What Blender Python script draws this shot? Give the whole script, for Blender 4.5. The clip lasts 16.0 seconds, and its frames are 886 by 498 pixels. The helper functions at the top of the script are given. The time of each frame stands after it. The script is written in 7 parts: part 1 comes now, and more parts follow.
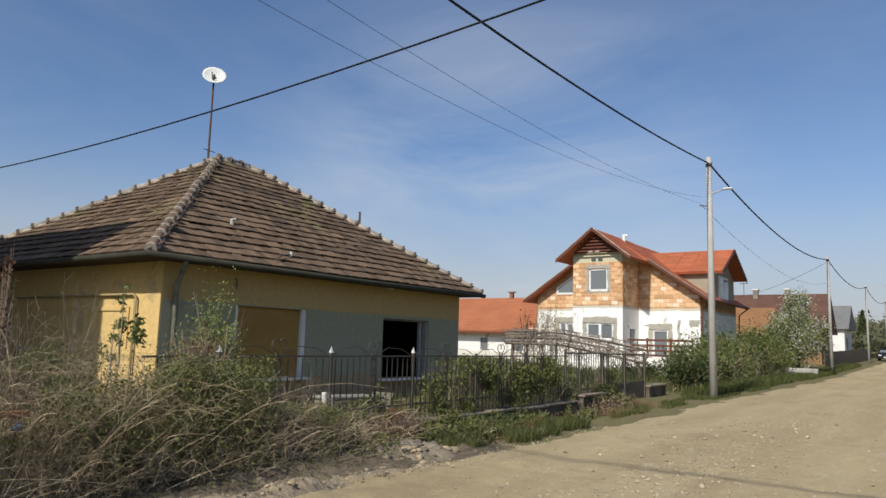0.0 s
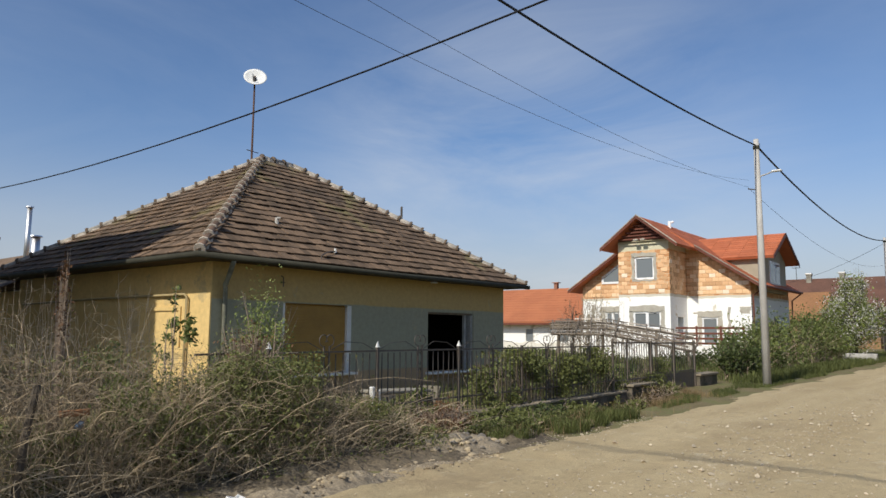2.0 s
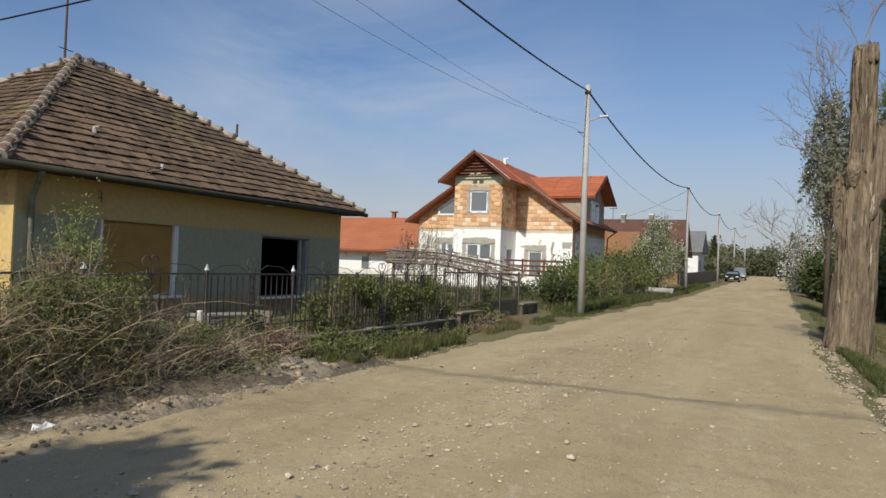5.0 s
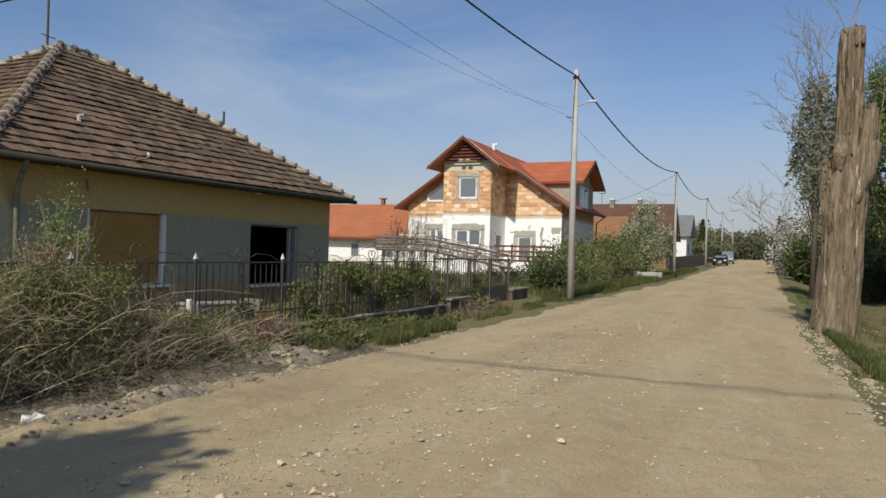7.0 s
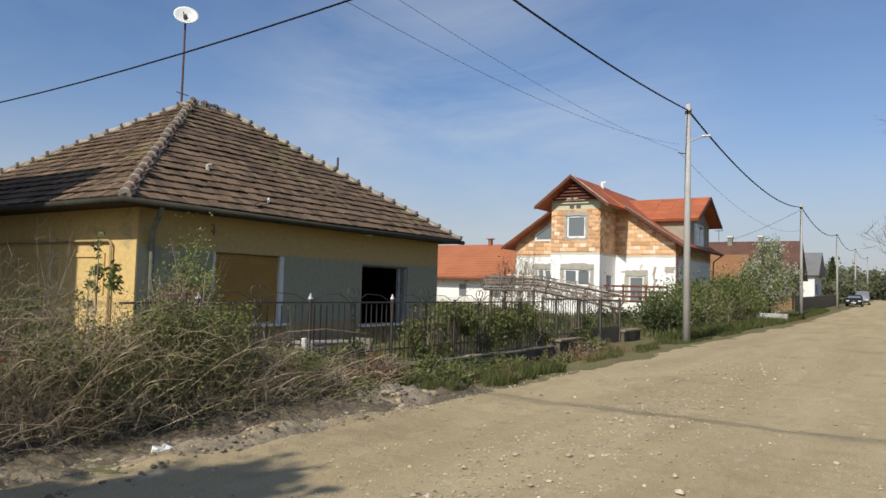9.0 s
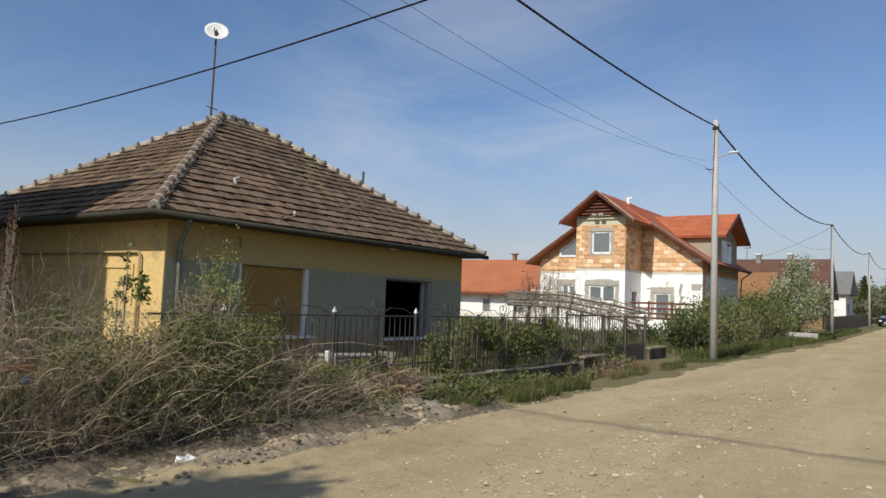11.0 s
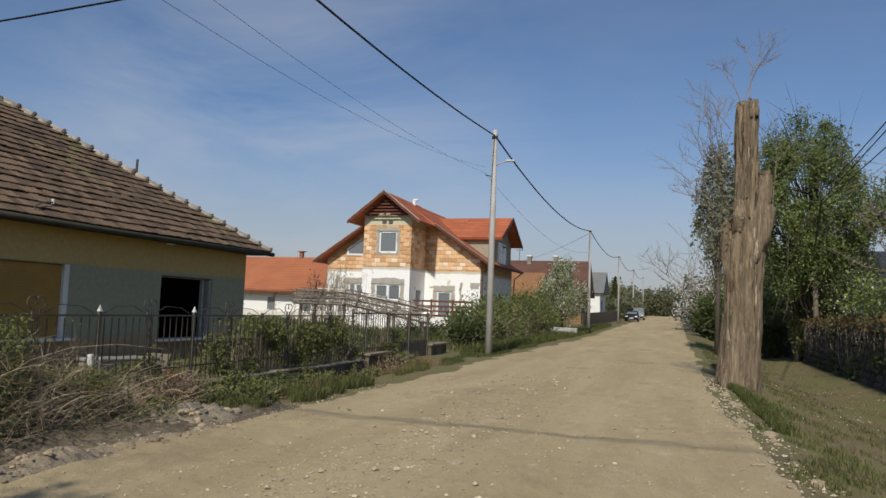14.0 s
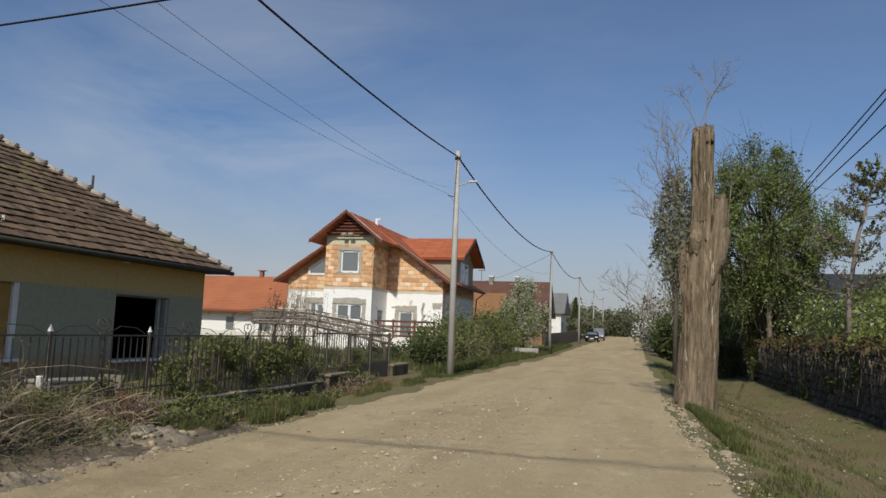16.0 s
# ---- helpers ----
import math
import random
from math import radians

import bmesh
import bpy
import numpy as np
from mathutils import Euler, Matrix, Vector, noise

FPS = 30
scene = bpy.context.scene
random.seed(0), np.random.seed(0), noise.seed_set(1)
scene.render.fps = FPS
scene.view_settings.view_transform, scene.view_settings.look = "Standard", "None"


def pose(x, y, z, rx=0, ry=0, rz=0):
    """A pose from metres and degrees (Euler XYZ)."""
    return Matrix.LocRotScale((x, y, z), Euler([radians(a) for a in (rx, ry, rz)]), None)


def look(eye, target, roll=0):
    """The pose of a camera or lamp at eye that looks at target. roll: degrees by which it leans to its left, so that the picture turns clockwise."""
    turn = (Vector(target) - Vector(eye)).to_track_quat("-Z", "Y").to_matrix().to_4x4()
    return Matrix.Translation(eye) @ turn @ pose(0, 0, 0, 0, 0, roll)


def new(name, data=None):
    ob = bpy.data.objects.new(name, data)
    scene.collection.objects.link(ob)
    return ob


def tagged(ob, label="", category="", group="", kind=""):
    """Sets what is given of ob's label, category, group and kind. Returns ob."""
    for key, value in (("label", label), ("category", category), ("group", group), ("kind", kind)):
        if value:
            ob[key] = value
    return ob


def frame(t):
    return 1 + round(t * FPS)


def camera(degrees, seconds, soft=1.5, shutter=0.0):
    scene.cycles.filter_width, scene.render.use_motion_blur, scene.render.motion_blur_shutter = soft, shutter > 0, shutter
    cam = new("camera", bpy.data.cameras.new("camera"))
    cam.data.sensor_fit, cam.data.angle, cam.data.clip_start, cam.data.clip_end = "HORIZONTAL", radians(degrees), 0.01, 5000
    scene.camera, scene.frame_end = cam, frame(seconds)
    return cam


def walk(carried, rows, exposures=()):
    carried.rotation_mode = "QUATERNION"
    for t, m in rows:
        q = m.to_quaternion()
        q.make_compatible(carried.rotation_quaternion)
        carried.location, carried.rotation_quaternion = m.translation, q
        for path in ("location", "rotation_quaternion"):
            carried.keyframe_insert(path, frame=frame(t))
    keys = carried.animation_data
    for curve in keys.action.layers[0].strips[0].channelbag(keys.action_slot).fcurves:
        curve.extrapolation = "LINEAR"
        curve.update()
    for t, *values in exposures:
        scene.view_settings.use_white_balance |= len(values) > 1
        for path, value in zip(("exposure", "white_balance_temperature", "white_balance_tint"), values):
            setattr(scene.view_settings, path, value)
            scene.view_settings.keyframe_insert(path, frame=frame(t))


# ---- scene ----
# The camera: one standing spot on the dirt road, turned by hand.
cam = camera(64.15, 16.0, soft=1.5)
EYE = 1.6
ROWS = [
    (0, 97.436, -1.636, 35.132),
    (0.5, 97.060, -1.426, 34.896),
    (1, 95.504, -1.375, 37.676),
    (1.5, 97.165, -0.883, 37.678),
    (2, 96.805, -0.415, 38.761),
    (2.5, 96.484, -0.023, 39.682),
    (3, 95.609, 0.299, 40.376),
    (3.5, 95.167, 0.337, 39.242),
    (4, 93.338, -0.131, 35.747),
    (4.5, 91.482, -1.091, 30.696),
    (5, 91.240, -2.188, 25.558),
    (5.2, 91.230, -2.576, 24.342),
    (7.3, 90.067, -1.511, 24.666),
    (7.5, 90.040, -1.648, 24.244),
    (8, 89.642, -2.132, 25.279),
    (8.5, 90.306, -1.724, 32.425),
    (9, 93.170, -1.585, 33.423),
    (9.2, 93.510, -1.597, 33.079),
    (11.3, 94.342, -2.350, 35.447),
    (11.5, 94.465, -2.523, 34.227),
    (12, 93.293, -2.221, 27.883),
    (12.5, 91.458, -1.384, 25.786),
    (13, 91.405, -0.509, 22.231),
    (13.5, 93.182, -0.876, 19.143),
    (14, 94.790, -2.108, 18.200),
    (14.5, 94.967, -3.061, 16.879),
    (15, 94.277, -3.298, 16.825),
    (15.5, 94.391, -2.957, 16.730),
    (16, 96.533, -2.196, 15.129),
]
EXPOSURES = [(0.0, 0.0), (2.0, 0.05), (3.5, 0.15), (5.0, -0.1), (7.5, -0.13), (8.0, -0.15), (9.0, 0.03), (11.5, -0.02), (12.0, -0.13), (12.5, -0.15), (14.0, -0.27), (16.0, -0.3)]
walk(cam, [(t, pose(0, 0, EYE, rx, ry, rz)) for t, rx, ry, rz in ROWS], EXPOSURES)

# ---- light: clear spring sky with thin cirrus, sun behind the camera ----
SUN_EL, SUN_AZ = 41.0, 2.0      # degrees; azimuth from -y towards +x
sun_dir = Vector((math.sin(radians(SUN_AZ)) * math.cos(radians(SUN_EL)), -math.cos(radians(SUN_AZ)) * math.cos(radians(SUN_EL)), math.sin(radians(SUN_EL))))
sun = new("sun", bpy.data.lights.new("sun", "SUN"))
sun.data.energy, sun.data.angle, sun.data.color = 4.2, radians(1.1), (1.0, 0.95, 0.85)
sun.matrix_basis = look(sun_dir * 60, (0, 0, 0))
world = bpy.data.worlds.new("sky")
scene.world = world
world.use_nodes = True
wn, wl = world.node_tree.nodes, world.node_tree.links
wn.clear()
sky = wn.new("ShaderNodeTexSky")
sky.sky_type, sky.sun_disc = "NISHITA", False
sky.sun_elevation, sky.sun_rotation = radians(SUN_EL), radians(180 - SUN_AZ)
sky.air_density, sky.dust_density, sky.ozone_density = 1.0, 1.1, 2.6
wco = wn.new("ShaderNodeTexCoord")
wmap = wn.new("ShaderNodeMapping")
wmap.inputs["Rotation"].default_value = (0, radians(-14), radians(25))
wmap.inputs["Scale"].default_value = (1.0, 1.5, 4.2)
cirrus = wn.new("ShaderNodeTexNoise")
cirrus.inputs["Scale"].default_value, cirrus.inputs["Detail"].default_value = 1.6, 7
cirrus.inputs["Roughness"].default_value, cirrus.inputs["Distortion"].default_value = 0.62, 0.6
wramp = wn.new("ShaderNodeValToRGB")
wramp.color_ramp.elements[0].position, wramp.color_ramp.elements[1].position = 0.36, 0.74
wmix = wn.new("ShaderNodeMix")
wmix.data_type = "RGBA"
wmix.inputs[7].default_value = (5.6, 6.0, 6.6, 1)
wsep = wn.new("ShaderNodeSeparateXYZ")
whz = wn.new("ShaderNodeMapRange")
whz.interpolation_type = "SMOOTHSTEP"
whz.inputs["From Min"].default_value, whz.inputs["From Max"].default_value = 0.28, -0.03
whz.inputs["To Max"].default_value = 0.88
whaze = wn.new("ShaderNodeMix")
whaze.data_type = "RGBA"
whaze.inputs[7].default_value = (4.65, 4.72, 4.98, 1)
wscale = wn.new("ShaderNodeMath")
wscale.operation = "MULTIPLY"
# the cirrus veil is thickest above the old house and thins out along the street
wdot = wn.new("ShaderNodeVectorMath")
wdot.operation = "DOT_PRODUCT"
wdot.inputs[1].default_value = (-0.50, 0.85, 0.16)
wveil = wn.new("ShaderNodeMapRange")
wveil.interpolation_type = "SMOOTHSTEP"
wveil.inputs["From Min"].default_value, wveil.inputs["From Max"].default_value = 0.92, 1.0
wveil.inputs["To Min"].default_value, wveil.inputs["To Max"].default_value = 0.10, 0.60
wtint = wn.new("ShaderNodeMix")
wtint.data_type, wtint.blend_type = "RGBA", "MULTIPLY"
wtint.inputs[0].default_value = 1.0
wtint.inputs[7].default_value = (0.83, 0.93, 1.07, 1)
bg = wn.new("ShaderNodeBackground")
bg.inputs["Strength"].default_value = 0.107
wout = wn.new("ShaderNodeOutputWorld")
for a, b in ((wco.outputs["Generated"], wmap.inputs["Vector"]), (wmap.outputs[0], cirrus.inputs["Vector"]),
             (cirrus.outputs["Fac"], wramp.inputs["Fac"]), (wramp.outputs["Color"], wscale.inputs[0]), (wco.outputs["Generated"], wdot.inputs[0]), (wdot.outputs["Value"], wveil.inputs["Value"]), (wveil.outputs[0], wscale.inputs[1]), (wscale.outputs[0], wmix.inputs[0]),
             (sky.outputs[0], wtint.inputs[6]), (wtint.outputs[2], whaze.inputs[6]), (wco.outputs["Generated"], wsep.inputs[0]), (wsep.outputs[2], whz.inputs["Value"]), (whz.outputs[0], whaze.inputs[0]), (whaze.outputs[2], wmix.inputs[6]), (wmix.outputs[2], bg.inputs["Color"]), (bg.outputs[0], wout.inputs["Surface"])):
    wl.new(a, b)

# ---- mesh tools ----
class MB:
    """Gathers vertices and faces of one mesh."""
    def __init__(self):
        self.v, self.f, self.n = [], [], 0

    def add(self, verts, faces):
        self.v.extend(tuple(map(float, q)) for q in verts)
        self.f.extend(tuple(i + self.n for i in face) for face in faces)
        self.n += len(verts)
        return self

    def box(self, c, s, rz=0.0, m=None):
        hx, hy, hz = s[0] / 2, s[1] / 2, s[2] / 2
        q = [Vector((x, y, z)) for x in (-hx, hx) for y in (-hy, hy) for z in (-hz, hz)]
        r = (m or Matrix.Rotation(rz, 3, "Z"))
        return self.add([r @ p + Vector(c) for p in q], BOXF)

    def span(self, a, b):
        return self.box([(a[i] + b[i]) / 2 for i in range(3)], [abs(b[i] - a[i]) for i in range(3)])

    def bevel_box(self, c, s, bev=0.02, m=None):
        """A box with its edges cut away."""
        hx, hy, hz = s[0] / 2, s[1] / 2, s[2] / 2
        b = min(bev, hx * 0.9, hy * 0.9, hz * 0.9)
        bm = bmesh.new()
        bmesh.ops.create_cube(bm, size=1)
        for v in bm.verts:
            v.co = Vector((v.co.x * s[0], v.co.y * s[1], v.co.z * s[2]))
        bmesh.ops.bevel(bm, geom=bm.edges[:], offset=b, segments=1, affect="EDGES")
        bm.verts.index_update()
        r = m or Matrix.Identity(3)
        self.add([r @ v.co + Vector(c) for v in bm.verts], [[v.index for v in f.verts] for f in bm.faces])
        bm.free()
        return self

    def tube(self, pts, r, k=6, cap=True):
        """A round bar along pts; r is one radius or one for each point."""
        pts = [Vector(p) for p in pts]
        rs = r if isinstance(r, (list, tuple)) else [r] * len(pts)
        verts, faces, u = [], [], None
        for i, p in enumerate(pts):
            d = (pts[min(i + 1, len(pts) - 1)] - pts[max(i - 1, 0)])
            d = d.normalized() if d.length > 1e-9 else Vector((0, 0, 1))
            if u is None:
                u = d.orthogonal().normalized()
            u = (u - d * u.dot(d))
            u = u.normalized() if u.length > 1e-6 else d.orthogonal().normalized()
            w = d.cross(u)
            for j in range(k):
                a = 2 * math.pi * j / k
                verts.append(p + (u * math.cos(a) + w * math.sin(a)) * rs[i])
        for i in range(len(pts) - 1):
            for j in range(k):
                faces.append((i * k + j, i * k + (j + 1) % k, (i + 1) * k + (j + 1) % k, (i + 1) * k + j))
        if cap:
            faces.append(tuple(range(k))[::-1])
            faces.append(tuple((len(pts) - 1) * k + j for j in range(k)))
        return self.add(verts, faces)

    def quad(self, a, b, c, d):
        return self.add([a, b, c, d], [(0, 1, 2, 3)])

    def slab(self, pts, thick):
        """A plate: the polygon pts, and its copy moved by the vector thick."""
        n = len(pts)
        t = Vector(thick)
        verts = [Vector(p) for p in pts] + [Vector(p) + t for p in pts]
        faces = [tuple(range(n)), tuple(range(2 * n - 1, n - 1, -1))]
        faces += [(i, i + n, (i + 1) % n + n, (i + 1) % n) for i in range(n)]
        return self.add(verts, faces)

    def arrays(self, verts, faces):
        """Whole arrays at once."""
        self.v.extend(map(tuple, verts.tolist()))
        self.f.extend(map(tuple, (faces + self.n).tolist()))
        self.n += len(verts)
        return self


BOXF = [(0, 1, 3, 2), (4, 6, 7, 5), (0, 4, 5, 1), (2, 3, 7, 6), (0, 2, 6, 4), (1, 5, 7, 3)]
ORG = {}


def mesh_of(name, mb, org, material, smooth=False):
    me = bpy.data.meshes.new(name)
    v = np.array(mb.v, dtype=float).reshape(-1, 3) - np.array(org, dtype=float)
    me.from_pydata(v.tolist(), [], mb.f)
    me.materials.append(material)
    if smooth:
        me.shade_smooth()
    me.update()
    return me


def clean(me):
    bm = bmesh.new()
    bm.from_mesh(me)
    bmesh.ops.recalc_face_normals(bm, faces=bm.faces)
    bm.to_mesh(me)
    bm.free()
    return me


def thing(name, at, label, category, group="", kind=""):
    """An empty at the base of a thing, to which its parts are fixed."""
    ob = tagged(new(name), label, category, group, kind)
    ob.location = at
    ob.empty_display_size = 0.1
    ORG[ob] = tuple(at)
    return ob


def part(name, mb, material, parent, label="", smooth=False, kind=""):
    """One mesh under a thing or a part; its vertices are given in the world."""
    me = mesh_of(name, mb, ORG[parent], material, smooth)
    if len(me.polygons) < 4000:
        clean(me)
    ob = new(name, me)
    ob.parent = parent
    ORG[ob] = ORG[parent]
    return tagged(ob, label, kind=kind)


def solid(name, mb, material, label, category, at=(0, 0, 0), group="", kind="", smooth=False):
    """A thing of one mesh."""
    me = mesh_of(name, mb, at, material, smooth)
    if len(me.polygons) < 4000:
        clean(me)
    ob = new(name, me)
    ob.location = at
    ORG[ob] = tuple(at)
    return tagged(ob, label, category, group, kind)


def smooth_noise(x, y, s, seed=0.0):
    return noise.noise(Vector((x * s + seed, y * s - seed * 0.7, seed * 1.3)))


# ---- materials ----
def mat(name, col, col2=None, scale=3.0, rough=0.85, fine=40.0, fine_amt=0.25, bump=0.3, bump_dist=0.01, metal=0.0, per=0.0,
        stain=None, stain_scale=0.7, stain_at=0.58, obj=True, stretch=(1, 1, 1), spec=0.3, island=False, trans=0.0):
    """A worn surface: two tones, fine grain, an optional stain and bump, at sizes in metres."""
    m = bpy.data.materials.new(name)
    m.use_nodes = True
    n, l = m.node_tree.nodes, m.node_tree.links
    b = n["Principled BSDF"]
    co = n.new("ShaderNodeTexCoord")
    mp = n.new("ShaderNodeMapping")
    mp.inputs["Scale"].default_value = stretch
    l.new(co.outputs["Object"], mp.inputs["Vector"])

    def tex(s, d=4, r=0.6):
        t = n.new("ShaderNodeTexNoise")
        t.inputs["Scale"].default_value, t.inputs["Detail"].default_value, t.inputs["Roughness"].default_value = s, d, r
        l.new(mp.outputs[0], t.inputs["Vector"])
        return t

    def mix(fac, a, c, mode="MIX"):
        q = n.new("ShaderNodeMix")
        q.data_type, q.blend_type = "RGBA", mode
        for s, v in ((q.inputs[0], fac), (q.inputs[6], a), (q.inputs[7], c)):
            if isinstance(v, (int, float)):
                s.default_value = v
            elif isinstance(v, tuple):
                s.default_value = (*v, 1)
            else:
                l.new(v, s)
        return q.outputs[2]

    def ramp(src, a, c):
        q = n.new("ShaderNodeMapRange")
        q.inputs["From Min"].default_value, q.inputs["From Max"].default_value = a, c
        l.new(src, q.inputs["Value"])
        return q.outputs[0]

    big, small = tex(scale), tex(fine, 3, 0.7)
    c = mix(ramp(big.outputs["Fac"], 0.35, 0.65), tuple(col), tuple(col2 or [q * 0.75 for q in col]))
    g = ramp(small.outputs["Fac"], 0.3, 0.7)
    lo = 1 - fine_amt
    c = mix(1.0, c, mix(g, (lo, lo, lo), (1 + fine_amt * 0.4,) * 3), "MULTIPLY")
    if stain:
        st = tex(stain_scale, 6, 0.7)
        c = mix(ramp(st.outputs["Fac"], stain_at, stain_at + 0.08), c, tuple(stain))
    if per > 0:
        if island:
            rnd = n.new("ShaderNodeNewGeometry").outputs["Random Per Island"]
        else:
            rnd = n.new("ShaderNodeObjectInfo").outputs["Random"]
        c = mix(1.0, c, mix(rnd, (1 - per,) * 3, (1 + per * 0.6, 1 + per * 0.5, 1 + per * 0.4)), "MULTIPLY")
    l.new(c, b.inputs["Base Color"])
    b.inputs["Roughness"].default_value, b.inputs["Metallic"].default_value = rough, metal
    b.inputs["Specular IOR Level"].default_value = spec
    if trans:
        tl = n.new("ShaderNodeBsdfTranslucent")
        l.new(c, tl.inputs["Color"])
        ms = n.new("ShaderNodeMixShader")
        ms.inputs[0].default_value = trans
        l.new(b.outputs[0], ms.inputs[1])
        l.new(tl.outputs[0], ms.inputs[2])
        l.new(ms.outputs[0], n["Material Output"].inputs["Surface"])
    if bump:
        bp = n.new("ShaderNodeBump")
        bp.inputs["Strength"].default_value, bp.inputs["Distance"].default_value = bump, bump_dist
        l.new(small.outputs["Fac"], bp.inputs["Height"])
        l.new(bp.outputs[0], b.inputs["Normal"])
    return m


M = dict(
    soil=mat("verge_soil", (0.165, 0.14, 0.06), (0.215, 0.165, 0.09), 0.9, 0.95, 25, 0.4, 0.6, 0.03, stain=(0.15, 0.145, 0.055), stain_scale=0.5, stain_at=0.48),
    tile=mat("old_clay_tile", (0.235, 0.158, 0.10), (0.135, 0.096, 0.066), 1.6, 0.95, 26, 0.5, 0.5, 0.01, per=0.42, stain=(0.185, 0.155, 0.075), stain_scale=0.55, stain_at=0.55),
    roofbase=mat("roof_battens", (0.07, 0.05, 0.035), None, 2, 0.95),
    mortar=mat("ridge_mortar", (0.52, 0.46, 0.38), (0.36, 0.30, 0.235), 6, 0.95, 30, 0.3),
    zinc=mat("weathered_gutter", (0.06, 0.057, 0.04), (0.042, 0.04, 0.028), 2, 0.9, 30, 0.3, 0.2, metal=0.0),
    iron=mat("dark_iron", (0.085, 0.08, 0.072), (0.13, 0.10, 0.075), 5, 0.6, 60, 0.3, 0.2),
    white=mat("white_paint", (0.78, 0.77, 0.73), (0.68, 0.67, 0.62), 3, 0.6, 50, 0.12, 0.1),
    concrete=mat("pole_concrete", (0.50, 0.475, 0.43), (0.40, 0.375, 0.335), 1.2, 0.9, 40, 0.2, 0.3),
    wallconc=mat("old_concrete_wall", (0.26, 0.23, 0.18), (0.17, 0.15, 0.11), 1.5, 0.95, 30, 0.3, 0.4),
    brick=mat("hollow_brick", (0.55, 0.245, 0.095), (0.46, 0.19, 0.07), 1.5, 0.9, 50, 0.15, 0.3, per=0.22),
    plaster=mat("white_undercoat", (0.86, 0.84, 0.79), (0.78, 0.75, 0.69), 1.2, 0.9, 60, 0.1, 0.2),
    greyplaster=mat("grey_filler", (0.45, 0.42, 0.35), (0.36, 0.33, 0.27), 3, 0.95, 60, 0.15, 0.3),
    redroof=mat("new_red_tile", (0.50, 0.155, 0.07), (0.42, 0.125, 0.055), 1.0, 0.75, 30, 0.15, 0.2, per=0.15, island=True),
    brownwood=mat("stained_wood", (0.17, 0.055, 0.03), (0.12, 0.04, 0.025), 2, 0.6, 40, 0.3, 0.2, stretch=(1, 1, 1)),
    cable=mat("black_cable", (0.012, 0.012, 0.013), None, 3, 0.6),
    # near-black paint that stands in for the shade inside the rooms
    dark=mat("shade_black_interior", (0.012, 0.011, 0.010), None, 2, 0.95),
    greywood=mat("weathered_wood", (0.24, 0.20, 0.15), (0.16, 0.13, 0.10), 3, 0.9, 30, 0.3, 0.4, per=0.3, island=True),
    bark=mat("stump_bark", (0.33, 0.255, 0.165), (0.19, 0.14, 0.09), 5.0, 0.95, 18, 0.5, 1.0, 0.09, stretch=(1, 1, 0.12), stain=(0.56, 0.49, 0.36), stain_scale=5.0, stain_at=0.60),
    twig=mat("dry_twig", (0.47, 0.37, 0.275), (0.35, 0.265, 0.19), 1.0, 0.9, 20, 0.3, 0, per=0.4, island=True),
    leaf=mat("fresh_leaf", (0.20, 0.235, 0.07), (0.115, 0.15, 0.043), 1.2, 0.55, 8, 0.2, 0, per=0.45, island=True, trans=0.3),
    darkleaf=mat("dark_leaf", (0.115, 0.145, 0.05), (0.08, 0.105, 0.036), 1.2, 0.55, 8, 0.2, 0, per=0.4, island=True, trans=0.36),
    grass=mat("grass_blade", (0.16, 0.18, 0.055), (0.105, 0.125, 0.038), 1.0, 0.7, 8, 0.25, 0, per=0.4, island=True, trans=0.3),
    drygrass=mat("dry_grass", (0.34, 0.26, 0.13), (0.25, 0.17, 0.09), 1.5, 0.9, 8, 0.3, 0, per=0.35, island=True, trans=0.2),
    blossom=mat("white_blossom", (0.84, 0.81, 0.78), (0.7, 0.68, 0.62), 2, 0.8, 8, 0.2, 0, per=0.2, island=True, trans=0.3),
    stone=mat("gravel_stone", (0.55, 0.48, 0.36), (0.42, 0.35, 0.25), 2, 0.95, 30, 0.25, 0.3, per=0.35, island=True),
    shutter=mat("ochre_roller_shutter", (0.40, 0.235, 0.06), (0.33, 0.19, 0.05), 2, 0.7, 40, 0.12, 0.1),
)


def glass_mat():
    m = bpy.data.materials.new("window_glass")
    m.use_nodes = True
    b = m.node_tree.nodes["Principled BSDF"]
    b.inputs["Base Color"].default_value = (0.16, 0.175, 0.18, 1)
    b.inputs["Roughness"].default_value = 0.06
    b.inputs["Specular IOR Level"].default_value = 0.8
    return m


M["glass"] = glass_mat()

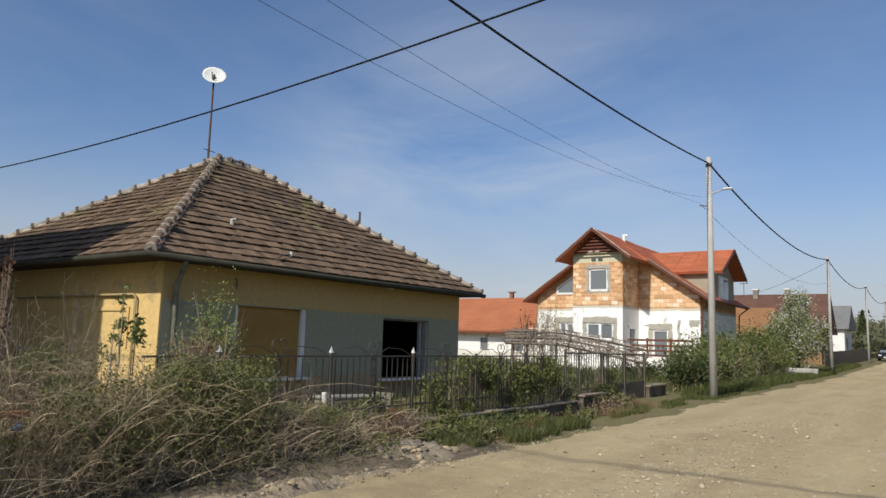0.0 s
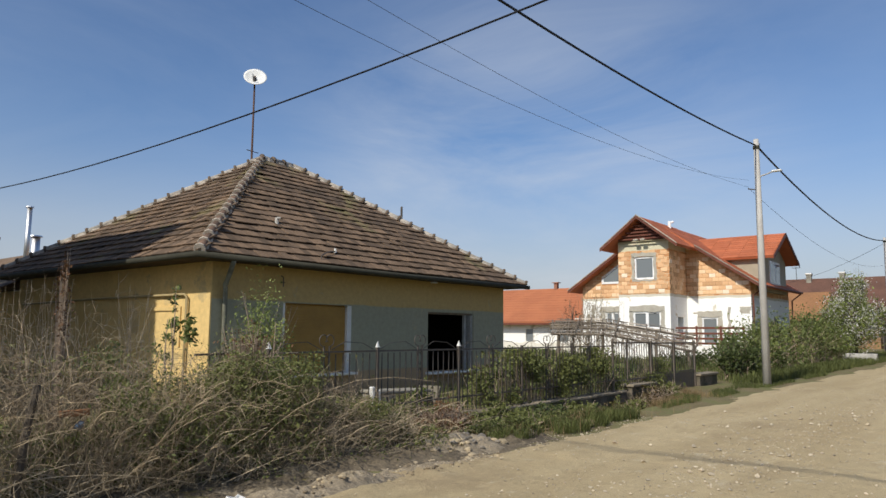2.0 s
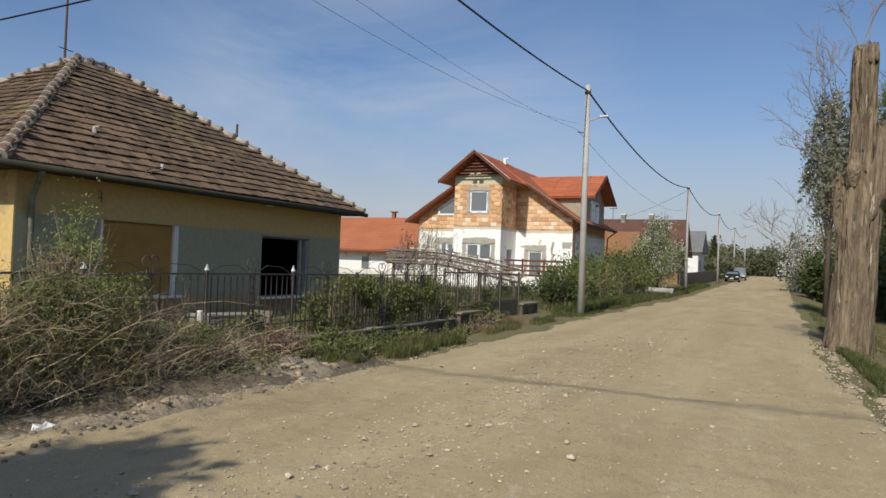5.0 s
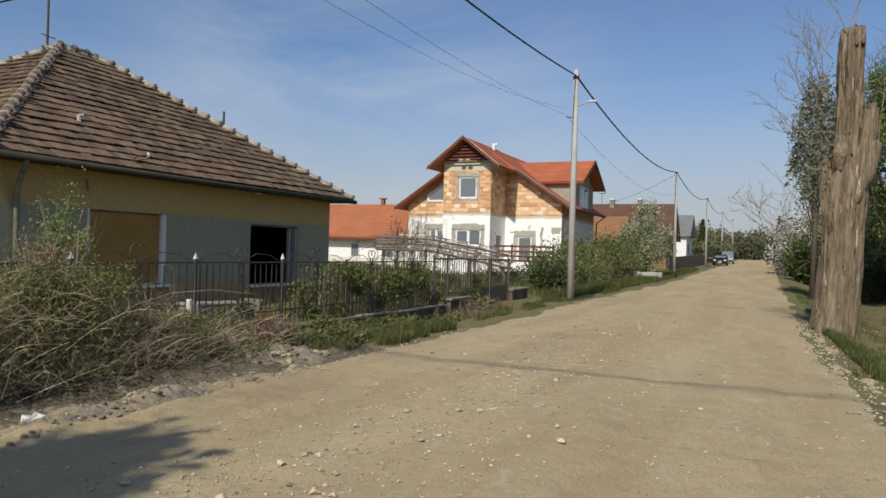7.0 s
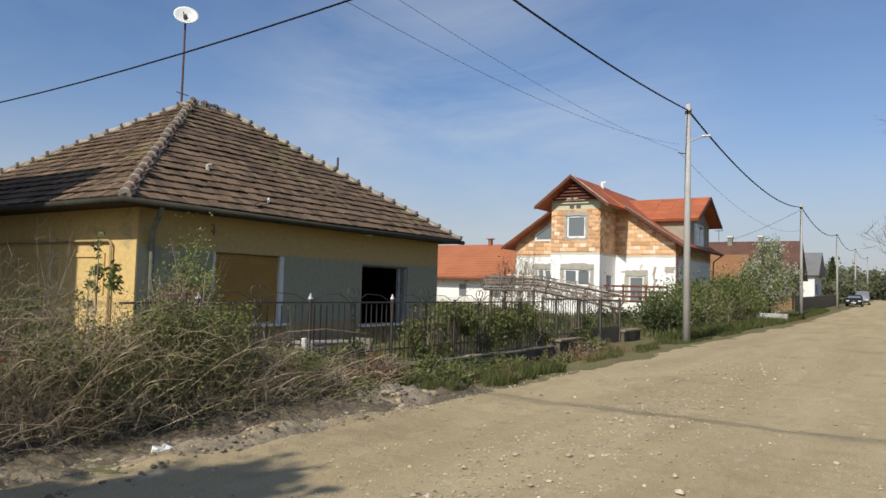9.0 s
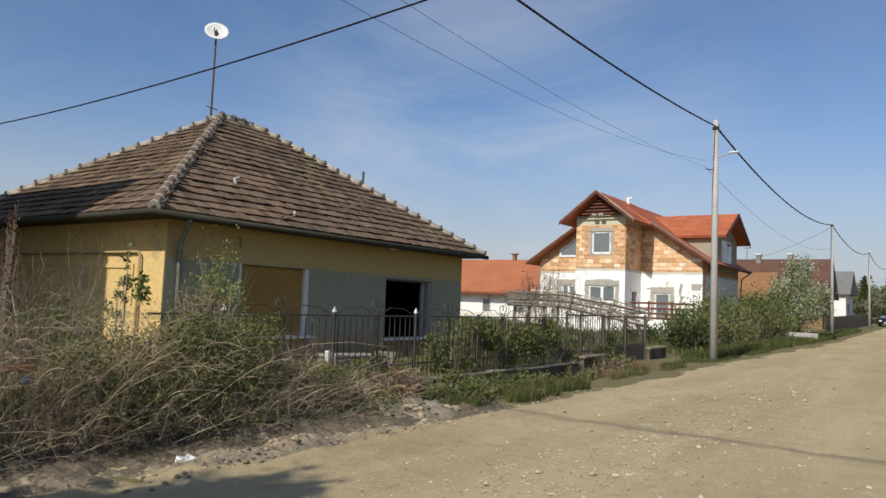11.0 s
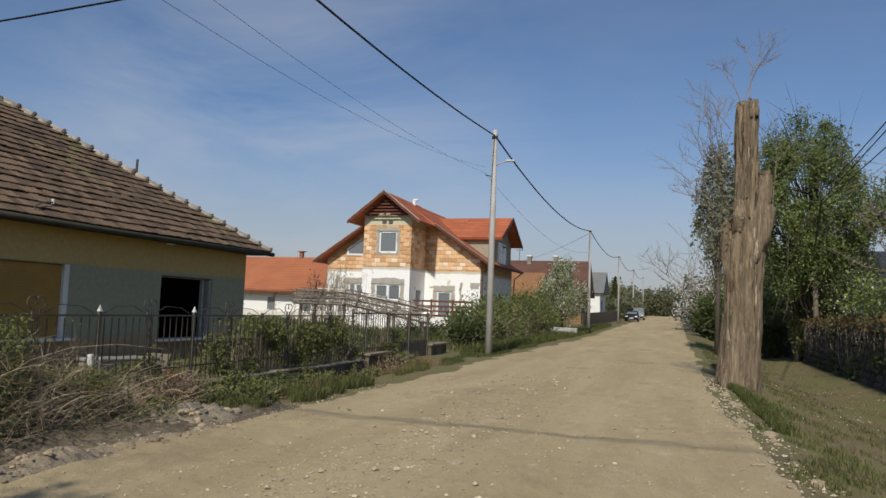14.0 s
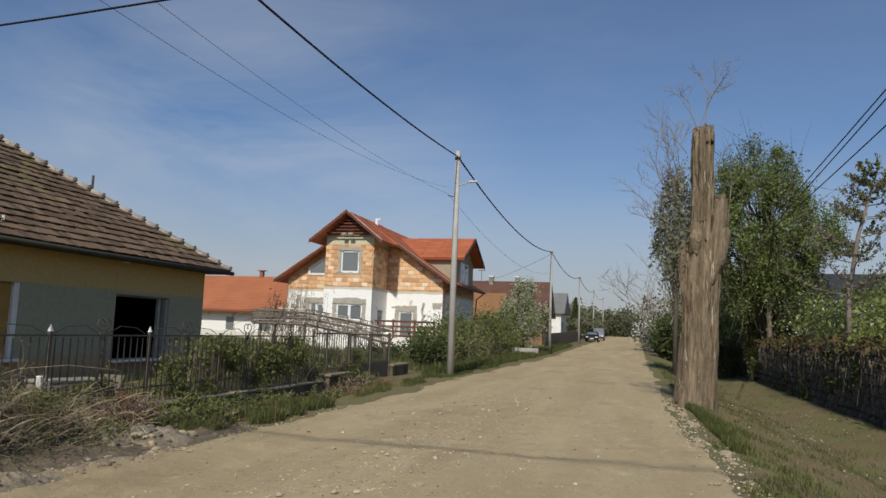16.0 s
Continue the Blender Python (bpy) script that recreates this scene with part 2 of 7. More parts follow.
def banded(name, bands, edge=0.12, edge_scale=1.3, rough=0.92, brick=None, blobs=None, fine_amt=0.14):
    """A wall finished in bands of height: (top, colour), with ragged edges; brick: a brick bond in one of the bands."""
    m = bpy.data.materials.new(name)
    m.use_nodes = True
    n, l = m.node_tree.nodes, m.node_tree.links
    b = n["Principled BSDF"]
    geo = n.new("ShaderNodeNewGeometry")
    sep = n.new("ShaderNodeSeparateXYZ")
    l.new(geo.outputs["Position"], sep.inputs[0])

    def math_(op, a, c):
        q = n.new("ShaderNodeMath")
        q.operation = op
        for s, v in ((q.inputs[0], a), (q.inputs[1], c)):
            if isinstance(v, (int, float)):
                s.default_value = v
            else:
                l.new(v, s)
        return q.outputs[0]

    def nz(scale, detail=5, rgh=0.6):
        t = n.new("ShaderNodeTexNoise")
        t.inputs["Scale"].default_value, t.inputs["Detail"].default_value, t.inputs["Roughness"].default_value = scale, detail, rgh
        l.new(geo.outputs["Position"], t.inputs["Vector"])
        return t.outputs["Fac"]

    def step(v, a, w):
        q = n.new("ShaderNodeMapRange")
        q.inputs["From Min"].default_value, q.inputs["From Max"].default_value = a - w, a + w
        l.new(v, q.inputs["Value"])
        return q.outputs[0]

    def mix(f, a, c, mode="MIX"):
        q = n.new("ShaderNodeMix")
        q.data_type, q.blend_type = "RGBA", mode
        for s, v in ((q.inputs[0], f), (q.inputs[6], a), (q.inputs[7], c)):
            if isinstance(v, (int, float)):
                s.default_value = v
            elif isinstance(v, tuple):
                s.default_value = (*v, 1)
            else:
                l.new(v, s)
        return q.outputs[2]

    along = math_("ADD", sep.outputs[0], sep.outputs[1])
    cmb = n.new("ShaderNodeCombineXYZ")
    l.new(along, cmb.inputs[0])
    l.new(sep.outputs[2], cmb.inputs[1])
    zz = math_("ADD", sep.outputs[2], math_("MULTIPLY", math_("SUBTRACT", nz(edge_scale), 0.5), edge * 4))
    cols = []
    for top, col in bands:
        if col == "brick":
            t = n.new("ShaderNodeTexBrick")
            t.inputs["Color1"].default_value, t.inputs["Color2"].default_value, t.inputs["Mortar"].default_value = [(*c, 1) for c in brick]
            t.inputs["Scale"].default_value, t.inputs["Brick Width"].default_value, t.inputs["Row Height"].default_value = 1.0, 0.38, 0.25
            t.inputs["Mortar Size"].default_value, t.inputs["Bias"].default_value = 0.014, -0.25
            l.new(cmb.outputs[0], t.inputs["Vector"])
            cols.append((top, t.outputs["Color"]))
        else:
            cols.append((top, col))
    c = cols[0][1]
    for (top, _), (_, col) in zip(cols, cols[1:]):
        c = mix(step(zz, top, 0.02), c, col)
    if blobs:
        for col, sc, at in blobs:
            c = mix(step(nz(sc, 6, 0.65), at, 0.02), c, col)
    lo = 1 - fine_amt
    c = mix(1.0, c, mix(step(nz(9, 6, 0.75), 0.5, 0.2), (lo, lo, lo), (1.04, 1.04, 1.03)), "MULTIPLY")
    l.new(c, b.inputs["Base Color"])
    b.inputs["Roughness"].default_value = rough
    b.inputs["Specular IOR Level"].default_value = 0.2
    bp = n.new("ShaderNodeBump")
    bp.inputs["Strength"].default_value, bp.inputs["Distance"].default_value = 0.3, 0.01
    l.new(nz(45, 3, 0.7), bp.inputs["Height"])
    l.new(bp.outputs[0], b.inputs["Normal"])
    return m


# the front's yellow is the side's, darkened: its shade is in the colour
M["front"] = banded("shade_yellow_over_grey_render", [(0.72, (0.42, 0.30, 0.18)), (2.24, (0.35, 0.34, 0.24)), (9, (0.52, 0.375, 0.16))], 0.025, 0.9,
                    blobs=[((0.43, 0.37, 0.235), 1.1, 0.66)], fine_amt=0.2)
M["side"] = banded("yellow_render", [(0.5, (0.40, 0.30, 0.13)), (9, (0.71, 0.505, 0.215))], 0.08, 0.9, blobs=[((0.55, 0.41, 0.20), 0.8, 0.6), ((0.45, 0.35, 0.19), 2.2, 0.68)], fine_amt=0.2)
BRICKS = [(0.55, 0.27, 0.12), (0.72, 0.50, 0.29), (0.66, 0.52, 0.34)]
M["halfplaster"] = banded("half_plastered_brick_wall", [(3.86, (0.91, 0.895, 0.85)), (4.0, (0.60, 0.56, 0.46)), (20, "brick")], 0.06, 1.1,
                          brick=BRICKS, blobs=[((0.62, 0.57, 0.47), 0.9, 0.655)])
M["baywall"] = banded("bay_brick_wall", [(3.9, (0.91, 0.895, 0.85)), (4.06, (0.60, 0.56, 0.46)), (6.75, "brick"), (7.2, (0.60, 0.56, 0.40)), (20, (0.5, 0.45, 0.3))], 0.05, 1.1,
                      brick=BRICKS, blobs=[((0.68, 0.58, 0.42), 1.7, 0.635)])



def road_mat():
    """Packed dust: broad tracks along the road, damp and stony patches, fine grit."""
    m = bpy.data.materials.new("packed_road_dirt")
    m.use_nodes = True
    n, l = m.node_tree.nodes, m.node_tree.links
    b = n["Principled BSDF"]
    geo = n.new("ShaderNodeNewGeometry")

    def nz(scale, detail, rgh, stretch):
        mp = n.new("ShaderNodeMapping")
        mp.inputs["Scale"].default_value = stretch
        l.new(geo.outputs["Position"], mp.inputs["Vector"])
        t = n.new("ShaderNodeTexNoise")
        t.inputs["Scale"].default_value, t.inputs["Detail"].default_value, t.inputs["Roughness"].default_value = scale, detail, rgh
        l.new(mp.outputs[0], t.inputs["Vector"])
        return t.outputs["Fac"]

    def rng_(v, a, c):
        q = n.new("ShaderNodeMapRange")
        q.inputs["From Min"].default_value, q.inputs["From Max"].default_value = a, c
        l.new(v, q.inputs["Value"])
        return q.outputs[0]

    def mix(f, a, c, mode="MIX"):
        q = n.new("ShaderNodeMix")
        q.data_type, q.blend_type = "RGBA", mode
        for s_, v in ((q.inputs[0], f), (q.inputs[6], a), (q.inputs[7], c)):
            if isinstance(v, (int, float)):
                s_.default_value = v
            elif isinstance(v, tuple):
                s_.default_value = (*v, 1)
            else:
                l.new(v, s_)
        return q.outputs[2]

    c = mix(rng_(nz(0.9, 5, 0.6, (1.0, 0.14, 1)), 0.36, 0.64), (0.515, 0.41, 0.245), (0.425, 0.33, 0.19))
    c = mix(rng_(nz(0.45, 6, 0.7, (1, 0.6, 1)), 0.54, 0.68), c, (0.365, 0.28, 0.165))
    c = mix(rng_(nz(2.6, 6, 0.75, (1, 0.7, 1)), 0.58, 0.70), c, (0.545, 0.46, 0.315))
    c = mix(rng_(nz(7.0, 5, 0.7, (1, 1, 1)), 0.60, 0.72), c, (0.345, 0.265, 0.155))
    grit = nz(70, 3, 0.8, (1, 1, 1))
    c = mix(1.0, c, mix(rng_(grit, 0.3, 0.7), (0.72, 0.72, 0.72), (1.12, 1.12, 1.1)), "MULTIPLY")
    l.new(c, b.inputs["Base Color"])
    b.inputs["Roughness"].default_value, b.inputs["Specular IOR Level"].default_value = 0.96, 0.15
    bp = n.new("ShaderNodeBump")
    bp.inputs["Strength"].default_value, bp.inputs["Distance"].default_value = 0.6, 0.02
    l.new(grit, bp.inputs["Height"])
    bp2 = n.new("ShaderNodeBump")
    bp2.inputs["Strength"].default_value, bp2.inputs["Distance"].default_value = 0.5, 0.06
    l.new(nz(6, 5, 0.7, (1, 0.6, 1)), bp2.inputs["Height"])
    l.new(bp.outputs[0], bp2.inputs["Normal"])
    l.new(bp2.outputs[0], b.inputs["Normal"])
    return m


M["dirt"] = road_mat()
M["steel"] = mat("stainless_steel", (0.80, 0.80, 0.79), (0.7, 0.7, 0.7), 3, 0.42, 40, 0.1, 0.05, metal=1.0)
M["lichenpipe"] = mat("lichened_pipe", (0.26, 0.26, 0.20), (0.15, 0.15, 0.11), 5, 0.9, 40, 0.4, 0.2)
M["brightleaf"] = mat("bright_leaf", (0.29, 0.34, 0.10), (0.19, 0.24, 0.066), 1.0, 0.55, 8, 0.2, 0, per=0.4, island=True, trans=0.28)
M["bankearth"] = mat("dug_earth", (0.17, 0.135, 0.09), (0.11, 0.088, 0.06), 3, 0.97, 25, 0.4, 0.7, 0.03, stain=(0.30, 0.245, 0.165), stain_scale=1.5, stain_at=0.56)
M["limbbark"] = mat("dark_limb_bark", (0.13, 0.105, 0.078), (0.085, 0.07, 0.052), 2, 0.95, 20, 0.3, 0.3)
M["rust"] = mat("rusty_tube", (0.16, 0.085, 0.055), (0.10, 0.06, 0.045), 4, 0.8, 40, 0.3, 0.2)
M["greypaint"] = mat("flaking_grey_paint", (0.36, 0.36, 0.33), (0.28, 0.27, 0.24), 4, 0.8, 40, 0.25, 0.2)

M["coping"] = mat("pale_coping", (0.36, 0.30, 0.215), (0.25, 0.205, 0.145), 2, 0.95, 30, 0.3, 0.4, per=0.2)
M["gateiron"] = mat("rusted_gate_iron", (0.13, 0.115, 0.095), (0.17, 0.13, 0.095), 3, 0.7, 40, 0.3, 0.2)
M["pvc"] = mat("white_plastic", (0.80, 0.80, 0.79), (0.76, 0.76, 0.75), 2, 0.35, 40, 0.04, 0.02)
M["dormer"] = mat("grey_beige_boarding", (0.40, 0.35, 0.26), (0.34, 0.30, 0.22), 2, 0.9)
M["orangeroof"] = mat("orange_tile", (0.43, 0.155, 0.07), (0.37, 0.13, 0.06), 0.6, 0.8, 25, 0.2, 0.3, stain=(0.33, 0.125, 0.06), stain_scale=0.5, stain_at=0.6)
M["brickplain"] = mat("chimney_brick", (0.32, 0.15, 0.09), (0.25, 0.12, 0.08), 4, 0.95)
M["ochrewall"] = mat("ochre_render", (0.34, 0.21, 0.10), (0.28, 0.17, 0.09), 0.8, 0.95)
M["brownroof"] = mat("brown_red_tile", (0.15, 0.075, 0.052), (0.11, 0.058, 0.042), 0.7, 0.9, 12, 0.3, 0.3)
M["tanroof"] = mat("tan_tile", (0.32, 0.16, 0.07), (0.25, 0.125, 0.06), 0.7, 0.9, 12, 0.3, 0.3)
M["greyroof"] = mat("grey_sheet_roof", (0.20, 0.20, 0.19), (0.16, 0.16, 0.15), 0.7, 0.8, 12, 0.2, 0.3)
M["slate"] = mat("dark_slate", (0.045, 0.048, 0.055), (0.035, 0.036, 0.04), 0.7, 0.7, 12, 0.3, 0.3)
M["palevine"] = mat("pale_dry_vine", (0.34, 0.30, 0.24), (0.22, 0.18, 0.14), 1, 0.95, 20, 0.3, 0, per=0.4, island=True)
M["pinkgrey"] = mat("pinkish_grey_bud", (0.30, 0.24, 0.20), (0.2, 0.17, 0.13), 2, 0.9, 8, 0.3, 0, per=0.3, island=True, trans=0.2)

M["deadtwig"] = mat("dead_grey_twig", (0.26, 0.22, 0.175), (0.19, 0.155, 0.12), 2, 0.95, 20, 0.3, 0.2)
M["darkstone"] = mat("dark_wall_core", (0.06, 0.055, 0.045), (0.04, 0.038, 0.03), 1.5, 0.95, 20, 0.3, 0.4)
M["wallstone"] = mat("dark_wall_stone", (0.10, 0.095, 0.078), (0.06, 0.057, 0.046), 3, 0.95, 25, 0.4, 0.5, per=0.4, stain=(0.2, 0.19, 0.16), stain_scale=2.0, stain_at=0.66)
M["greyleaf"] = mat("grey_green_leaf", (0.28, 0.29, 0.20), (0.18, 0.195, 0.125), 1.0, 0.6, 8, 0.25, 0, per=0.4, island=True, trans=0.35)
M["wire"] = mat("grey_wire", (0.10, 0.105, 0.11), None, 3, 0.6)
M["dryivy"] = mat("brownish_ivy", (0.11, 0.10, 0.035), (0.13, 0.085, 0.04), 1.0, 0.7, 8, 0.3, 0, per=0.4, island=True, trans=0.2)
M["palecane"] = mat("pale_cane", (0.42, 0.35, 0.24), (0.32, 0.25, 0.16), 1.0, 0.9, 20, 0.3, 0, per=0.35, island=True)
M["deadleaf"] = mat("rust_dead_leaf", (0.22, 0.115, 0.055), (0.16, 0.09, 0.05), 2, 0.9, 8, 0.3, 0, per=0.4, island=True, trans=0.15)
# pale dull green: distance haze is painted into the leaf colour
M["farleaf"] = mat("haze_toned_far_leaf", (0.25, 0.25, 0.14), (0.17, 0.18, 0.10), 0.05, 0.8, 1, 0.2, 0, per=0.16, island=True, trans=0.45)
M["rubble"] = mat("grey_rubble", (0.27, 0.24, 0.195), (0.19, 0.165, 0.13), 5, 0.95, 40, 0.3, 0.5, per=0.3)
M["clodpale"] = mat("pale_earth_stone", (0.44, 0.36, 0.24), (0.35, 0.28, 0.18), 5, 0.95, 40, 0.3, 0.5, per=0.25)
M["clod"] = mat("earth_clod", (0.25, 0.20, 0.135), (0.19, 0.15, 0.10), 5, 0.95, 40, 0.3, 0.5, per=0.3)
M["orangepaint"] = mat("faded_orange_paint", (0.38, 0.19, 0.09), (0.30, 0.15, 0.075), 5, 0.8)
M["bluescrap"] = mat("dull_blue_plastic", (0.14, 0.19, 0.26), (0.10, 0.14, 0.19), 8, 0.5)
M["tyre"] = mat("black_rubber", (0.02, 0.02, 0.02), None, 5, 0.8)
M["carblack"] = mat("dark_car_paint", (0.018, 0.02, 0.024), (0.02, 0.022, 0.026), 2, 0.2, 40, 0.05, 0.0, spec=0.6)
M["carsilver"] = mat("silver_car_paint", (0.45, 0.46, 0.47), (0.42, 0.43, 0.44), 2, 0.3, 40, 0.05, 0.0, metal=0.5)



def brick_piece_mat():
    """Hollow brick: each piece takes its own tone between burnt orange and pale buff."""
    m = mat("hollow_brick_piece", (0.78, 0.49, 0.275), (0.69, 0.41, 0.215), 2, 0.92, 40, 0.2, 0.3)
    n, l = m.node_tree.nodes, m.node_tree.links
    info = n.new("ShaderNodeObjectInfo")
    rp = n.new("ShaderNodeValToRGB")
    rp.color_ramp.interpolation = "CONSTANT"
    for i, (at, c) in enumerate(((0.0, (0.80, 0.78, 0.74)), (0.2, (1.0, 1.0, 1.0)), (0.5, (1.12, 1.2, 1.25)), (0.8, (1.16, 1.4, 1.65)), (0.94, (1.2, 1.6, 2.2)))):
        e = rp.color_ramp.elements[i] if i < 2 else rp.color_ramp.elements.new(at)
        e.position, e.color = at, (*c, 1)
    l.new(info.outputs["Random"], rp.inputs["Fac"])
    b = n["Principled BSDF"]
    src = b.inputs["Base Color"].links[0].from_socket
    q = n.new("ShaderNodeMix")
    q.data_type, q.blend_type = "RGBA", "MULTIPLY"
    q.inputs[0].default_value = 1.0
    l.new(src, q.inputs[6])
    l.new(rp.outputs["Color"], q.inputs[7])
    l.new(q.outputs[2], b.inputs["Base Color"])
    return m


M["brickpiece"] = brick_piece_mat()
M["fencebase"] = mat("stained_fence_base", (0.21, 0.17, 0.125), (0.13, 0.108, 0.08), 1.5, 0.95, 30, 0.4, 0.5, stain=(0.075, 0.07, 0.045), stain_scale=1.6, stain_at=0.54)
M["paleslat"] = mat("sun_bleached_slat", (0.50, 0.45, 0.38), (0.33, 0.29, 0.235), 2, 0.9, 30, 0.3, 0.3, per=0.4)
M["twigpink"] = mat("brown_dry_twig", (0.43, 0.345, 0.235), (0.28, 0.22, 0.145), 1.0, 0.9, 20, 0.3, 0, per=0.4, island=True)
M["crownleaf"] = mat("spring_crown_leaf", (0.235, 0.30, 0.09), (0.125, 0.165, 0.05), 0.6, 0.5, 8, 0.2, 0, per=0.5, island=True, trans=0.25)
M["cane"] = mat("bramble_cane", (0.56, 0.465, 0.315), (0.38, 0.30, 0.19), 1.0, 0.85, 20, 0.3, 0, per=0.4, island=True)
M["brambleleaf"] = mat("bramble_leaf", (0.215, 0.235, 0.075), (0.13, 0.15, 0.05), 1.6, 0.55, 8, 0.2, 0, per=0.45, island=True, trans=0.3)
M["cream"] = mat("bounce_cream_render", (0.80, 0.71, 0.52), (0.72, 0.63, 0.45), 0.8, 0.9)
M["capjoint"] = mat("dark_cap_joint", (0.17, 0.125, 0.09), (0.11, 0.085, 0.06), 4, 0.95, 25, 0.35, 0.5)
M["annexwall"] = banded("patched_white_render", [(0.9, (0.70, 0.66, 0.57)), (9, (0.86, 0.84, 0.79))], 0.2, 0.8, blobs=[((0.50, 0.45, 0.36), 0.9, 0.60)])
M["gaspipe"] = mat("old_painted_pipe", (0.42, 0.33, 0.16), (0.33, 0.25, 0.13), 3, 0.7)
M["chimbrick"] = mat("old_chimney_brick", (0.27, 0.165, 0.115), (0.20, 0.125, 0.09), 4, 0.95, 30, 0.35, 0.4, per=0.35)
M["heap"] = mat("grey_rubble_heap", (0.36, 0.295, 0.205), (0.25, 0.20, 0.135), 6, 0.97, 40, 0.4, 0.7, 0.03)
M["wallpale"] = mat("pale_stained_concrete", (0.33, 0.305, 0.25), (0.24, 0.215, 0.17), 2, 0.95, 30, 0.3, 0.4)
# ---- ground and road ----
rng = np.random.default_rng(7)


def rise(y):
    return 0.014 * min(max(0.0, y - 50.0), 110.0)


def road_left(y):
    return -5.65 - 0.25 * math.exp(-((y - 4.5) / 2.5) ** 2) - (0.25 if y > 18 else 0.0) + 0.28 * noise.noise(Vector((0.0, y * 0.6, 3.0))) + 0.12 * noise.noise(Vector((0.0, y * 2.3, 9.0)))


def road_right(y):
    return 0.95 + 0.35 * math.exp(-((y - 8.0) / 4.0) ** 2) + 0.22 * noise.noise(Vector((5.0, y * 0.5, 1.0))) + 0.10 * noise.noise(Vector((5.0, y * 2.1, 4.0)))


def ground_z(x, y):
    z = rise(y)
    if x > 1.0:
        k = min(1.0, (x - 1.0) / 3.4)
        z -= 0.75 * k * k * (3 - 2 * k)
        if x > 5.2:
            z += 0.15 * min(1.0, (x - 5.2) / 1.2)
    if x < -5.2:
        z += 0.10 * min(1.0, (-5.2 - x) / 1.5)
        if -8.2 < x < -5.9 and 8.3 < y < 17.5:
            z -= 0.34 * math.exp(-((x + 7.05) / 0.62) ** 4) * min(1.0, (y - 8.3) / 1.5, (17.5 - y) / 1.5)
    if -40 < x < 30 and y < 120:
        z += 0.05 * noise.noise(Vector((x * 0.7, y * 0.7, 0.0))) + 0.02 * noise.noise(Vector((x * 2.5, y * 2.5, 5.0)))
    return z


def steps(*runs):
    out = []
    for a, b, s in runs:
        out += list(np.arange(a, b - 1e-6, s))
    return out + [runs[-1][1]]


def grid_mesh(xs, ys, f):
    g = MB()
    g.add([(x, y, f(x, y)) for y in ys for x in xs],
          [(j * len(xs) + i, j * len(xs) + i + 1, (j + 1) * len(xs) + i + 1, (j + 1) * len(xs) + i) for j in range(len(ys) - 1) for i in range(len(xs) - 1)])
    return g


gx = steps((-1500, -60, 180), (-60, -24, 3), (-24, -10, 0.8), (-10, -4.4, 0.2), (-4.4, 0.4, 0.8), (0.4, 8, 0.25), (8, 40, 2.0), (40, 1500, 180))
gy = steps((-300, -20, 70), (-20, 0, 2), (0, 30, 0.3), (30, 60, 0.8), (60, 170, 4), (170, 1700, 170))
solid("ground", grid_mesh(gx, gy, lambda x, y: ground_z(x, y) - (0.25 if -5.05 < x < 0.45 else 0.0)), M["soil"], "patchy green and brown rough grass verge and yard", "ground", kind="structure", smooth=True)


def road_z(u, y):
    a, b = road_left(y), road_right(y)
    x = a + (b - a) * u
    edge = min(x - a, b - x)
    z = rise(y) + 0.035 + 0.03 * noise.noise(Vector((x * 0.5, y * 0.22, 2.0)))
    z += 0.022 * noise.noise(Vector((x * 3.0, y * 3.0, 7.0))) + 0.012 * noise.noise(Vector((x * 8.0, y * 8.0, 1.0)))
    for rut in (-4.4, -2.9, -1.1, 0.2):
        z -= 0.022 * math.exp(-((x - rut - 0.25 * noise.noise(Vector((rut, y * 0.15, 0.0)))) / 0.24) ** 2)
    if u < 0.3 and y < 11:
        z += 0.09 * max(0.0, noise.noise(Vector((x * 1.6, y * 1.3, 4.0)))) * min(1.0, max(0.0, (0.3 - u) / 0.2))
    if edge < 0.35:
        z = z - 0.16 * (1 - edge / 0.35) ** 2 + (ground_z(x, y) - rise(y)) * (1 - edge / 0.35)
    return x, z


us = [i / 56 for i in range(57)]
ry = steps((-14, 2, 0.8), (2, 16, 0.12), (16, 30, 0.3), (30, 60, 0.9), (60, 165, 4.0))
rm = MB()
rows_ = []
for y in ry:
    for u in us:
        x, z = road_z(u, y)
        rows_.append((x, y, z))
rm.add(rows_, [(j * 57 + i, j * 57 + i + 1, (j + 1) * 57 + i + 1, (j + 1) * 57 + i) for j in range(len(ry) - 1) for i in range(56)])
solid("road", rm, M["dirt"], "dusty beige dirt road with wheel ruts", "road", kind="structure", smooth=True)


def road_height(x, y):
    a, b = road_left(y), road_right(y)
    return road_z(min(1, max(0, (x - a) / (b - a))), y)[1]


# ---- vegetation tools: arrays of leaves, stems and blades ----
def unit(v):
    return v / np.maximum(np.linalg.norm(v, axis=-1, keepdims=True), 1e-9)


def leaves(mb, c, size, spread=0.35, long=1.5, droop=0.0):
    """Pointed leaves (four corners, folded a little) at the centres c."""
    k = len(c)
    if not k:
        return mb
    a = unit(rng.normal(size=(k, 3)) + np.array([0, 0, -droop]))
    b = unit(np.cross(a, rng.normal(size=(k, 3))))
    nrm = np.cross(a, b)
    s = (size * (1 + spread * rng.normal(size=(k, 1)))).clip(size * 0.35)
    v = np.stack([c - a * s * long * 0.5, c + b * s * 0.42 + nrm * s * 0.12, c + a * s * long * 0.5, c - b * s * 0.42 + nrm * s * 0.12], 1)
    return mb.arrays(v.reshape(-1, 3), np.arange(4 * k).reshape(k, 4))


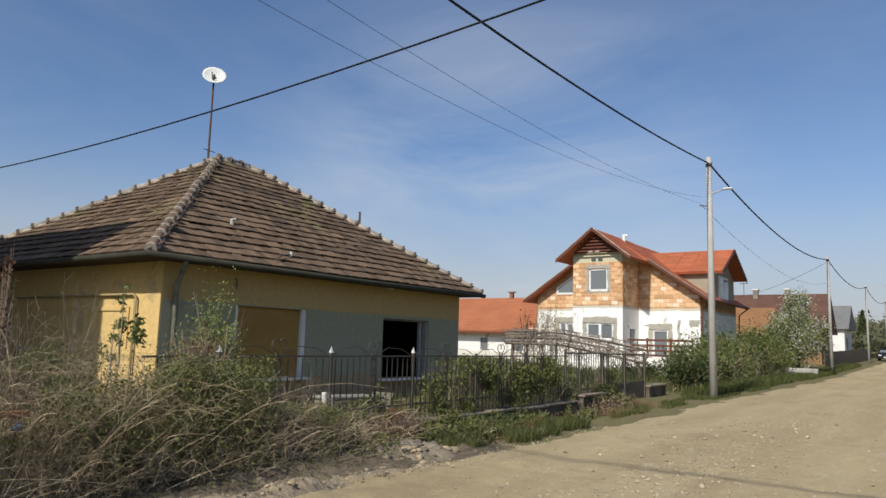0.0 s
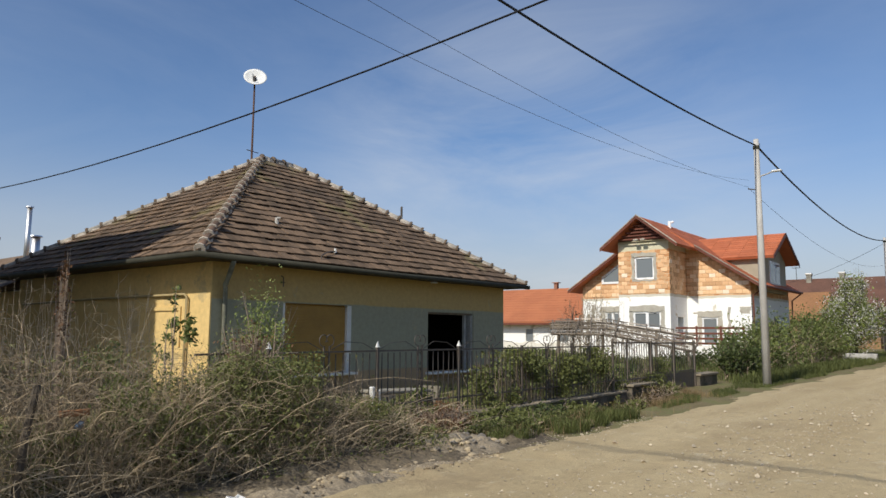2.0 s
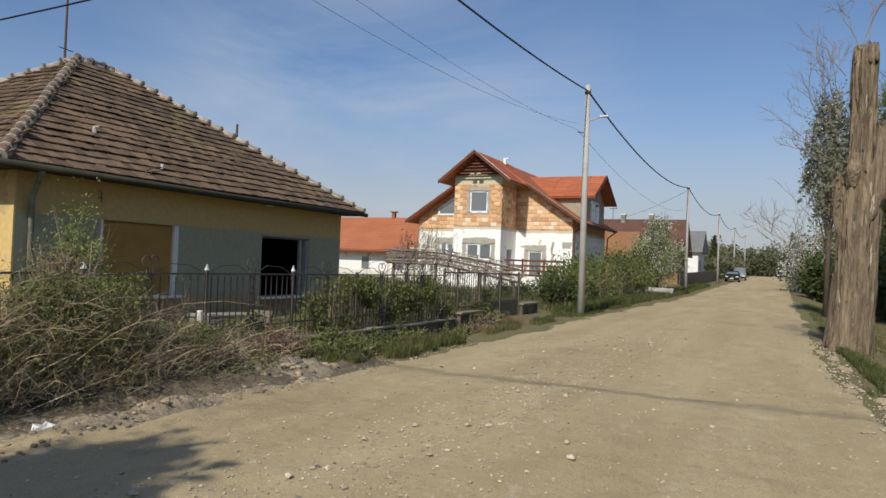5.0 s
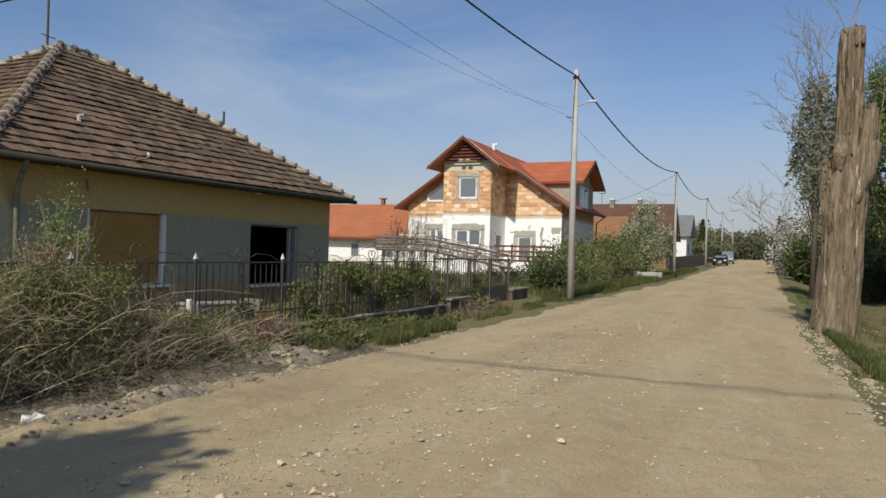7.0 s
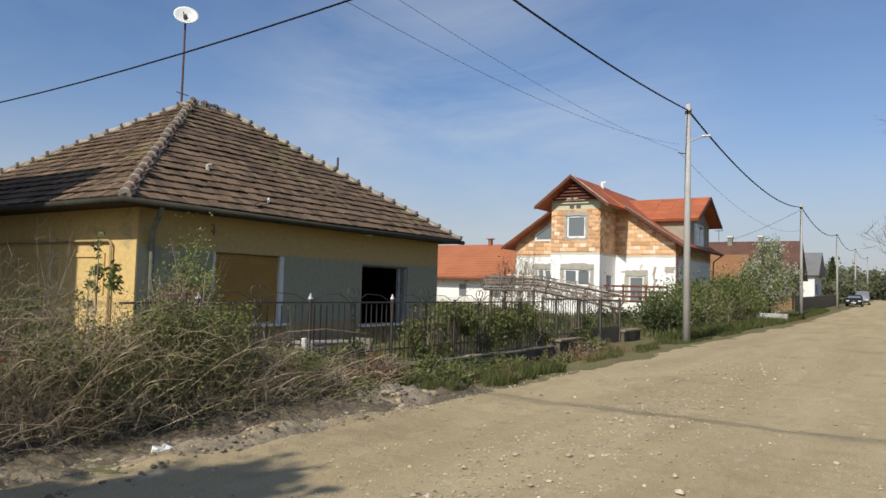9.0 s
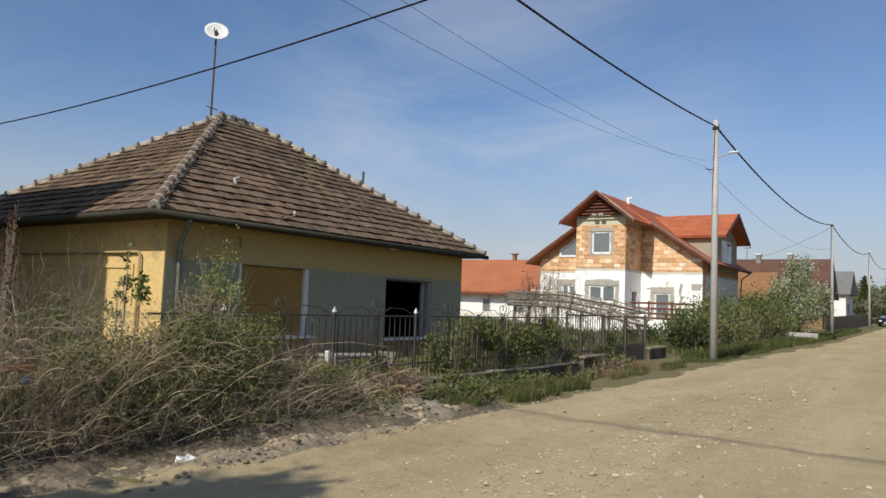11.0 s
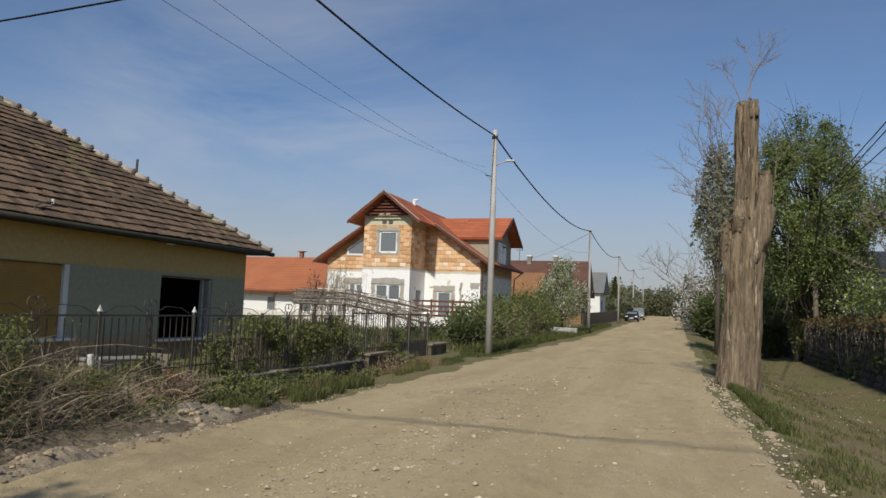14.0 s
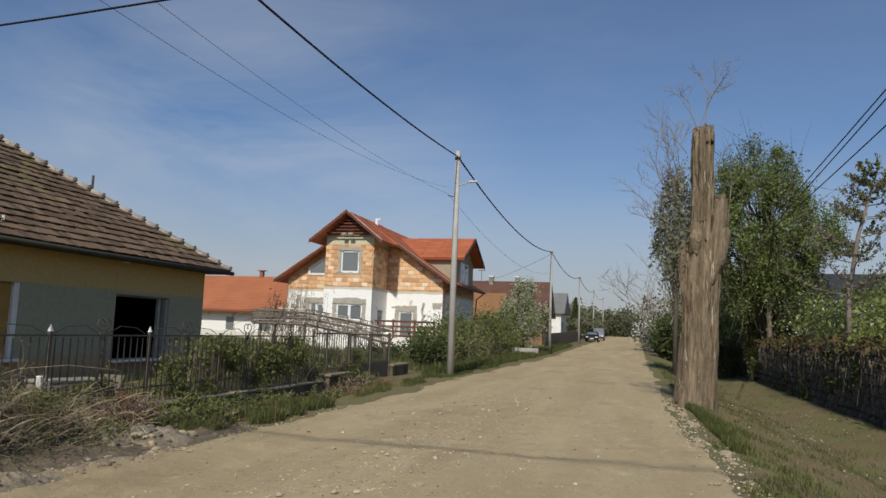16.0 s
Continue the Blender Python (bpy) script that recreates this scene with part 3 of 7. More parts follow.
def stems(mb, p0, p1, p2, r0, r1, seg=5):
    """Three-sided bent stems through p0, towards p1, to p2."""
    k = len(p0)
    t = np.linspace(0, 1, seg + 1)[None, :, None]
    p = (1 - t) ** 2 * p0[:, None] + 2 * t * (1 - t) * p1[:, None] + t ** 2 * p2[:, None]
    d = unit(np.gradient(p, axis=1))
    u = unit(np.cross(d, np.array([0.31, 0.87, 0.38])))
    w = np.cross(d, u)
    r0, r1 = np.broadcast_to(np.asarray(r0, float), (k,)), np.broadcast_to(np.asarray(r1, float), (k,))
    r = (r0[:, None] * (1 - t[:, :, 0]) + r1[:, None] * t[:, :, 0])[..., None]
    v = np.stack([p + r * (u * math.cos(a) + w * math.sin(a)) for a in (0, 2.094, 4.189)], 2).reshape(-1, 3)
    base = (np.arange(k) * (seg + 1) * 3)[:, None, None]
    i, j = np.meshgrid(np.arange(seg), np.arange(3), indexing="ij")
    q = np.stack([i * 3 + j, i * 3 + (j + 1) % 3, (i + 1) * 3 + (j + 1) % 3, (i + 1) * 3 + j], -1).reshape(1, -1, 4)
    return mb.arrays(v, (base + q).reshape(-1, 4))


def blades(mb, base, height, lean, width):
    """Grass blades: a bent strip of two faces."""
    k = len(base)
    az = rng.uniform(0, 2 * math.pi, k)
    side = np.stack([np.cos(az), np.sin(az), 0 * az], -1)
    out = np.stack([-np.sin(az), np.cos(az), 0 * az], -1)
    h = (height * rng.uniform(0.5, 1.25, (k, 1)))
    le = lean * rng.uniform(0.1, 1.3, (k, 1))
    up = np.array([[0, 0, 1.0]])
    m_ = base + up * h * 0.6 + out * h * le * 0.35
    t = base + up * h + out * h * le
    v = np.stack([base - side * width, base + side * width, m_ + side * width * 0.8, m_ - side * width * 0.8, t], 1)
    f4 = np.arange(k)[:, None] * 5 + np.array([[0, 1, 2, 3]])
    n0 = mb.n
    mb.arrays(v.reshape(-1, 3), f4)
    mb.f.extend(((np.arange(k)[:, None] * 5 + np.array([[3, 2, 4]])) + n0).tolist())
    return mb


def lumps(c, r, k, n, tight=0.33):
    """n points gathered in k clumps inside an ellipsoid of half axes r, more towards its skin."""
    q = unit(rng.normal(size=(k, 3))) * (rng.uniform(0.25, 1.0, (k, 1)) ** 0.5)
    cc = np.array(c) + q * np.array(r)
    i = rng.integers(0, k, n)
    return cc, cc[i] + rng.normal(size=(n, 3)) * np.array(r) * tight * rng.uniform(0.5, 1.2, (k, 1))[i]


def shrub(at, r, label, k=14, n=1500, leaf=0.06, m="leaf", twigs=40, bloom=0, name="shrub", group="", lift=1.0, category="shrub"):
    """A bush with stems from the ground and clumps of leaves."""
    x, y = at
    z = ground_z(x, y)
    ob = thing(name, (x, y, z), label, category, group)
    cc, pts = lumps((x, y, z + r[2] * lift), r, k, n)
    pts[:, 2] = np.maximum(pts[:, 2], z + 0.03)
    st = MB()
    i = rng.integers(0, k, twigs)
    p0 = np.array([x, y, z - 0.03]) + rng.normal(size=(twigs, 3)) * np.array([r[0] * 0.35, r[1] * 0.35, 0])
    p2 = cc[i] + rng.normal(size=(twigs, 3)) * np.array(r) * 0.35
    p2[:, 2] = np.maximum(p2[:, 2], z + 0.1)
    p1 = p0 * 0.5 + p2 * 0.5 + np.array([0, 0, 0.25 * r[2]])
    stems(st, p0, p1, p2, 0.012, 0.003)
    part("stem_growth", st, M["twig"], ob, "thin brown stems")
    lv = MB()
    leaves(lv, pts, leaf)
    part("foliage", lv, M[m], ob)
    if bloom:
        bl = MB()
        leaves(bl, lumps((x, y, z + r[2] * lift), r, k, bloom)[1], leaf * 0.9, long=1.0)
        part("blossom", bl, M["blossom"], ob, "white spring blossom")
    return ob


def limb_tree(at, height, spread, label, n=6000, leaf=0.12, m="leaf", trunk_r=0.16, crown_from=0.35, bloom=0, seed=1, name="tree", clumps=40, squash=1.0, barkm="limbbark", tight=0.2, grey_tips=0):
    """A tree: tapered trunk, limbs, and a crown of leaf clumps with gaps."""
    rs = np.random.default_rng(seed)
    x, y = at
    z = ground_z(x, y)
    ob = thing(name, (x, y, z), label, "tree")
    top = np.array([x + rs.normal() * 0.2, y, z + height * 0.9])
    tk = MB()
    tk.tube([(x, y, z - 0.1), (x + 0.05, y, z + height * 0.3), (x - 0.04, y, z + height * 0.6), tuple(top)], [trunk_r * 1.25, trunk_r, trunk_r * 0.6, trunk_r * 0.15], 9)
    part("trunk", tk, M[barkm], ob, smooth=True)
    cz = z + height * (crown_from + 1) / 2
    rad = np.array([spread, spread, height * (1 - crown_from) / 2 * squash])
    q = unit(rs.normal(size=(clumps, 3))) * (rs.uniform(0.3, 1.0, (clumps, 1)) ** 0.5)
    q[:, :2] *= np.where(q[:, 2:3] > 0.3, 0.8, 1.0)
    cc = np.array([x, y, cz]) + q * rad
    lb = MB()
    p0 = np.stack([np.full(clumps, x), np.full(clumps, y), z + height * rs.uniform(crown_from * 0.6, 0.7, clumps)], -1)
    p0[:, 2] = np.minimum(p0[:, 2], cc[:, 2])
    stems(lb, p0, p0 * 0.5 + cc * 0.5 + np.array([0, 0, 0.1 * height * 0.3]), cc, trunk_r * 0.35, trunk_r * 0.06, 6)
    i = rs.integers(0, clumps, clumps * 5)
    e = cc[i] + rs.normal(size=(clumps * 5, 3)) * rad * 0.28
    stems(lb, cc[i], cc[i] * 0.5 + e * 0.5 + rs.normal(size=e.shape) * 0.1, e, trunk_r * 0.09, trunk_r * 0.02, 3)
    part("limb_growth", lb, M[barkm], ob)
    i = rs.integers(0, clumps, n)
    w = rs.uniform(0.5, 1.3, (clumps, 1))
    lv = MB()
    if n:
        leaves(lv, cc[i] + rs.normal(size=(n, 3)) * rad * tight * w[i], leaf)
        part("crown", lv, M[m], ob)
    if bloom:
        i = rs.integers(0, clumps, bloom)
        bl = MB()
        leaves(bl, cc[i] + rs.normal(size=(bloom, 3)) * rad * tight * 1.05 * w[i], leaf * 0.8, long=1.0)
        part("blossom", bl, M["blossom"], ob, "white spring blossom")
    return ob

# ---- the old house by the fence ----
HX0, HX1, HY0, HY1 = -21.1, -12.0, 7.8, 17.85
EX, EY0, EY1, EXB = -11.5, 7.2, 18.35, -21.6
EZ, RZ = 3.05, 6.52
R1, R2 = Vector((-16.53, 12.2, RZ)), Vector((-16.53, 13.35, RZ))


def pierced(mb, us, zs, holes, place):
    """A slab of cells us x zs, less the holes (ua, ub, za, zb), as one closed skin; place(u, side, z) gives the corner."""
    us, zs = sorted({round(u, 4) for u in us}), sorted({round(z, 4) for z in zs})

    def there(i, j):
        if not (0 <= i < len(us) - 1 and 0 <= j < len(zs) - 1):
            return False
        u, z = (us[i] + us[i + 1]) / 2, (zs[j] + zs[j + 1]) / 2
        return not any(ua < u < ub and za < z < zb for ua, ub, za, zb in holes)

    ids, verts, faces = {}, [], []

    def v(i, s, j):
        if (i, s, j) not in ids:
            ids[i, s, j] = len(verts)
            verts.append(place(us[i], s, zs[j]))
        return ids[i, s, j]

    for i in range(len(us) - 1):
        for j in range(len(zs) - 1):
            if not there(i, j):
                continue
            for s in (0, 1):
                faces.append((v(i, s, j), v(i + 1, s, j), v(i + 1, s, j + 1), v(i, s, j + 1)))
            for di, dj, a, c in ((-1, 0, (i, j), (i, j + 1)), (1, 0, (i + 1, j), (i + 1, j + 1)), (0, -1, (i, j), (i + 1, j)), (0, 1, (i, j + 1), (i + 1, j + 1))):
                if not there(i + di, j + dj):
                    faces.append((v(a[0], 0, a[1]), v(c[0], 0, c[1]), v(c[0], 1, c[1]), v(a[0], 1, a[1])))
    return mb.add(verts, faces)


def hole_wall(mb, x0, x1, y0, y1, z0, z1, holes):
    """A wall along y, between x0 and x1 thick, with openings (ya, yb, za, zb)."""
    return pierced(mb, [y0, y1] + [q for h in holes for q in h[:2]], [z0, z1] + [q for h in holes for q in h[2:]], holes, lambda u, s, z: ((x0, x1)[s], u, z))


house = thing("old_house", (-16.5, 12.8, 0.0), "low derelict house with mossy brown clay tile hip roof", "house")
WA, WB = (9.55, 11.56, 0.71, 2.22), (14.31, 16.33, 0.6, 2.16)
part("front_wall", hole_wall(MB(), HX1 - 0.35, HX1, HY0 + 0.03, HY1, -0.3, EZ - 0.02, [WA, WB]), M["front"], house, "yellow over grey rendered front, yellow darkened for shade")
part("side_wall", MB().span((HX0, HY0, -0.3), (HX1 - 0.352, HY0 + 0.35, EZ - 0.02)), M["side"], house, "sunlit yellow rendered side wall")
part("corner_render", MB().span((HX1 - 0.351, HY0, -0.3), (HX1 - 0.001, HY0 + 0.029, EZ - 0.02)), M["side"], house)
part("back_wall", MB().span((HX0, HY0 + 0.352, -0.3), (HX0 + 0.35, HY1, EZ - 0.02)), M["side"], house)
part("end_wall", MB().span((HX0 + 0.352, HY1 - 0.35, -0.3), (HX1 - 0.352, HY1, EZ - 0.02)), M["side"], house)
# added room surfaces, painted near black so the windows look unlit inside
part("room_floor", MB().span((HX0 + 0.36, HY0 + 0.36, -0.1), (HX1 - 0.36, HY1 - 0.36, 0.1)), M["dark"], house)
part("partition", MB().span((-15.6, HY0 + 0.4, 0.1), (-15.45, HY1 - 0.4, EZ - 0.1)), M["dark"], house)
part("room_wall", MB().span((-15.44, 17.40, 0.12), (-12.37, 17.49, 2.9)), M["dark"], house)
part("room_wall", MB().span((-15.44, 7.96 + 0.2, 0.12), (-12.37, 8.05 + 0.2, 2.9)), M["dark"], house)
part("room_ceiling", MB().span((-15.44, 8.3, 2.85), (-12.37, 17.38, 2.9)), M["dark"], house)
# plaster moulding and conduit on the side wall
mould = MB()
mould.span((-20.9, HY0 - 0.03, 2.02), (-13.05, HY0, 2.1))
mould.span((-13.05, HY0 - 0.03, 1.3), (-12.98, HY0, 2.1))
part("moulding", mould, M["side"], house)
# soffit and fascia
sf = MB()
sf.span((EXB + 0.05, EY0 + 0.05, EZ - 0.09), (HX0, EY1 - 0.05, EZ - 0.05))
sf.span((HX1, EY0 + 0.05, EZ - 0.09), (EX - 0.05, EY1 - 0.05, EZ - 0.05))
sf.span((HX0, EY0 + 0.05, EZ - 0.09), (HX1, HY0, EZ - 0.05))
sf.span((HX0, HY1, EZ - 0.09), (HX1, EY1 - 0.05, EZ - 0.05))
part("soffit", sf, M["roofbase"], house, "dark boarded soffit")
roof = MB()
ec = [Vector((EX, EY0, EZ)), Vector((EX, EY1, EZ)), Vector((EXB, EY1, EZ)), Vector((EXB, EY0, EZ))]
roof.add(ec + [R1, R2], [(0, 1, 5, 4), (1, 2, 5), (2, 3, 4, 5), (3, 0, 4), (3, 2, 1, 0)])
roof_ob = part("roof", roof, M["roofbase"], house, "mossy brown clay tile hip roof")

# tiles: each a thin curved plate with its lower edge proud
TW, TE = 0.205, 0.298


def tile_plate():
    t = MB()
    xs = (-0.5, -0.25, 0.0, 0.25, 0.5)
    top = [(x * TW * 0.985, -0.02, 0.062 + (0.003 if abs(x) == 0.5 else 0.0)) for x in xs] + [(x * TW * 0.965, TE + 0.05, 0.018 + (0.003 if abs(x) == 0.5 else 0)) for x in xs]
    low = [(a, b, c - 0.02) for a, b, c in top]
    t.add(top + low, [(i, i + 1, i + 6, i + 5) for i in range(4)] + [(10 + i + 1, 10 + i, 15 + i, 15 + i + 1) for i in range(4)]
          + [(i + 1, i, 10 + i, 10 + i + 1) for i in range(4)] + [(0, 5, 15, 10), (9, 4, 14, 19)])
    return t


TILE = tile_plate()
tile_me = clean(mesh_of("tile", TILE, (0, 0, 0), M["tile"]))
tile_v, tile_f = np.array(TILE.v), TILE.f
M["tile_joined"] = mat("old_clay_tile_far", (0.235, 0.158, 0.10), (0.135, 0.096, 0.066), 1.6, 0.95, 26, 0.5, 0.5, 0.01, per=0.42, island=True, stain=(0.185, 0.155, 0.075), stain_scale=0.55, stain_at=0.55)
rest = MB()
tiles_made = 0


def tile_slope(a, b, ta, tb, singly):
    """Tiles over the slope from eave a-b up to ta-tb."""
    global tiles_made
    ex = (b - a).normalized()
    mid_t, mid_b = (ta + tb) / 2, (a + b) / 2
    up = (mid_t - mid_b)
    up = (up - ex * up.dot(ex))
    length = up.length
    up.normalize()
    nrm = ex.cross(up).normalized()
    if nrm.z < 0:
        nrm = -nrm
    w = (b - a).length
    s0, s1 = (ta - a).dot(ex), (tb - a).dot(ex)
    for r in range(int(length / TE)):
        h = r * TE
        k = h / length
        lo, hi = s0 * k, w + (s1 - w) * k
        off = 0.5 * TW * (r % 2)
        sag = 0.018 * noise.noise(Vector((r * 0.7, 0, 0)))
        c = math.floor(lo / TW) * TW + off
        while c < hi - TW * 0.3:
            c += TW
            if c < lo + TW * 0.2 or c > hi - TW * 0.1:
                continue
            o = a + ex * c + up * (h + sag + random.gauss(0, 0.007) + 0.02 * noise.noise(Vector((c * 0.5, r * 0.4, 2)))) + nrm * (random.gauss(0, 0.003) + 0.025 * noise.noise(Vector((c * 0.35, r * 0.3, 8.0))))
            m = Matrix((ex, up, nrm)).transposed().to_4x4()
            m = Matrix.Translation(o) @ m @ Matrix.Rotation(random.gauss(0, 0.025), 4, "Z") @ Matrix.Rotation(random.gauss(0, 0.02), 4, "Y") @ Matrix.Rotation(random.gauss(0, 0.02), 4, "X")
            if singly and r < 8 and tiles_made < 300 and a.y + c < 16.5:
                tiles_made += 1
                ob = new("tile", tile_me)
                ob.parent = roof_ob
                ob.matrix_basis = Matrix.Translation(-Vector(ORG[house])) @ m
            else:
                mm = np.array(m)
                rest.arrays(tile_v @ mm[:3, :3].T + mm[:3, 3], np.zeros((0, 4), int))
                rest.f.extend(tuple(i + rest.n - len(tile_v) for i in f) for f in tile_f)


tile_slope(ec[0], ec[1], R1, R2, True)
tile_slope(ec[3], ec[0], R1, R1, False)
tagged(part("tile_covering", rest, M["tile_joined"], roof_ob, "rows of mossy clay tiles", kind="stuff"))


def ridge_caps(a, b, n, cap_m, collar_m, proud, name="ridge_tile"):
    """Half-round caps up a hip, each with a raised collar at its lower end, on a bed of mortar."""
    d = b - a
    e = d.normalized()
    for i in range(n):
        j = Vector((random.gauss(0, 0.008), random.gauss(0, 0.008), random.gauss(0, 0.006)))
        p, q = a + d * (i / n) + j, a + d * ((i + 1.08) / n) + j
        up = Vector((0, 0, 0.03))
        part(name, MB().tube([p + up, p + (q - p) * 0.2 + up, q + up * 0.6], [0.10 + random.gauss(0, 0.005), 0.096, 0.086], 9), cap_m, roof_ob, smooth=True)
        part("collar", MB().tube([p + up * (1 + proud) - e * 0.015, p + up * (1 + proud) + e * 0.025, p + up * (1 + proud) + e * 0.055], [0.108 + 0.012 * proud, 0.113 + 0.012 * proud, 0.104], 9), collar_m, roof_ob)
        m = p + (q - p) * 0.55
        part("mortar_bed", MB().tube([m - e * 0.16 - up * 0.9, m - e * 0.02 - up * random.uniform(0.7, 1.1), m + e * 0.15 - up * 0.9], [0.10, 0.12 + random.gauss(0, 0.006), 0.10], 7), M["mortar"], roof_ob)


M["palecap"] = mat("mortar_smeared_cap", (0.45, 0.42, 0.37), (0.30, 0.265, 0.22), 4, 0.95, 25, 0.35, 0.5, per=0.25)
M["browncap"] = mat("brown_cap_clay", (0.24, 0.15, 0.10), (0.145, 0.095, 0.065), 4, 0.95, 25, 0.35, 0.5, per=0.35, stain=(0.42, 0.37, 0.30), stain_scale=5.0, stain_at=0.58)
ridge_caps(ec[0], R1, 20, M["browncap"], M["mortar"], 0.3)
ridge_caps(ec[1], R2, 20, M["palecap"], M["capjoint"], 0.55)
ridge_caps(ec[3], R1, 20, M["palecap"], M["capjoint"], 0.55)
ridge_caps(R1, R2, 3, M["palecap"], M["capjoint"], 0.55)
# gutters, pipes
gut = MB().tube([(EX + 0.06, EY0 - 0.1, EZ - 0.05), (EX + 0.06, 12.8, EZ - 0.075), (EX + 0.06, EY1 + 0.05, EZ - 0.05)], 0.06, 8)
part("gutter", gut, M["zinc"], house, "sagging grey metal gutter", True)
part("gutter", MB().tube([(EX + 0.1, EY0 - 0.06, EZ - 0.05), (EXB, EY0 - 0.06, EZ - 0.05)], 0.06, 8), M["zinc"], house, "", True)
part("downpipe", MB().tube([(EX + 0.03, 7.93, EZ - 0.1), (EX - 0.06, 7.95, 2.82), (-11.88, 8.04, 2.5), (-11.93, 8.08, 2.2), (-11.93, 8.1, 0.1)], 0.048, 8), M["lichenpipe"], house, "lichened grey downpipe", True)
part("gas_pipe", MB().tube([(-20.6, 7.74, 2.29), (-16.5, 7.74, 2.33), (-12.8, 7.74, 2.335), (-12.72, 7.74, 2.27), (-12.72, 7.74, 0.2)], 0.027, 7), M["gaspipe"], house, "old painted gas pipe", True)
# shutter window
wa = part("shutter_window", MB().span((-12.14, WA[0] + 0.1, WA[2] + 0.02), (-12.11, WA[1] - 0.14, WA[3])), M["shutter"], house, "closed ochre roller shutter window")
for i in range(24):
    z = WA[2] + 0.03 + i * 0.0605
    part("slat", MB().bevel_box((-12.095, (WA[0] + WA[1]) / 2 - 0.02, z + 0.03), (0.022, WA[1] - WA[0] - 0.24, 0.0595), 0.004), M["shutter"], wa)
part("jamb", MB().span((-12.14, WA[0], WA[2]), (-12.02, WA[0] + 0.07, WA[3])), M["white"], wa, "dull white timber jamb")
part("jamb", MB().span((-12.14, WA[1] - 0.13, WA[2]), (-12.02, WA[1], WA[3])), M["white"], wa, "dull white timber jamb")
part("window_sill", MB().bevel_box((-11.95, (WA[0] + WA[1]) / 2, WA[2] - 0.035), (0.26, WA[1] - WA[0] + 0.12, 0.06), 0.012), M["white"], wa, "worn pale sill")
wb = part("open_window", MB().span((-12.2, WB[0], WB[3] - 0.05), (-12.06, WB[1], WB[3])), M["greywood"], house, "gaping window with missing panes")
for ya, yb, xa, xb in ((WB[1] - 0.09, WB[1], -12.2, -12.04), (WB[1] - 0.30, WB[1] - 0.22, -12.18, -12.10), (WB[0], WB[0] + 0.05, -12.2, -12.1)):
    part("jamb", MB().span((xa, ya, WB[2]), (xb, yb, WB[3] - 0.052)), M["greypaint"], wb, "flaking grey timber")
part("window_sill", MB().bevel_box((-11.95, (WB[0] + WB[1]) / 2, WB[2] - 0.035), (0.28, WB[1] - WB[0] + 0.16, 0.06), 0.012), M["white"], wb, "worn pale sill")
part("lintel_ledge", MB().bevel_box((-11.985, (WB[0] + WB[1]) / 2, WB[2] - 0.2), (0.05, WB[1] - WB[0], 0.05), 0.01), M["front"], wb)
# aerial mast and dish
mast = thing("aerial_mast", (-17.0, 12.2, 6.4), "thin steel aerial mast on the roof with a white dish", "antenna")
part("pole", MB().tube([(-17.0, 12.2, 6.2), (-17.0, 12.2, 9.12)], [0.032, 0.026], 8), M["rust"], mast, "rusty steel tube")
part("crossbar", MB().tube([(-17.0, 12.02, 6.85), (-17.0, 12.42, 6.83)], 0.014, 6), M["iron"], mast)
dish = MB()
dm = look((0, 0, 0), (0.72, -0.52, 0.5)).to_3x3()
rings = [(0.0, 0.05), (0.12, 0.044), (0.22, 0.03), (0.30, 0.008), (0.335, -0.008), (0.335, -0.02), (0.28, 0.0), (0.15, 0.03), (0.0, 0.037)]
dv = [Vector((-16.98, 12.2, 9.08)) + dm @ Vector((r * math.cos(a), r * math.sin(a), z)) for r, z in rings for a in [i * math.pi / 12 for i in range(24)]]
dish.add(dv, [(j * 24 + i, j * 24 + (i + 1) % 24, (j + 1) * 24 + (i + 1) % 24, (j + 1) * 24 + i) for j in range(len(rings) - 1) for i in range(24)])
part("dish", dish, M["white"], mast, "white round dish", True)
part("clamp", MB().bevel_box((-16.97, 12.17, 9.0), (0.09, 0.09, 0.14), 0.015), M["iron"], mast)
part("feed_arm", MB().tube([(-16.95, 12.15, 8.88), (-16.87, 12.05, 9.0), (-16.85, 12.02, 9.1)], 0.014, 6), M["iron"], mast)
part("wall_hook", MB().tube([(-12.0, 9.48, 2.78), (-11.93, 9.48, 2.74), (-11.93, 9.48, 2.55)], 0.013, 6).tube([(-11.95, 9.42, 2.64), (-11.95, 9.54, 2.64)], 0.01, 5), M["iron"], house, "small dark iron hook")
part("eave_clip", MB().bevel_box((-11.62, 14.09, 2.9), (0.09, 0.2, 0.03), 0.008), M["white"], house, "pale loose strip under the eave")
part("roof_rod", MB().tube([(-19.9, 9.32, 4.42), (-19.5, 9.9, 4.92)], 0.022, 6).tube([(-19.7, 9.5, 4.55), (-19.55, 9.35, 4.6)], 0.015, 5), M["iron"], house, "dark iron rod lying on the tiles")
# roof vents and clutter
vy, vu = 10.0, 0.278
vx, vz = EX - 5.03 * vu, EZ + (RZ - EZ) * vu
rv = MB().tube([(vx, vy, vz), (vx + 0.01, vy, vz + 0.17)], [0.05, 0.04], 8).tube([(vx + 0.03, vy - 0.02, vz + 0.15), (vx + 0.07, vy + 0.05, vz + 0.16)], 0.03, 6)
solid("roof_vent", rv, M["concrete"], "small grey clay vent piece on the roof tiles", "roof vent", (vx, vy, vz))
rod = MB().tube([(-11.62, 10.24, 3.0), (-11.62, 10.24, 3.26), (-11.75, 10.5, 3.36), (-11.93, 10.92, 3.44)], 0.014, 6)
rb = solid("roof_bracket", rod, M["iron"], "thin dark cable bracket at the roof edge", "bracket", (-11.62, 10.24, 3.1))
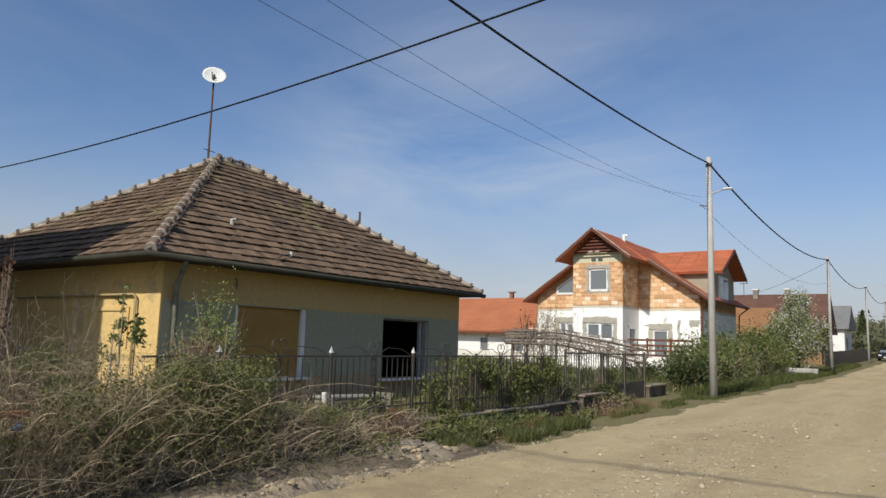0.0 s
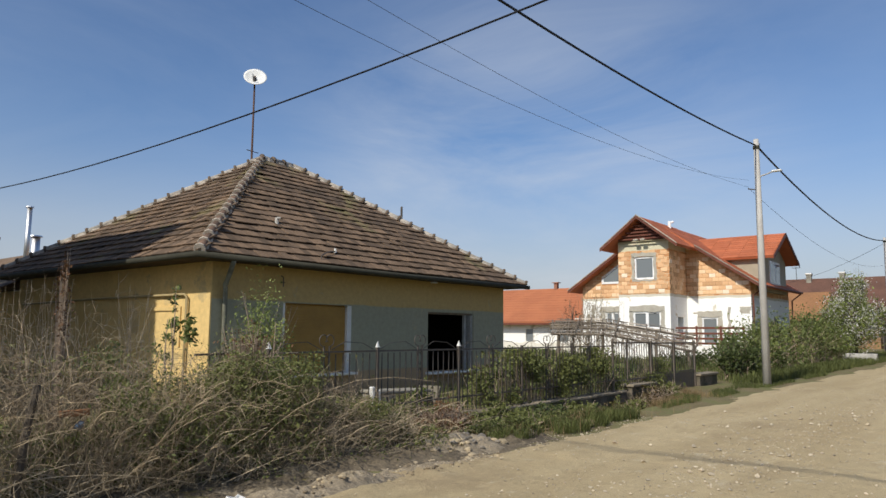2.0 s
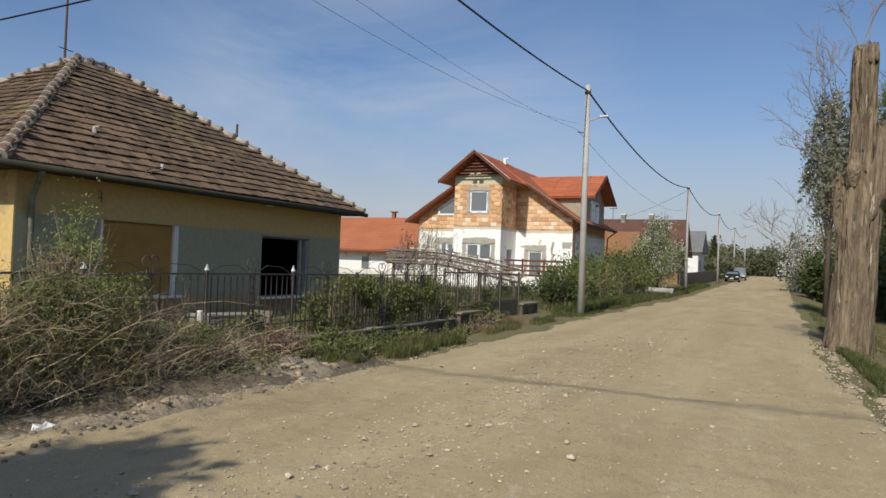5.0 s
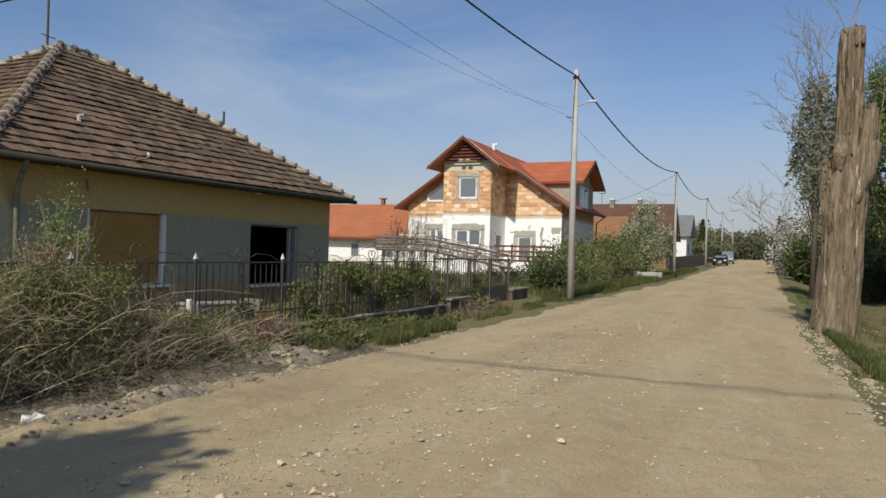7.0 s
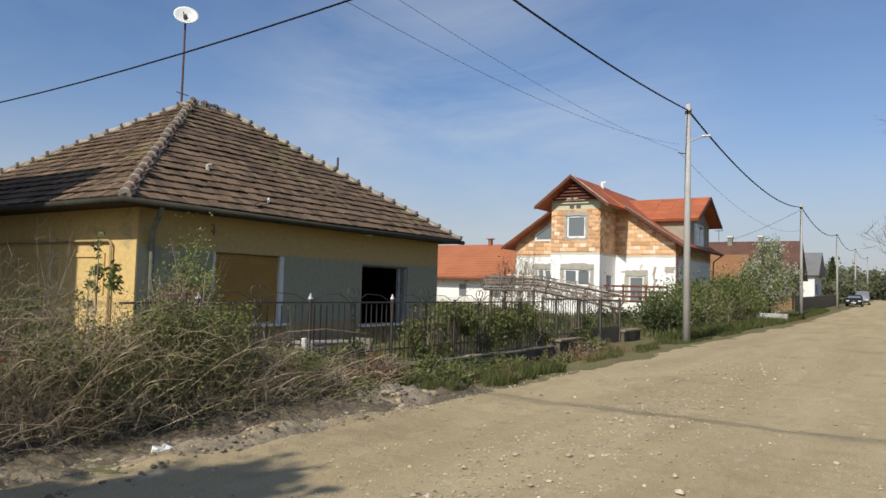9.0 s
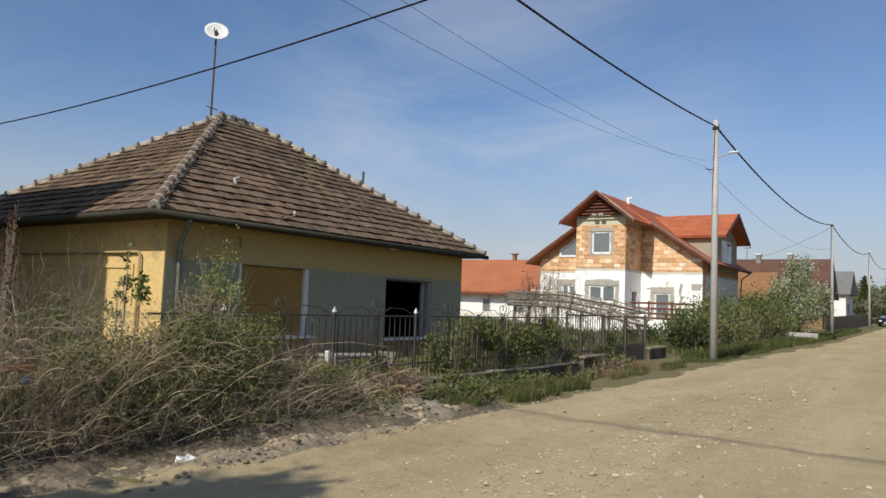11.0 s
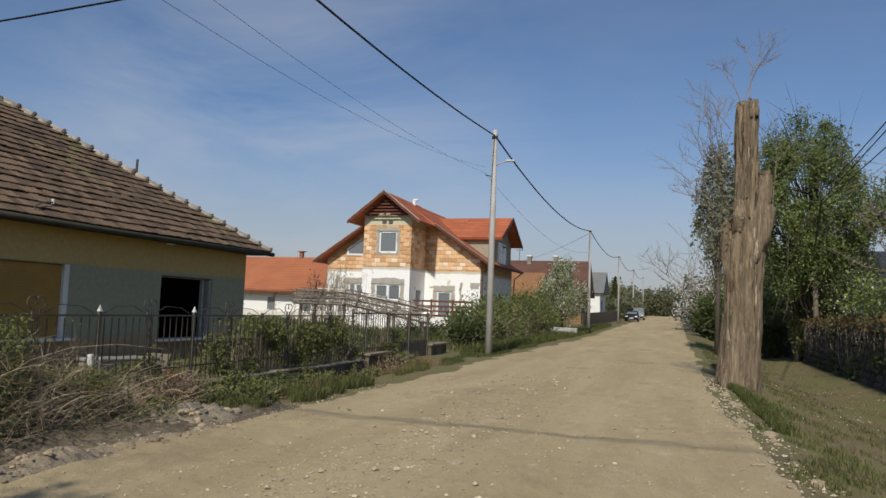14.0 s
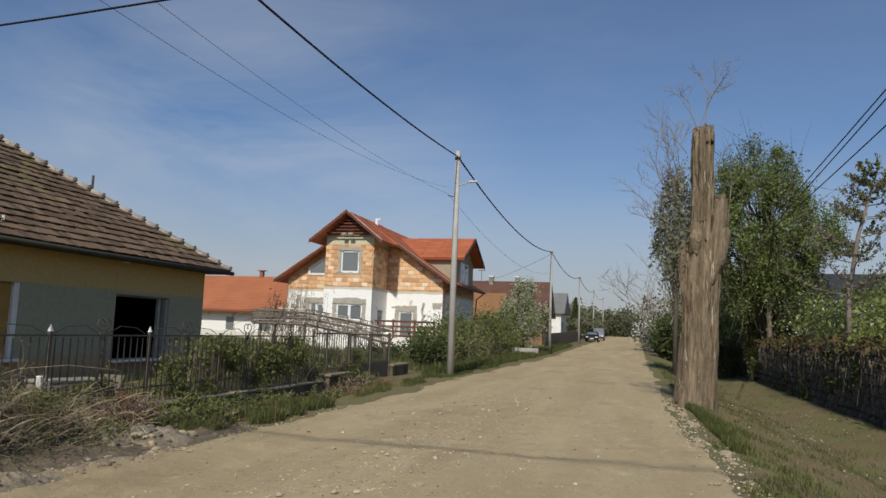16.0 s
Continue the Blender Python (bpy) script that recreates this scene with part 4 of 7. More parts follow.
part("knob", MB().tube([(-11.93, 10.92, 3.40), (-11.93, 10.92, 3.50)], 0.03, 7), M["white"], rb)
solid("roof_pipe", MB().tube([(-14.3, 15.75, 4.95), (-14.3, 15.75, 5.42)], 0.035, 7), M["iron"], "short dark pipe standing on the roof hip", "pipe", (-14.3, 15.75, 4.95))
# lower wing and flues behind
wing = thing("rear_wing", (-26, 9.5, 0), "low rear wing with brown clay tile roof", "house")
part("wall", MB().span((-34, 8.0, -0.3), (HX0 - 0.01, 15, 2.7)), M["side"], wing)
wr = MB()
wr.add([(-34, 7.4, 2.75), (EXB + 0.3, 7.4, 2.75), (EXB + 0.3, 11.5, 4.6), (-34, 11.5, 4.6), (-34, 15.6, 2.75), (EXB + 0.3, 15.6, 2.75)], [(0, 1, 2, 3), (3, 2, 5, 4), (0, 4, 5, 1), (0, 3, 4), (1, 5, 2)])
part("roof", wr, M["tile_joined"], wing, "brown clay tile roof")
for x, y, z0, z1, r in ((-25.1, 9.4, 3.3, 5.62, 0.085), (-25.35, 9.75, 3.3, 4.7, 0.14)):
    fl = thing("flue_pipe", (x, y, z0), "shiny stainless steel flue above the rear roof", "chimney", "flues behind the house")
    part("tube", MB().tube([(x, y, z0), (x, y, z1)], r, 12), M["steel"], fl, smooth=True)
    part("cap", MB().tube([(x, y, z1 + 0.01), (x, y, z1 + 0.05)], [r * 1.5, r * 1.4], 12), M["steel"], fl)


# brick chimney of the rear wing
cy, cx = 8.83, -27.0
chim = thing("brick_chimney", (cx, cy, 2.8), "weathered brown brick chimney on the rear wing", "chimney")
part("core", MB().span((cx - 0.27, cy - 0.26, 2.6), (cx + 0.27, cy + 0.26, 4.64)), M["capjoint"], chim)
part("top_course", MB().bevel_box((cx, cy, 4.69), (0.66, 0.64, 0.1), 0.012), M["chimbrick"], chim)
BR_A = clean(mesh_of("brick", MB().bevel_box((0, 0, 0), (0.045, 0.255, 0.064), 0.006), (0, 0, 0), M["chimbrick"]))
BR_B = clean(mesh_of("brick", MB().bevel_box((0, 0, 0), (0.255, 0.045, 0.064), 0.006), (0, 0, 0), M["chimbrick"]))
for r in range(24):
    z = 2.72 + r * 0.08
    for k in (-1, 1):
        for me, p in ((BR_A, (cx + 0.27, cy + k * 0.135 + (r % 2) * 0.02 - 0.01, z)), (BR_B, (cx + k * 0.14 + (r % 2) * 0.02 - 0.01, cy - 0.26, z))):
            ob = new("brick", me)
            ob.parent = chim
            ob.matrix_basis = Matrix.Translation(Vector(p) - Vector(ORG[chim]) + Vector((random.gauss(0, 0.004), random.gauss(0, 0.004), 0)))
# ---- street fence on its low wall ----
FX = -7.5
fence = thing("iron_fence", (FX, 10.5, 0.1), "dark wrought iron fence with white spear tips on low wall", "fence")
base = part("base_wall", MB().span((FX - 0.14, 3.0, -0.5), (FX + 0.14, 16.2, 0.2)), M["fencebase"], fence, "stained low concrete base wall")
for i, y in enumerate(np.arange(3.4, 16.2, 1.25)):
    y1 = min(y + 1.235, 16.2)
    part("coping", MB().bevel_box((FX, (y + y1) / 2, 0.235 + 0.012 * math.sin(i * 2.1)), (0.34, y1 - y, 0.055), 0.015), M["coping"], base, "pale worn coping slab")
RAILZ = (0.52, 1.33)
for z in RAILZ:
    part("rail", MB().box((FX, 10.3, z), (0.02, 11.2, 0.026)), M["iron"], fence)
spear_y = [5.76, 7.77, 9.78, 11.79, 13.8]
for y in spear_y:
    part("post", MB().box((FX, y, 0.82), (0.042, 0.042, 1.12)), M["iron"], fence)
    tip = MB()
    s = 0.027
    tip.add([(FX - s, y - s, 1.385), (FX + s, y - s, 1.385), (FX + s, y + s, 1.385), (FX - s, y + s, 1.385), (FX, y, 1.485)], [(0, 1, 4), (1, 2, 4), (2, 3, 4), (3, 0, 4), (3, 2, 1, 0)])
    if y < 11:
        part("spear_tip", tip, M["white"], fence, "white painted spear tip")
bar_me = clean(mesh_of("bar", MB().box((0, 0, 0), (0.014, 0.014, 1.02)), (0, 0, 0), M["iron"]))
for y in np.arange(4.9, 15.7, 0.135):
    if min(abs(y - s) for s in spear_y) < 0.06:
        continue
    ob = new("bar", bar_me)
    ob.parent = fence
    ob.matrix_basis = Matrix.Translation((0, y - 10.5, 0.79 - 0.1 + random.gauss(0, 0.006))) @ Matrix.Rotation(random.gauss(0, 0.008), 4, "X")


def scroll(y, sgn):
    """A curl of bent iron over the rail."""
    pts = []
    for i in range(22):
        a = i / 21 * 3.6 * math.pi * 0.5
        r = 0.10 * (1 - 0.6 * i / 21)
        pts.append((FX, y + sgn * (r * math.sin(a) + 0.02), 1.38 + 0.1 - r * math.cos(a) + 0.02))
    return MB().tube(pts, 0.008, 5)


for y in (6.75, 8.75, 10.75, 12.75, 14.6):
    part("scroll_post", MB().box((FX, y - 0.05, 0.84), (0.022, 0.022, 1.14)), M["iron"], fence)
    part("scroll_post", MB().box((FX, y + 0.05, 0.84), (0.022, 0.022, 1.14)), M["iron"], fence)
    for sgn in (-1, 1):
        part("scroll", scroll(y + sgn * 0.03, sgn), M["iron"], fence)
    for z in (0.7, 0.95, 1.2):
        lz = MB().tube([(FX, y, z - 0.11), (FX, y + 0.055, z), (FX, y, z + 0.11), (FX, y - 0.055, z), (FX, y, z - 0.11)], 0.007, 4)
        part("lozenge", lz, M["iron"], fence)
    for sgn in (-1, 1):
        lng = MB().tube([(FX, y + sgn * 0.1, 1.36), (FX, y + sgn * 0.35, 1.47), (FX, y + sgn * 0.7, 1.45), (FX, y + sgn * 0.92, 1.36)], 0.007, 4)
        part("curved_bar", lng, M["iron"], fence)

# wall blocks and gate beyond the fence
for y0, y1, z in ((16.55, 18.0, 0.38), (21.35, 22.9, 0.45)):
    wb_ = thing("wall_block", (FX, (y0 + y1) / 2, 0), "low stained concrete wall block with pale coping", "wall", "wall blocks beside the gate")
    part("body", MB().span((FX - 0.14, y0, -0.2), (FX + 0.14, y1, z - 0.06)), M["fencebase"], wb_)
    part("coping", MB().bevel_box((FX, (y0 + y1) / 2, z - 0.02), (0.38, y1 - y0 + 0.08, 0.07), 0.015), M["coping"], wb_)
gate = thing("iron_gate", (FX, 19.6, 0), "closed dark sheet metal gate with lattice top", "gate")
part("sheet", MB().span((FX - 0.012, 18.1, 0.02), (FX + 0.012, 21.2, 0.55)), M["gateiron"], gate, "rusty dark sheet")
for y in (18.05, 19.65, 21.3):
    part("post", MB().box((FX, y, 0.7), (0.07, 0.07, 1.5)), M["gateiron"], gate)
for z in (0.58, 1.38):
    part("rail", MB().box((FX, 19.65, z), (0.03, 3.2, 0.04)), M["gateiron"], gate)
for y in np.arange(18.2, 21.2, 0.16):
    part("bar", MB().box((FX, y, 0.98), (0.014, 0.014, 0.78)), M["gateiron"], gate)
panel = thing("side_fence", (FX, 17.2, 0.3), "dark iron fence panel standing on the wall block", "fence")
for z in (0.5, 1.4):
    part("rail", MB().box((FX, 16.9, z), (0.03, 2.3, 0.035)), M["gateiron"], panel)
for y in np.arange(15.85, 18.0, 0.15):
    part("bar", MB().box((FX, y, 0.9), (0.014, 0.014, 1.1)), M["gateiron"], panel)
for y in (15.8, 16.6):
    part("post", MB().box((FX, y, 0.75), (0.045, 0.045, 1.5)), M["gateiron"], panel)

# slab table and white stakes in the front yard
tr = thing("slab_table", (-8.4, 9.3, 0.1), "old grey concrete slab table behind the fence", "table")
part("tabletop", MB().bevel_box((-8.45, 9.25, 0.60), (0.5, 1.3, 0.06), 0.015, Matrix.Rotation(-0.03, 3, "X")), M["wallpale"], tr, "pale stained slab")
part("panel", MB().bevel_box((-8.45, 8.8, 0.3), (0.5, 0.34, 0.56), 0.015), M["wallpale"], tr)
part("panel", MB().bevel_box((-8.4, 9.98, 0.34), (0.5, 0.09, 0.66), 0.015, Matrix.Rotation(-0.42, 3, "X")), M["wallconc"], tr, "leaning dark slab")
for y, h in ((8.40, 0.58), (8.53, 0.52)):
    st_ = MB().bevel_box((-8.2, y, 0.1 + h / 2), (0.08, 0.07, h + 0.1), 0.012, Matrix.Rotation(0.05, 3, "X"))
    solid("white_stake", st_, M["white"], "short chipped white stake behind the fence", "stake", (-8.2, y, 0.1), "white stakes")
# leaning old post in the thicket
solid("leaning_post", MB().tube([(-6.32, 2.40, 0.0), (-6.35, 2.47, 0.7), (-6.35, 2.54, 1.16)], [0.036, 0.034, 0.03], 7), M["limbbark"], "dark leaning fence post in the thicket", "post", (-6.32, 2.40, 0))

# ---- utility poles and cables ----
def utility_pole(x, y, h, lamp=False, lean=0.0, label="grey concrete utility pole with a cable at its top"):
    z = ground_z(x, y)
    ob = thing("utility_pole", (x, y, z), label, "utility pole", "poles along the street")
    sh = MB().tube([(x, y, z - 0.2), (x + lean * 0.5, y, z + h * 0.5), (x + lean, y, z + h)], [0.125, 0.105, 0.08], 10)
    part("shaft", sh, M["concrete"], ob, smooth=True)
    part("clamp", MB().tube([(x + lean, y, z + h - 0.32), (x + lean, y, z + h - 0.22)], 0.105, 10), M["zinc"], ob)
    part("hook", MB().tube([(x + lean, y - 0.02, z + h - 0.25), (x + lean + 0.1, y - 0.05, z + h - 0.22), (x + lean + 0.13, y - 0.05, z + h - 0.17)], 0.014, 5), M["iron"], ob)
    if lamp:
        arm = part("lamp_arm", MB().tube([(x + lean, y, z + h - 1.25), (x + 0.3, y - 0.1, z + h - 1.2), (x + 0.52, y - 0.15, z + h - 1.15)], 0.022, 6), M["concrete"], ob)
        part("lamp_head", MB().bevel_box((x + 0.62, y - 0.17, z + h - 1.15), (0.30, 0.13, 0.06), 0.02), M["white"], arm, "pale street lamp head")
        part("insulator", MB().tube([(x - 0.05, y, z + 6.2), (x - 0.3, y - 0.05, z + 6.25)], 0.02, 5), M["iron"], ob)
    return ob


POLES = [(-6.1, 23.7, 7.85), (-6.45, 55.8, 8.1), (-6.5, 86.0, 8.1), (-6.5, 116.0, 8.0), (-6.3, 146.0, 8.0)]
for i, (x, y, h) in enumerate(POLES):
    utility_pole(x, y, h, i == 0, 0.0)
utility_pole(-6.0, -8.4, 7.7)


def cable(a, b, sag, r, label, name="overhead_cable", n=24):
    """A hanging cable from a to b."""
    a, b = Vector(a), Vector(b)
    pts = [a.lerp(b, i / n) - Vector((0, 0, 4 * sag * (i / n) * (1 - i / n))) for i in range(n + 1)]
    return solid(name, MB().tube(pts, r, 5), M["cable"], label, "cable", tuple(a), "overhead cables")


tops = [(-6.0, -8.4, ground_z(-6, -8.4) + 7.45)] + [(x, y, ground_z(x, y) + h - 0.2) for x, y, h in POLES]
for i, (a, b) in enumerate(zip(tops, tops[1:])):
    cable(a, b, 0.72 if i == 0 else 0.82, 0.024 if i == 0 else 0.032, "thick black bundled cable sagging between the poles")
for c2, c1, c0 in ((0.00386, -0.0929, 6.39), (0.0050, -0.0847, 5.79)):
    pts = [(-6.35, y, c0 + c1 * y + c2 * y * y) for y in np.linspace(-8.4, 23.6, 26)]
    solid("overhead_cable", MB().tube(pts, 0.0036, 4), M["wire"], "thin grey wire strung below the main cable", "cable", pts[-1], "overhead cables")
cable((-6.4, 23.7, 6.35), (-6.6, 55.8, 6.4), 0.9, 0.006, "thin grey wire strung below the main cable")
cable((-6.45, 55.8, 7.9), (-16.5, 72.0, 6.5), 0.35, 0.012, "thin service wire to the far house")
# service line over the old house
pts = [(0.902 * x, 4.51, 1.6 + 0.902 * (3.063 + 0.0959 * x + 0.004687 * x * x)) for x in np.arange(-31.0, 6.1, 1.0)]
solid("overhead_cable", MB().tube(pts, 0.0095, 5), M["cable"], "black service cable crossing above the road and yard", "cable", pts[-1], "overhead cables")
# unseen bundled cable above the viewer, added to cast the road's dark band
pts = [(x, 1.3, 7.0 + 0.004 * (x + 2.0) ** 2) for x in np.arange(-9.5, 5.7, 0.8)]
solid("overhead_cable", MB().tube(pts, 0.030, 6), M["cable"], "unseen thick black cable added to cast the road shadow", "cable", pts[-1], "overhead cables")
# right side: three wires to a wooden pole
for z0, k1, k2 in ((6.08, -0.058, 0.0007), (5.92, -0.063, 0.0006), (5.45, -0.029, 0.0006)):
    pts = [(4.2 + 0.15 * max(0.0, y - 24.0), y, z0 + k1 * (y - 13.5) + k2 * (y - 13.5) ** 2) for y in np.arange(2.0, 40.1, 2.0)]
    solid("overhead_cable", MB().tube(pts, 0.013, 5), M["cable"], "black wire running along the garden wall", "cable", (4.2, 40, 5), "overhead cables")
for x, y, h in ((6.75, 40.3, 6.2), (3.45, 68.0, 8.6), (5.45, 4.51, 6.2), (-28.0, 4.51, 6.4), (5.65, 1.3, 7.9), (-9.55, 1.3, 7.6)):
    z = ground_z(x, y)
    wp = thing("wooden_pole", (x, y, z), "weathered grey wooden pole beside the road", "utility pole", "wooden poles")
    part("shaft", MB().tube([(x, y, z - 0.2), (x, y, z + h)], [0.15, 0.11], 9), M["greywood"], wp, smooth=True)
    part("crossarm", MB().box((x, y, z + h - 0.4), (0.9, 0.09, 0.1)), M["greywood"], wp)

# ---- the unfinished house across the yards ----
uh = thing("unfinished_house", (-17.5, 48.0, 0.2), "half plastered brick house with new red tile roof", "house")
YF, YB, XL, XR = 44.0, 53.0, -23.0, -12.0
BX0, BX1, BY = -19.05, -15.8, 41.2
EAVE, RIDGE, XM = 4.55, 8.75, -17.45


def wall_y(mb, y0, y1, x0, x1, z0, z1, holes):
    """A wall along x with openings (xa, xb, za, zb)."""
    return pierced(mb, [x0, x1] + [q for h in holes for q in h[:2]], [z0, z1] + [q for h in holes for q in h[2:]], holes, lambda u, s, z: (u, (y0, y1)[s], z))


slope = (RIDGE - EAVE) / (XM - XL + 0.7)
zl = EAVE + 0.7 * slope
for side, (xa, xb), hole in (("left", (XL, BX0), (-21.35, -20.3, 1.95, 3.1)), ("right", (BX1, XR), (-14.95, -13.95, 0.9, 2.7))):
    part("front_wall", wall_y(MB(), YF, YF + 0.3, xa, xb, 0, zl, [hole]), M["halfplaster"], uh, "white undercoat below bare orange brick")
part("gable_brick", MB().slab([(XL, YF, zl), (BX0, YF, zl), (BX0, YF, zl + (BX0 - XL) * slope - 0.12)], (0, 0.3, 0)), M["halfplaster"], uh)
part("gable_brick", MB().slab([(BX1, YF, zl), (XR, YF, zl), (BX1, YF, zl + (XR - BX1) * slope - 0.12)], (0, 0.3, 0)), M["halfplaster"], uh)
sw = MB()
hole_wall(sw, XR - 0.3, XR, YF + 0.302, YB, 0, EAVE + 0.4, [(46.2, 47.4, 0.9, 2.9), (49.0, 50.6, 1.3, 2.9)])
part("street_wall", sw, M["halfplaster"], uh)
part("left_wall", MB().span((XL, YF + 0.302, 0), (XL + 0.3, YB, EAVE + 0.4)), M["halfplaster"], uh)
part("rear_wall", MB().span((XL + 0.302, YB - 0.3, 0), (XR - 0.302, YB, 8.0)), M["halfplaster"], uh)
WUP, WLOW = (-18.0, -16.75, 4.95, 6.35), (-18.15, -16.4, 1.95, 3.0)
bw = wall_y(MB(), BY, BY + 0.3, BX0, BX1, 0, 7.35, [WUP, WLOW])
part("bay_front", bw, M["baywall"], uh, "brick bay with a band of grey filler")
part("bay_side", MB().span((BX0, BY + 0.302, 0), (BX0 + 0.3, YF, 7.35)), M["baywall"], uh)
bs = MB()
hole_wall(bs, BX1 - 0.3, BX1, BY + 0.302, YF + 0.6, 0, 7.35, [(42.4, 43.3, 0.9, 2.7)])
part("bay_side", bs, M["baywall"], uh)
# black backdrops behind the windows: indoor shade put into their colour
part("bay_core", MB().span((BX0 + 0.302, BY + 1.6, 0), (BX1 - 0.302, BY + 1.7, 7.3)), M["dark"], uh)
part("interior_wall", MB().span((XL + 0.4, YF + 2.0, 0), (XR - 1.6, YF + 2.1, 4.8)), M["dark"], uh)


def lay_bricks(parent, x0, x1, z0, z1, face, holes=(), along="x", top=None):
    """Hollow bricks in running bond on a wall face, clear of its openings; top(u) bounds a gable."""
    r, z = 0, z0
    while z + 0.25 <= z1 + 0.01:
        u = x0 + (0.0 if r % 2 else 0.19)
        while u + 0.385 <= x1 + 0.01:
            clear = all(u + 0.38 < a or u > b or z + 0.25 < c or z > d for a, b, c, d in holes)
            if clear and (top is None or min(top(u), top(u + 0.38)) > z + 0.25):
                ob = new("brick", BRICK_X if along == "x" else BRICK_Y)
                ob.parent = parent
                o = ORG[parent]
                p = (u + 0.19, face, z + 0.125) if along == "x" else (face, u + 0.19, z + 0.125)
                ob.matrix_basis = Matrix.Translation([p[k] - o[k] + random.gauss(0, 0.004) * (k == (1 if along == "x" else 0)) for k in range(3)])
            u += 0.39
        z += 0.255
        r += 1


BRICK_X = clean(mesh_of("brick", MB().bevel_box((0, 0, 0), (0.372, 0.04, 0.238), 0.008), (0, 0, 0), M["brickpiece"]))
BRICK_Y = clean(mesh_of("brick", MB().bevel_box((0, 0, 0), (0.04, 0.372, 0.238), 0.008), (0, 0, 0), M["brickpiece"]))
lay_bricks(uh, BX0 + 0.02, BX1, 4.1, 6.75, BY - 0.004, [(WUP[0] - 0.14, WUP[1] + 0.14, WUP[2] - 0.12, WUP[3] + 0.2)])
lay_bricks(uh, BY + 0.02, YF - 0.02, 4.1, 6.75, BX1 + 0.004, along="y")
lay_bricks(uh, BX1 + 0.04, XR, 4.1, 7.2, YF - 0.004, top=lambda u: zl + (XR - u) * slope - 0.1)
lay_bricks(uh, XL, BX0 - 0.02, 4.1, 7.2, YF - 0.004, [(-21.7, -20.1, 4.9, 6.45)], top=lambda u: zl + (u - XL) * slope - 0.1)


def pvc_window(x0, x1, z0, z1, y, mull=1, name="window"):
    """A white window in a wall along x."""
    w = part(name, MB().span((x0, y + 0.06, z0), (x0 + 0.11, y + 0.14, z1)).span((x1 - 0.11, y + 0.06, z0), (x1, y + 0.14, z1))
             .span((x0 + 0.11, y + 0.06, z1 - 0.11), (x1 - 0.11, y + 0.14, z1)).span((x0 + 0.11, y + 0.06, z0), (x1 - 0.11, y + 0.14, z0 + 0.12)), M["pvc"], uh, "white plastic window")
    for i in range(1, mull):
        xm = x0 + (x1 - x0) * i / mull
        part("mullion", MB().span((xm - 0.09, y + 0.055, z0 + 0.12), (xm + 0.09, y + 0.14, z1 - 0.11)), M["pvc"], w)
    part("pane", MB().span((x0 + 0.1, y + 0.105, z0 + 0.1), (x1 - 0.1, y + 0.115, z1 - 0.1)), M["glass"], w)
    return w


pvc_window(*WUP, BY)
pvc_window(*WLOW, BY, 2)
pvc_window(-21.35, -20.3, 1.95, 3.1, YF, 2)
pvc_window(-14.95, -13.95, 0.9, 2.7, YF, 1, "door")
# raked window under the left slope
rk = part("raked_window", MB().slab([(-21.55, YF - 0.04, 4.98), (-20.2, YF - 0.04, 4.98), (-20.2, YF - 0.04, 6.35), (-21.55, YF - 0.04, 5.45)], (0, 0.05, 0)), M["pvc"], uh, "white raked corner window")
part("pane", MB().slab([(-21.4, YF - 0.05, 5.12), (-20.32, YF - 0.05, 5.12), (-20.32, YF - 0.05, 6.1), (-21.4, YF - 0.05, 5.38)], (0, 0.008, 0)), M["glass"], rk)
for y0, y1, z0, z1 in ((46.2, 47.4, 0.9, 2.9), (49.0, 50.6, 1.3, 2.9)):
    w = part("window", MB().span((XR - 0.14, y0, z0), (XR - 0.06, y0 + 0.1, z1)).span((XR - 0.14, y1 - 0.1, z0), (XR - 0.06, y1, z1)).span((XR - 0.14, y0 + 0.1, z1 - 0.1), (XR - 0.06, y1 - 0.1, z1)), M["pvc"], uh)
    part("pane", MB().span((XR - 0.11, y0 + 0.1, z0), (XR - 0.1, y1 - 0.1, z1 - 0.1)), M["glass"], w)
# grey filler round the openings
for i, (xa, xb, za, zb, y) in enumerate(((*WUP, BY), (*WLOW, BY), (-21.35, -20.3, 1.95, 3.1, YF), (-14.95, -13.95, 0.9, 2.7, YF))):
    e = 0.16 if i == 0 else 0.24
    pl = MB()
    for (a, b) in (((xa - e, zb), (xb + e, zb + e * 1.4)), ((xa - e, za), (xa, zb)), ((xb, za), (xb + e, zb)), ((xa - e, za - e * 0.6), (xb + e, za))):
        n = 7
        w_, h_ = b[0] - a[0], b[1] - a[1]
        ring = [(a[0] + w_ * k / n, a[1] + random.uniform(-.05, .03)) for k in range(n)] + [(b[0] + random.uniform(-.03, .05), a[1] + h_ * k / n) for k in range(n)] \
            + [(b[0] - w_ * k / n, b[1] + random.uniform(-.03, .07)) for k in range(n)] + [(a[0] + random.uniform(-.05, .03), b[1] - h_ * k / n) for k in range(n)]
        ring = [(min(max(p, xa - e - .1), xb + e + .1), q) for p, q in ring]
        pl.slab([(p, y - 0.012 - 0.001 * i, q) for p, q in ring], (0, 0.012, 0))
    part("filler_patch", pl, M["greyplaster"], uh, "grey filler round an opening")
